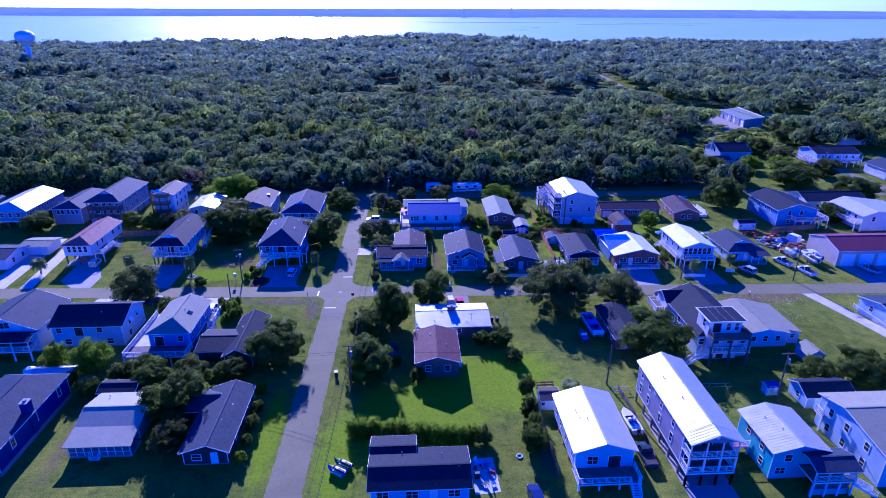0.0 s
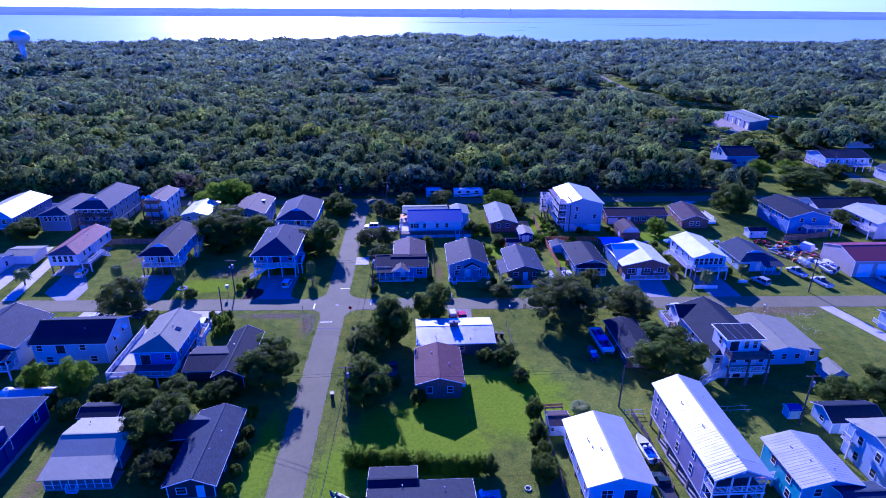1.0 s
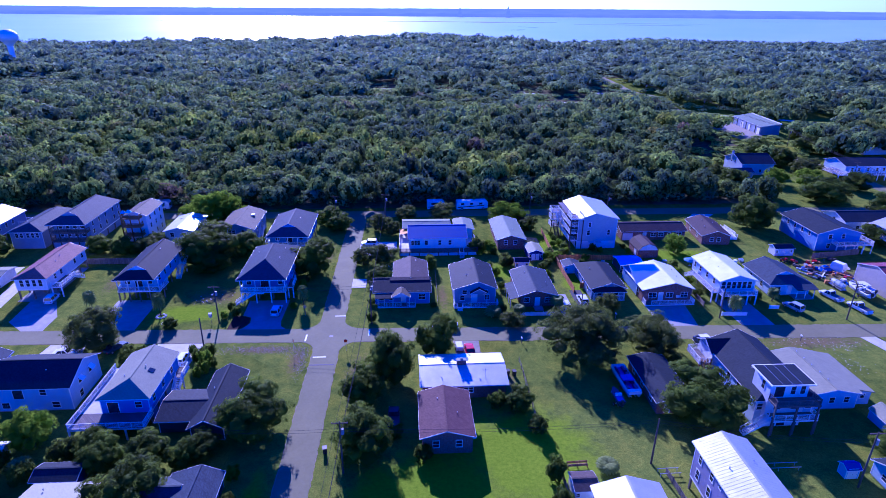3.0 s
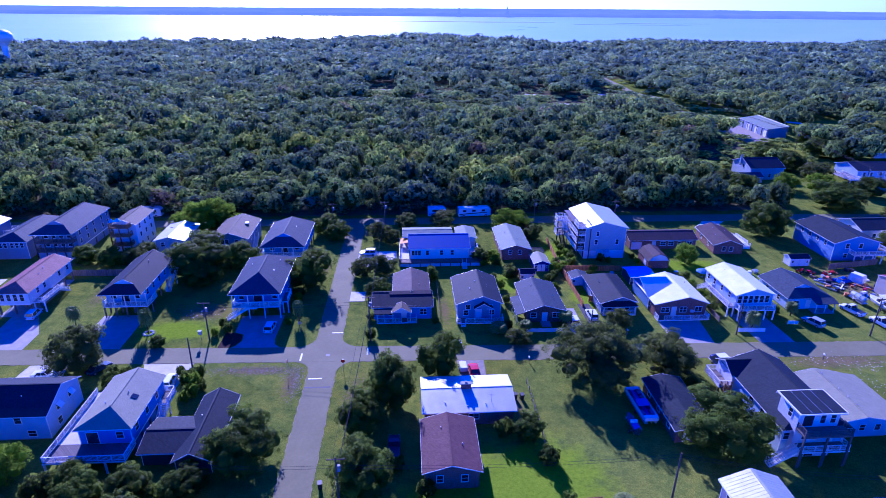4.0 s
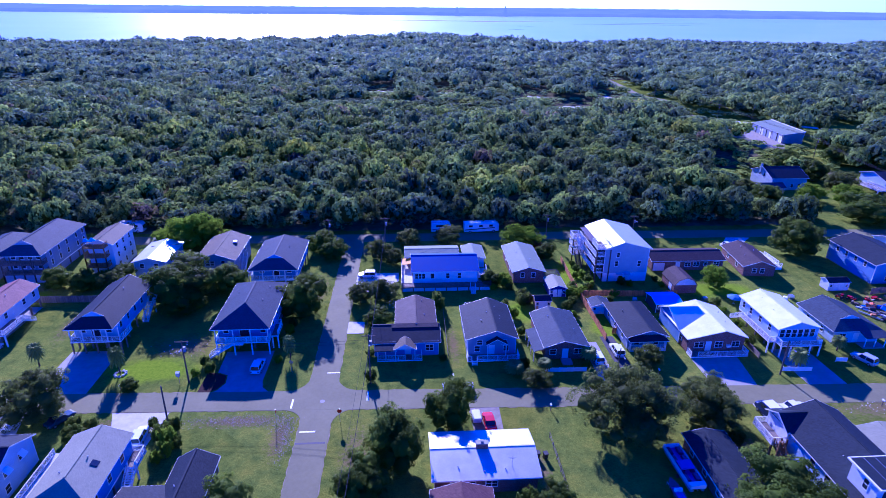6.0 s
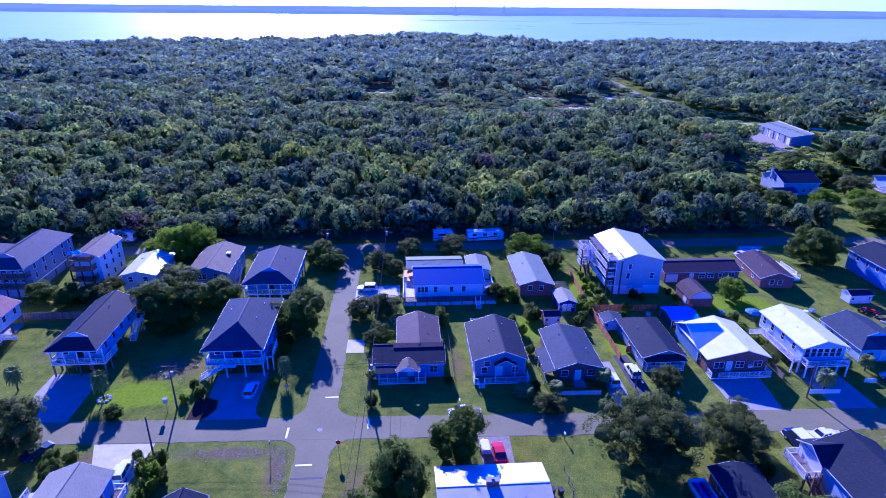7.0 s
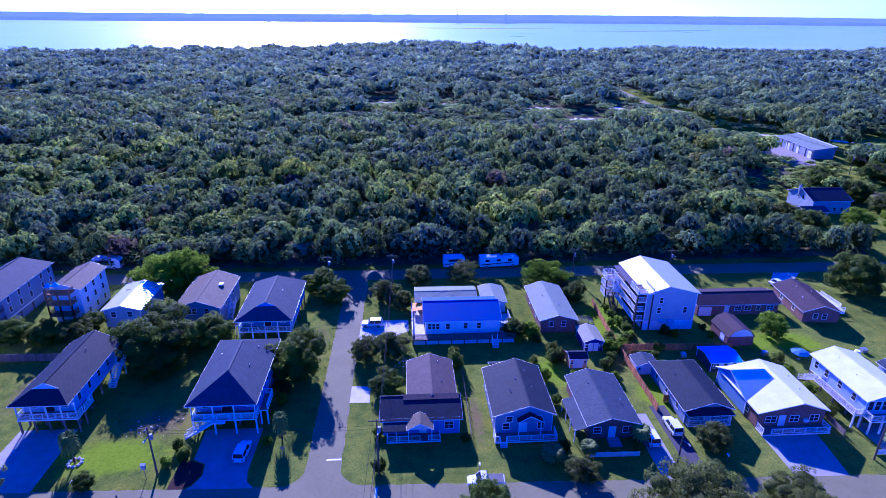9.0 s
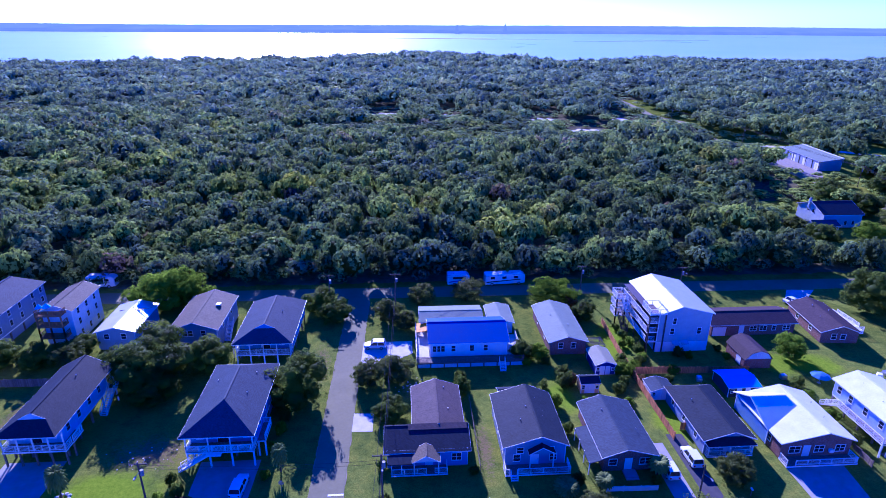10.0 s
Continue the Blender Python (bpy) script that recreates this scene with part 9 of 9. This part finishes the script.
def patio_umbrella(x, y, h, r, m, label):
    ob = thing("patio_umbrella", x, y, label, "umbrella")
    part("pole", Geo().tube((0, 0, 0), (0, 0, h), 0.03, 0.03, 8), STEEL, ob)
    part("canopy", Geo().loft([[(q * r * math.cos(i * math.pi / 4), q * r * math.sin(i * math.pi / 4), z) for i in range(8)] for q, z in ((1.0, h - 0.62), (0.98, h - 0.55), (0.55, h - 0.2), (0.04, h + 0.02))]), m, ob, "blue canvas canopy")
    part("base_plate", Geo().tube((0, 0, 0), (0, 0, 0.08), 0.35, 0.3, 12), CONCRETE, ob)


patio_umbrella(90.9, 31.4, 2.2, 1.8, plain("sky_blue_canvas", (0.05, 0.16, 0.32), 0.8), "blue patio umbrella behind a raised house")


def mailbox(x, y, turn):
    ob = thing("mailbox", x, y, "small pale mailbox on a timber post", "mailbox", "mailboxes", turn=turn)
    part("post", Geo().box(-0.06, -0.06, 0, 0.06, 0.06, 1.1), TIMBER, ob)
    part("box", Geo().loft([[(-0.12, y2, 1.1), (0.12, y2, 1.1), (0.12, y2, 1.28), (0.07, y2, 1.36), (-0.07, y2, 1.36), (-0.12, y2, 1.28)] for y2 in (-0.26, 0.26)]), WHITE, ob)


for x, y, turn in ((38.9, -4.5, 4), (61.6, 4.6, 180), (97.0, -6.4, 0), (-36.0, 4.8, 180), (23.0, 4.9, 178)):
    mailbox(x, y, turn)


def wire_fence(pts, label):
    """Slim posts with two thin rails."""
    ob = thing("wire_fence", *pts[0], label, "fence")
    a = Vector((*pts[0], 0))
    for p, q in zip(pts, pts[1:]):
        p, q = Vector((*p, 0)) - a, Vector((*q, 0)) - a
        n = max(1, round((q - p).length / 2.4))
        for i in range(n + 1):
            c = p.lerp(q, i / n)
            part("post", Geo().beam(c, c + Vector((0, 0, 1.25)), 0.08), TIMBER, ob)
        for z in (0.55, 1.1):
            part("rail", Geo().beam(p + Vector((0, 0, z)), q + Vector((0, 0, z)), 0.04), TIMBER, ob)


wire_fence([(37.1, -11.2), (37.0, -20.9), (36.8, -29.5)], "thin post and rail fence beside a lawn")
wire_fence([(22.6, 12.0), (22.8, 30.0)], "thin post and rail fence between two cottages")

ob = thing("garden_bench", 40.8, -39.1, "orange-brown timber bench on the grass", "bench", turn=2)
part("seat", Geo().slab([[(-1.6, -0.3, 0.46), (1.6, -0.3, 0.46), (1.6, 0.2, 0.46), (-1.6, 0.2, 0.46)]], 0.06), HONEY_WOOD, ob)
part("backrest", Geo().beam((-1.6, 0.25, 0.75), (1.6, 0.25, 0.75), 0.05, 0.4), HONEY_WOOD, ob)
for a in (-1.5, 0, 1.5):
    for b in (-0.25, 0.22):
        part("leg", Geo().box(a - 0.05, b - 0.05, 0, a + 0.05, b + 0.05, 0.95 if b > 0 else 0.42), HONEY_WOOD, ob)

ob = thing("pergola", 50.4, 44.7, "weathered timber pergola behind a garden shed", "pergola")
for a in (-1.9, 1.9):
    for b in (-1.6, 1.6):
        part("post", Geo().box(a - 0.07, b - 0.07, 0, a + 0.07, b + 0.07, 2.4), GREY_TIMBER, ob)
    part("beam", Geo().beam((a, -1.9, 2.45), (a, 1.9, 2.45), 0.1, 0.16), GREY_TIMBER, ob)
for k in range(8):
    part("rafter", Geo().beam((-2.2, -1.75 + 0.5 * k, 2.58), (2.2, -1.75 + 0.5 * k, 2.58), 0.06, 0.12), GREY_TIMBER, ob)


ob = thing("utility_trailer", 25.9, -6.2, "small pale box trailer on a gravel drive", "trailer", turn=92)
part("box", Geo().loft([rounded(-1.3, 0.7, 0.45, 1.3, 0.1), rounded(0.9, 0.7, 0.45, 1.3, 0.1), rounded(1.3, 0.62, 0.55, 1.05, 0.1)]), PAINT_WHITE, ob)
part("drawbar", Geo().beam((1.3, -0.4, 0.45), (2.3, 0, 0.45), 0.07).beam((1.3, 0.4, 0.45), (2.3, 0, 0.45), 0.07), STEEL, ob)
part("jockey_post", Geo().tube((2.2, 0, 0), (2.2, 0, 0.55), 0.04), STEEL, ob)
for k in (-1, 1):
    wheel(ob, -0.2, k * 0.85, 0.32)

ob = thing("covered_tank", -53.6, -31.0, "white rounded tank under a tarpaulin in a yard", "tank")
part("tank", Geo().loft([[(q * 1.3 * math.cos(i * math.pi / 8), q * 1.0 * math.sin(i * math.pi / 8), z) for i in range(16)] for q, z in ((1.0, 0.0), (1.02, 0.7), (0.9, 1.2), (0.6, 1.5), (0.05, 1.62))]), WHITE, ob)
part("strap", Geo().tube((0, 0, 1.6), (0, 0, 1.68), 0.25, 0.2, 10), GREY_METAL, ob)


def scatter(name, spots, n, size, material, label, seed):
    """Many small flat scraps on the ground, in soft drifts round the spots: x, y, reach in x and y."""
    rng = random.Random(seed)
    g = Geo()
    for _ in range(n):
        x, y, rx, ry = spots[rng.randrange(len(spots))]
        px, py, r = x + rng.gauss(0, rx / 2), y + rng.gauss(0, ry / 2), size * rng.uniform(0.4, 1.5)
        k, turn = rng.randint(4, 6), rng.uniform(0, 6.28)
        g.slab([[(px + r * math.cos(turn + 6.283 * i / k) * rng.uniform(0.6, 1.2), py + r * math.sin(turn + 6.283 * i / k) * rng.uniform(0.6, 1.2), 0.035 + rng.uniform(0, 0.02)) for i in range(k)]], 0.04)
    tagged(new(name, g.mesh(name, material)), label, "scattered debris", "", "stuff")


scatter("gravel_scraps", ((-18, -4.2, 7, 1.4), (-11, -4.4, 6, 1.6), (-6.0, -5.4, 2.5, 2.2), (-4.9, -9.5, 1.2, 5)), 1000, 0.075, GRAVEL, "pale gravel scraps thinning out into the lawn's corner", 4)
scatter("dry_leaves", ((98, -6.6, 8, 1.6), (104, -9, 5, 3), (100, -15, 5, 4)), 190, 0.085, SAND, "pale dry scraps scattered on a lawn", 5)
scatter("dry_leaves", ((13, 35, 4, 3), (-29, 18, 6, 3)), 70, 0.13, SAND, "pale dry scraps scattered on a lawn", 6)

# ---- water tower and far works ----
ob = thing("water_tower", -391, 552, "white spheroid water tower rising over the woods", "water tower")
prof = [(4.2, 0), (3.0, 2.5), (2.6, 14), (2.9, 21), (5.2, 24.2), (8.4, 26.6), (9.6, 29.6), (9.2, 32.4), (7.2, 35.0), (4.0, 36.6), (0.4, 37.2)]
g = Geo().loft([[(r * math.cos(i * math.pi / 12), r * math.sin(i * math.pi / 12), z) for i in range(24)] for r, z in prof[:4]])
part("column", g, WHITE, ob)
g = Geo().loft([[(r * math.cos(i * math.pi / 12), r * math.sin(i * math.pi / 12), z) for i in range(24)] for r, z in prof[3:]])
part("tank", g, WHITE, ob)
for x, z in ((325, 48), (598, 52)):
    ob = thing("far_tower", x, 3400, "hazy tower of riverside works", "tower", z=-1.0)
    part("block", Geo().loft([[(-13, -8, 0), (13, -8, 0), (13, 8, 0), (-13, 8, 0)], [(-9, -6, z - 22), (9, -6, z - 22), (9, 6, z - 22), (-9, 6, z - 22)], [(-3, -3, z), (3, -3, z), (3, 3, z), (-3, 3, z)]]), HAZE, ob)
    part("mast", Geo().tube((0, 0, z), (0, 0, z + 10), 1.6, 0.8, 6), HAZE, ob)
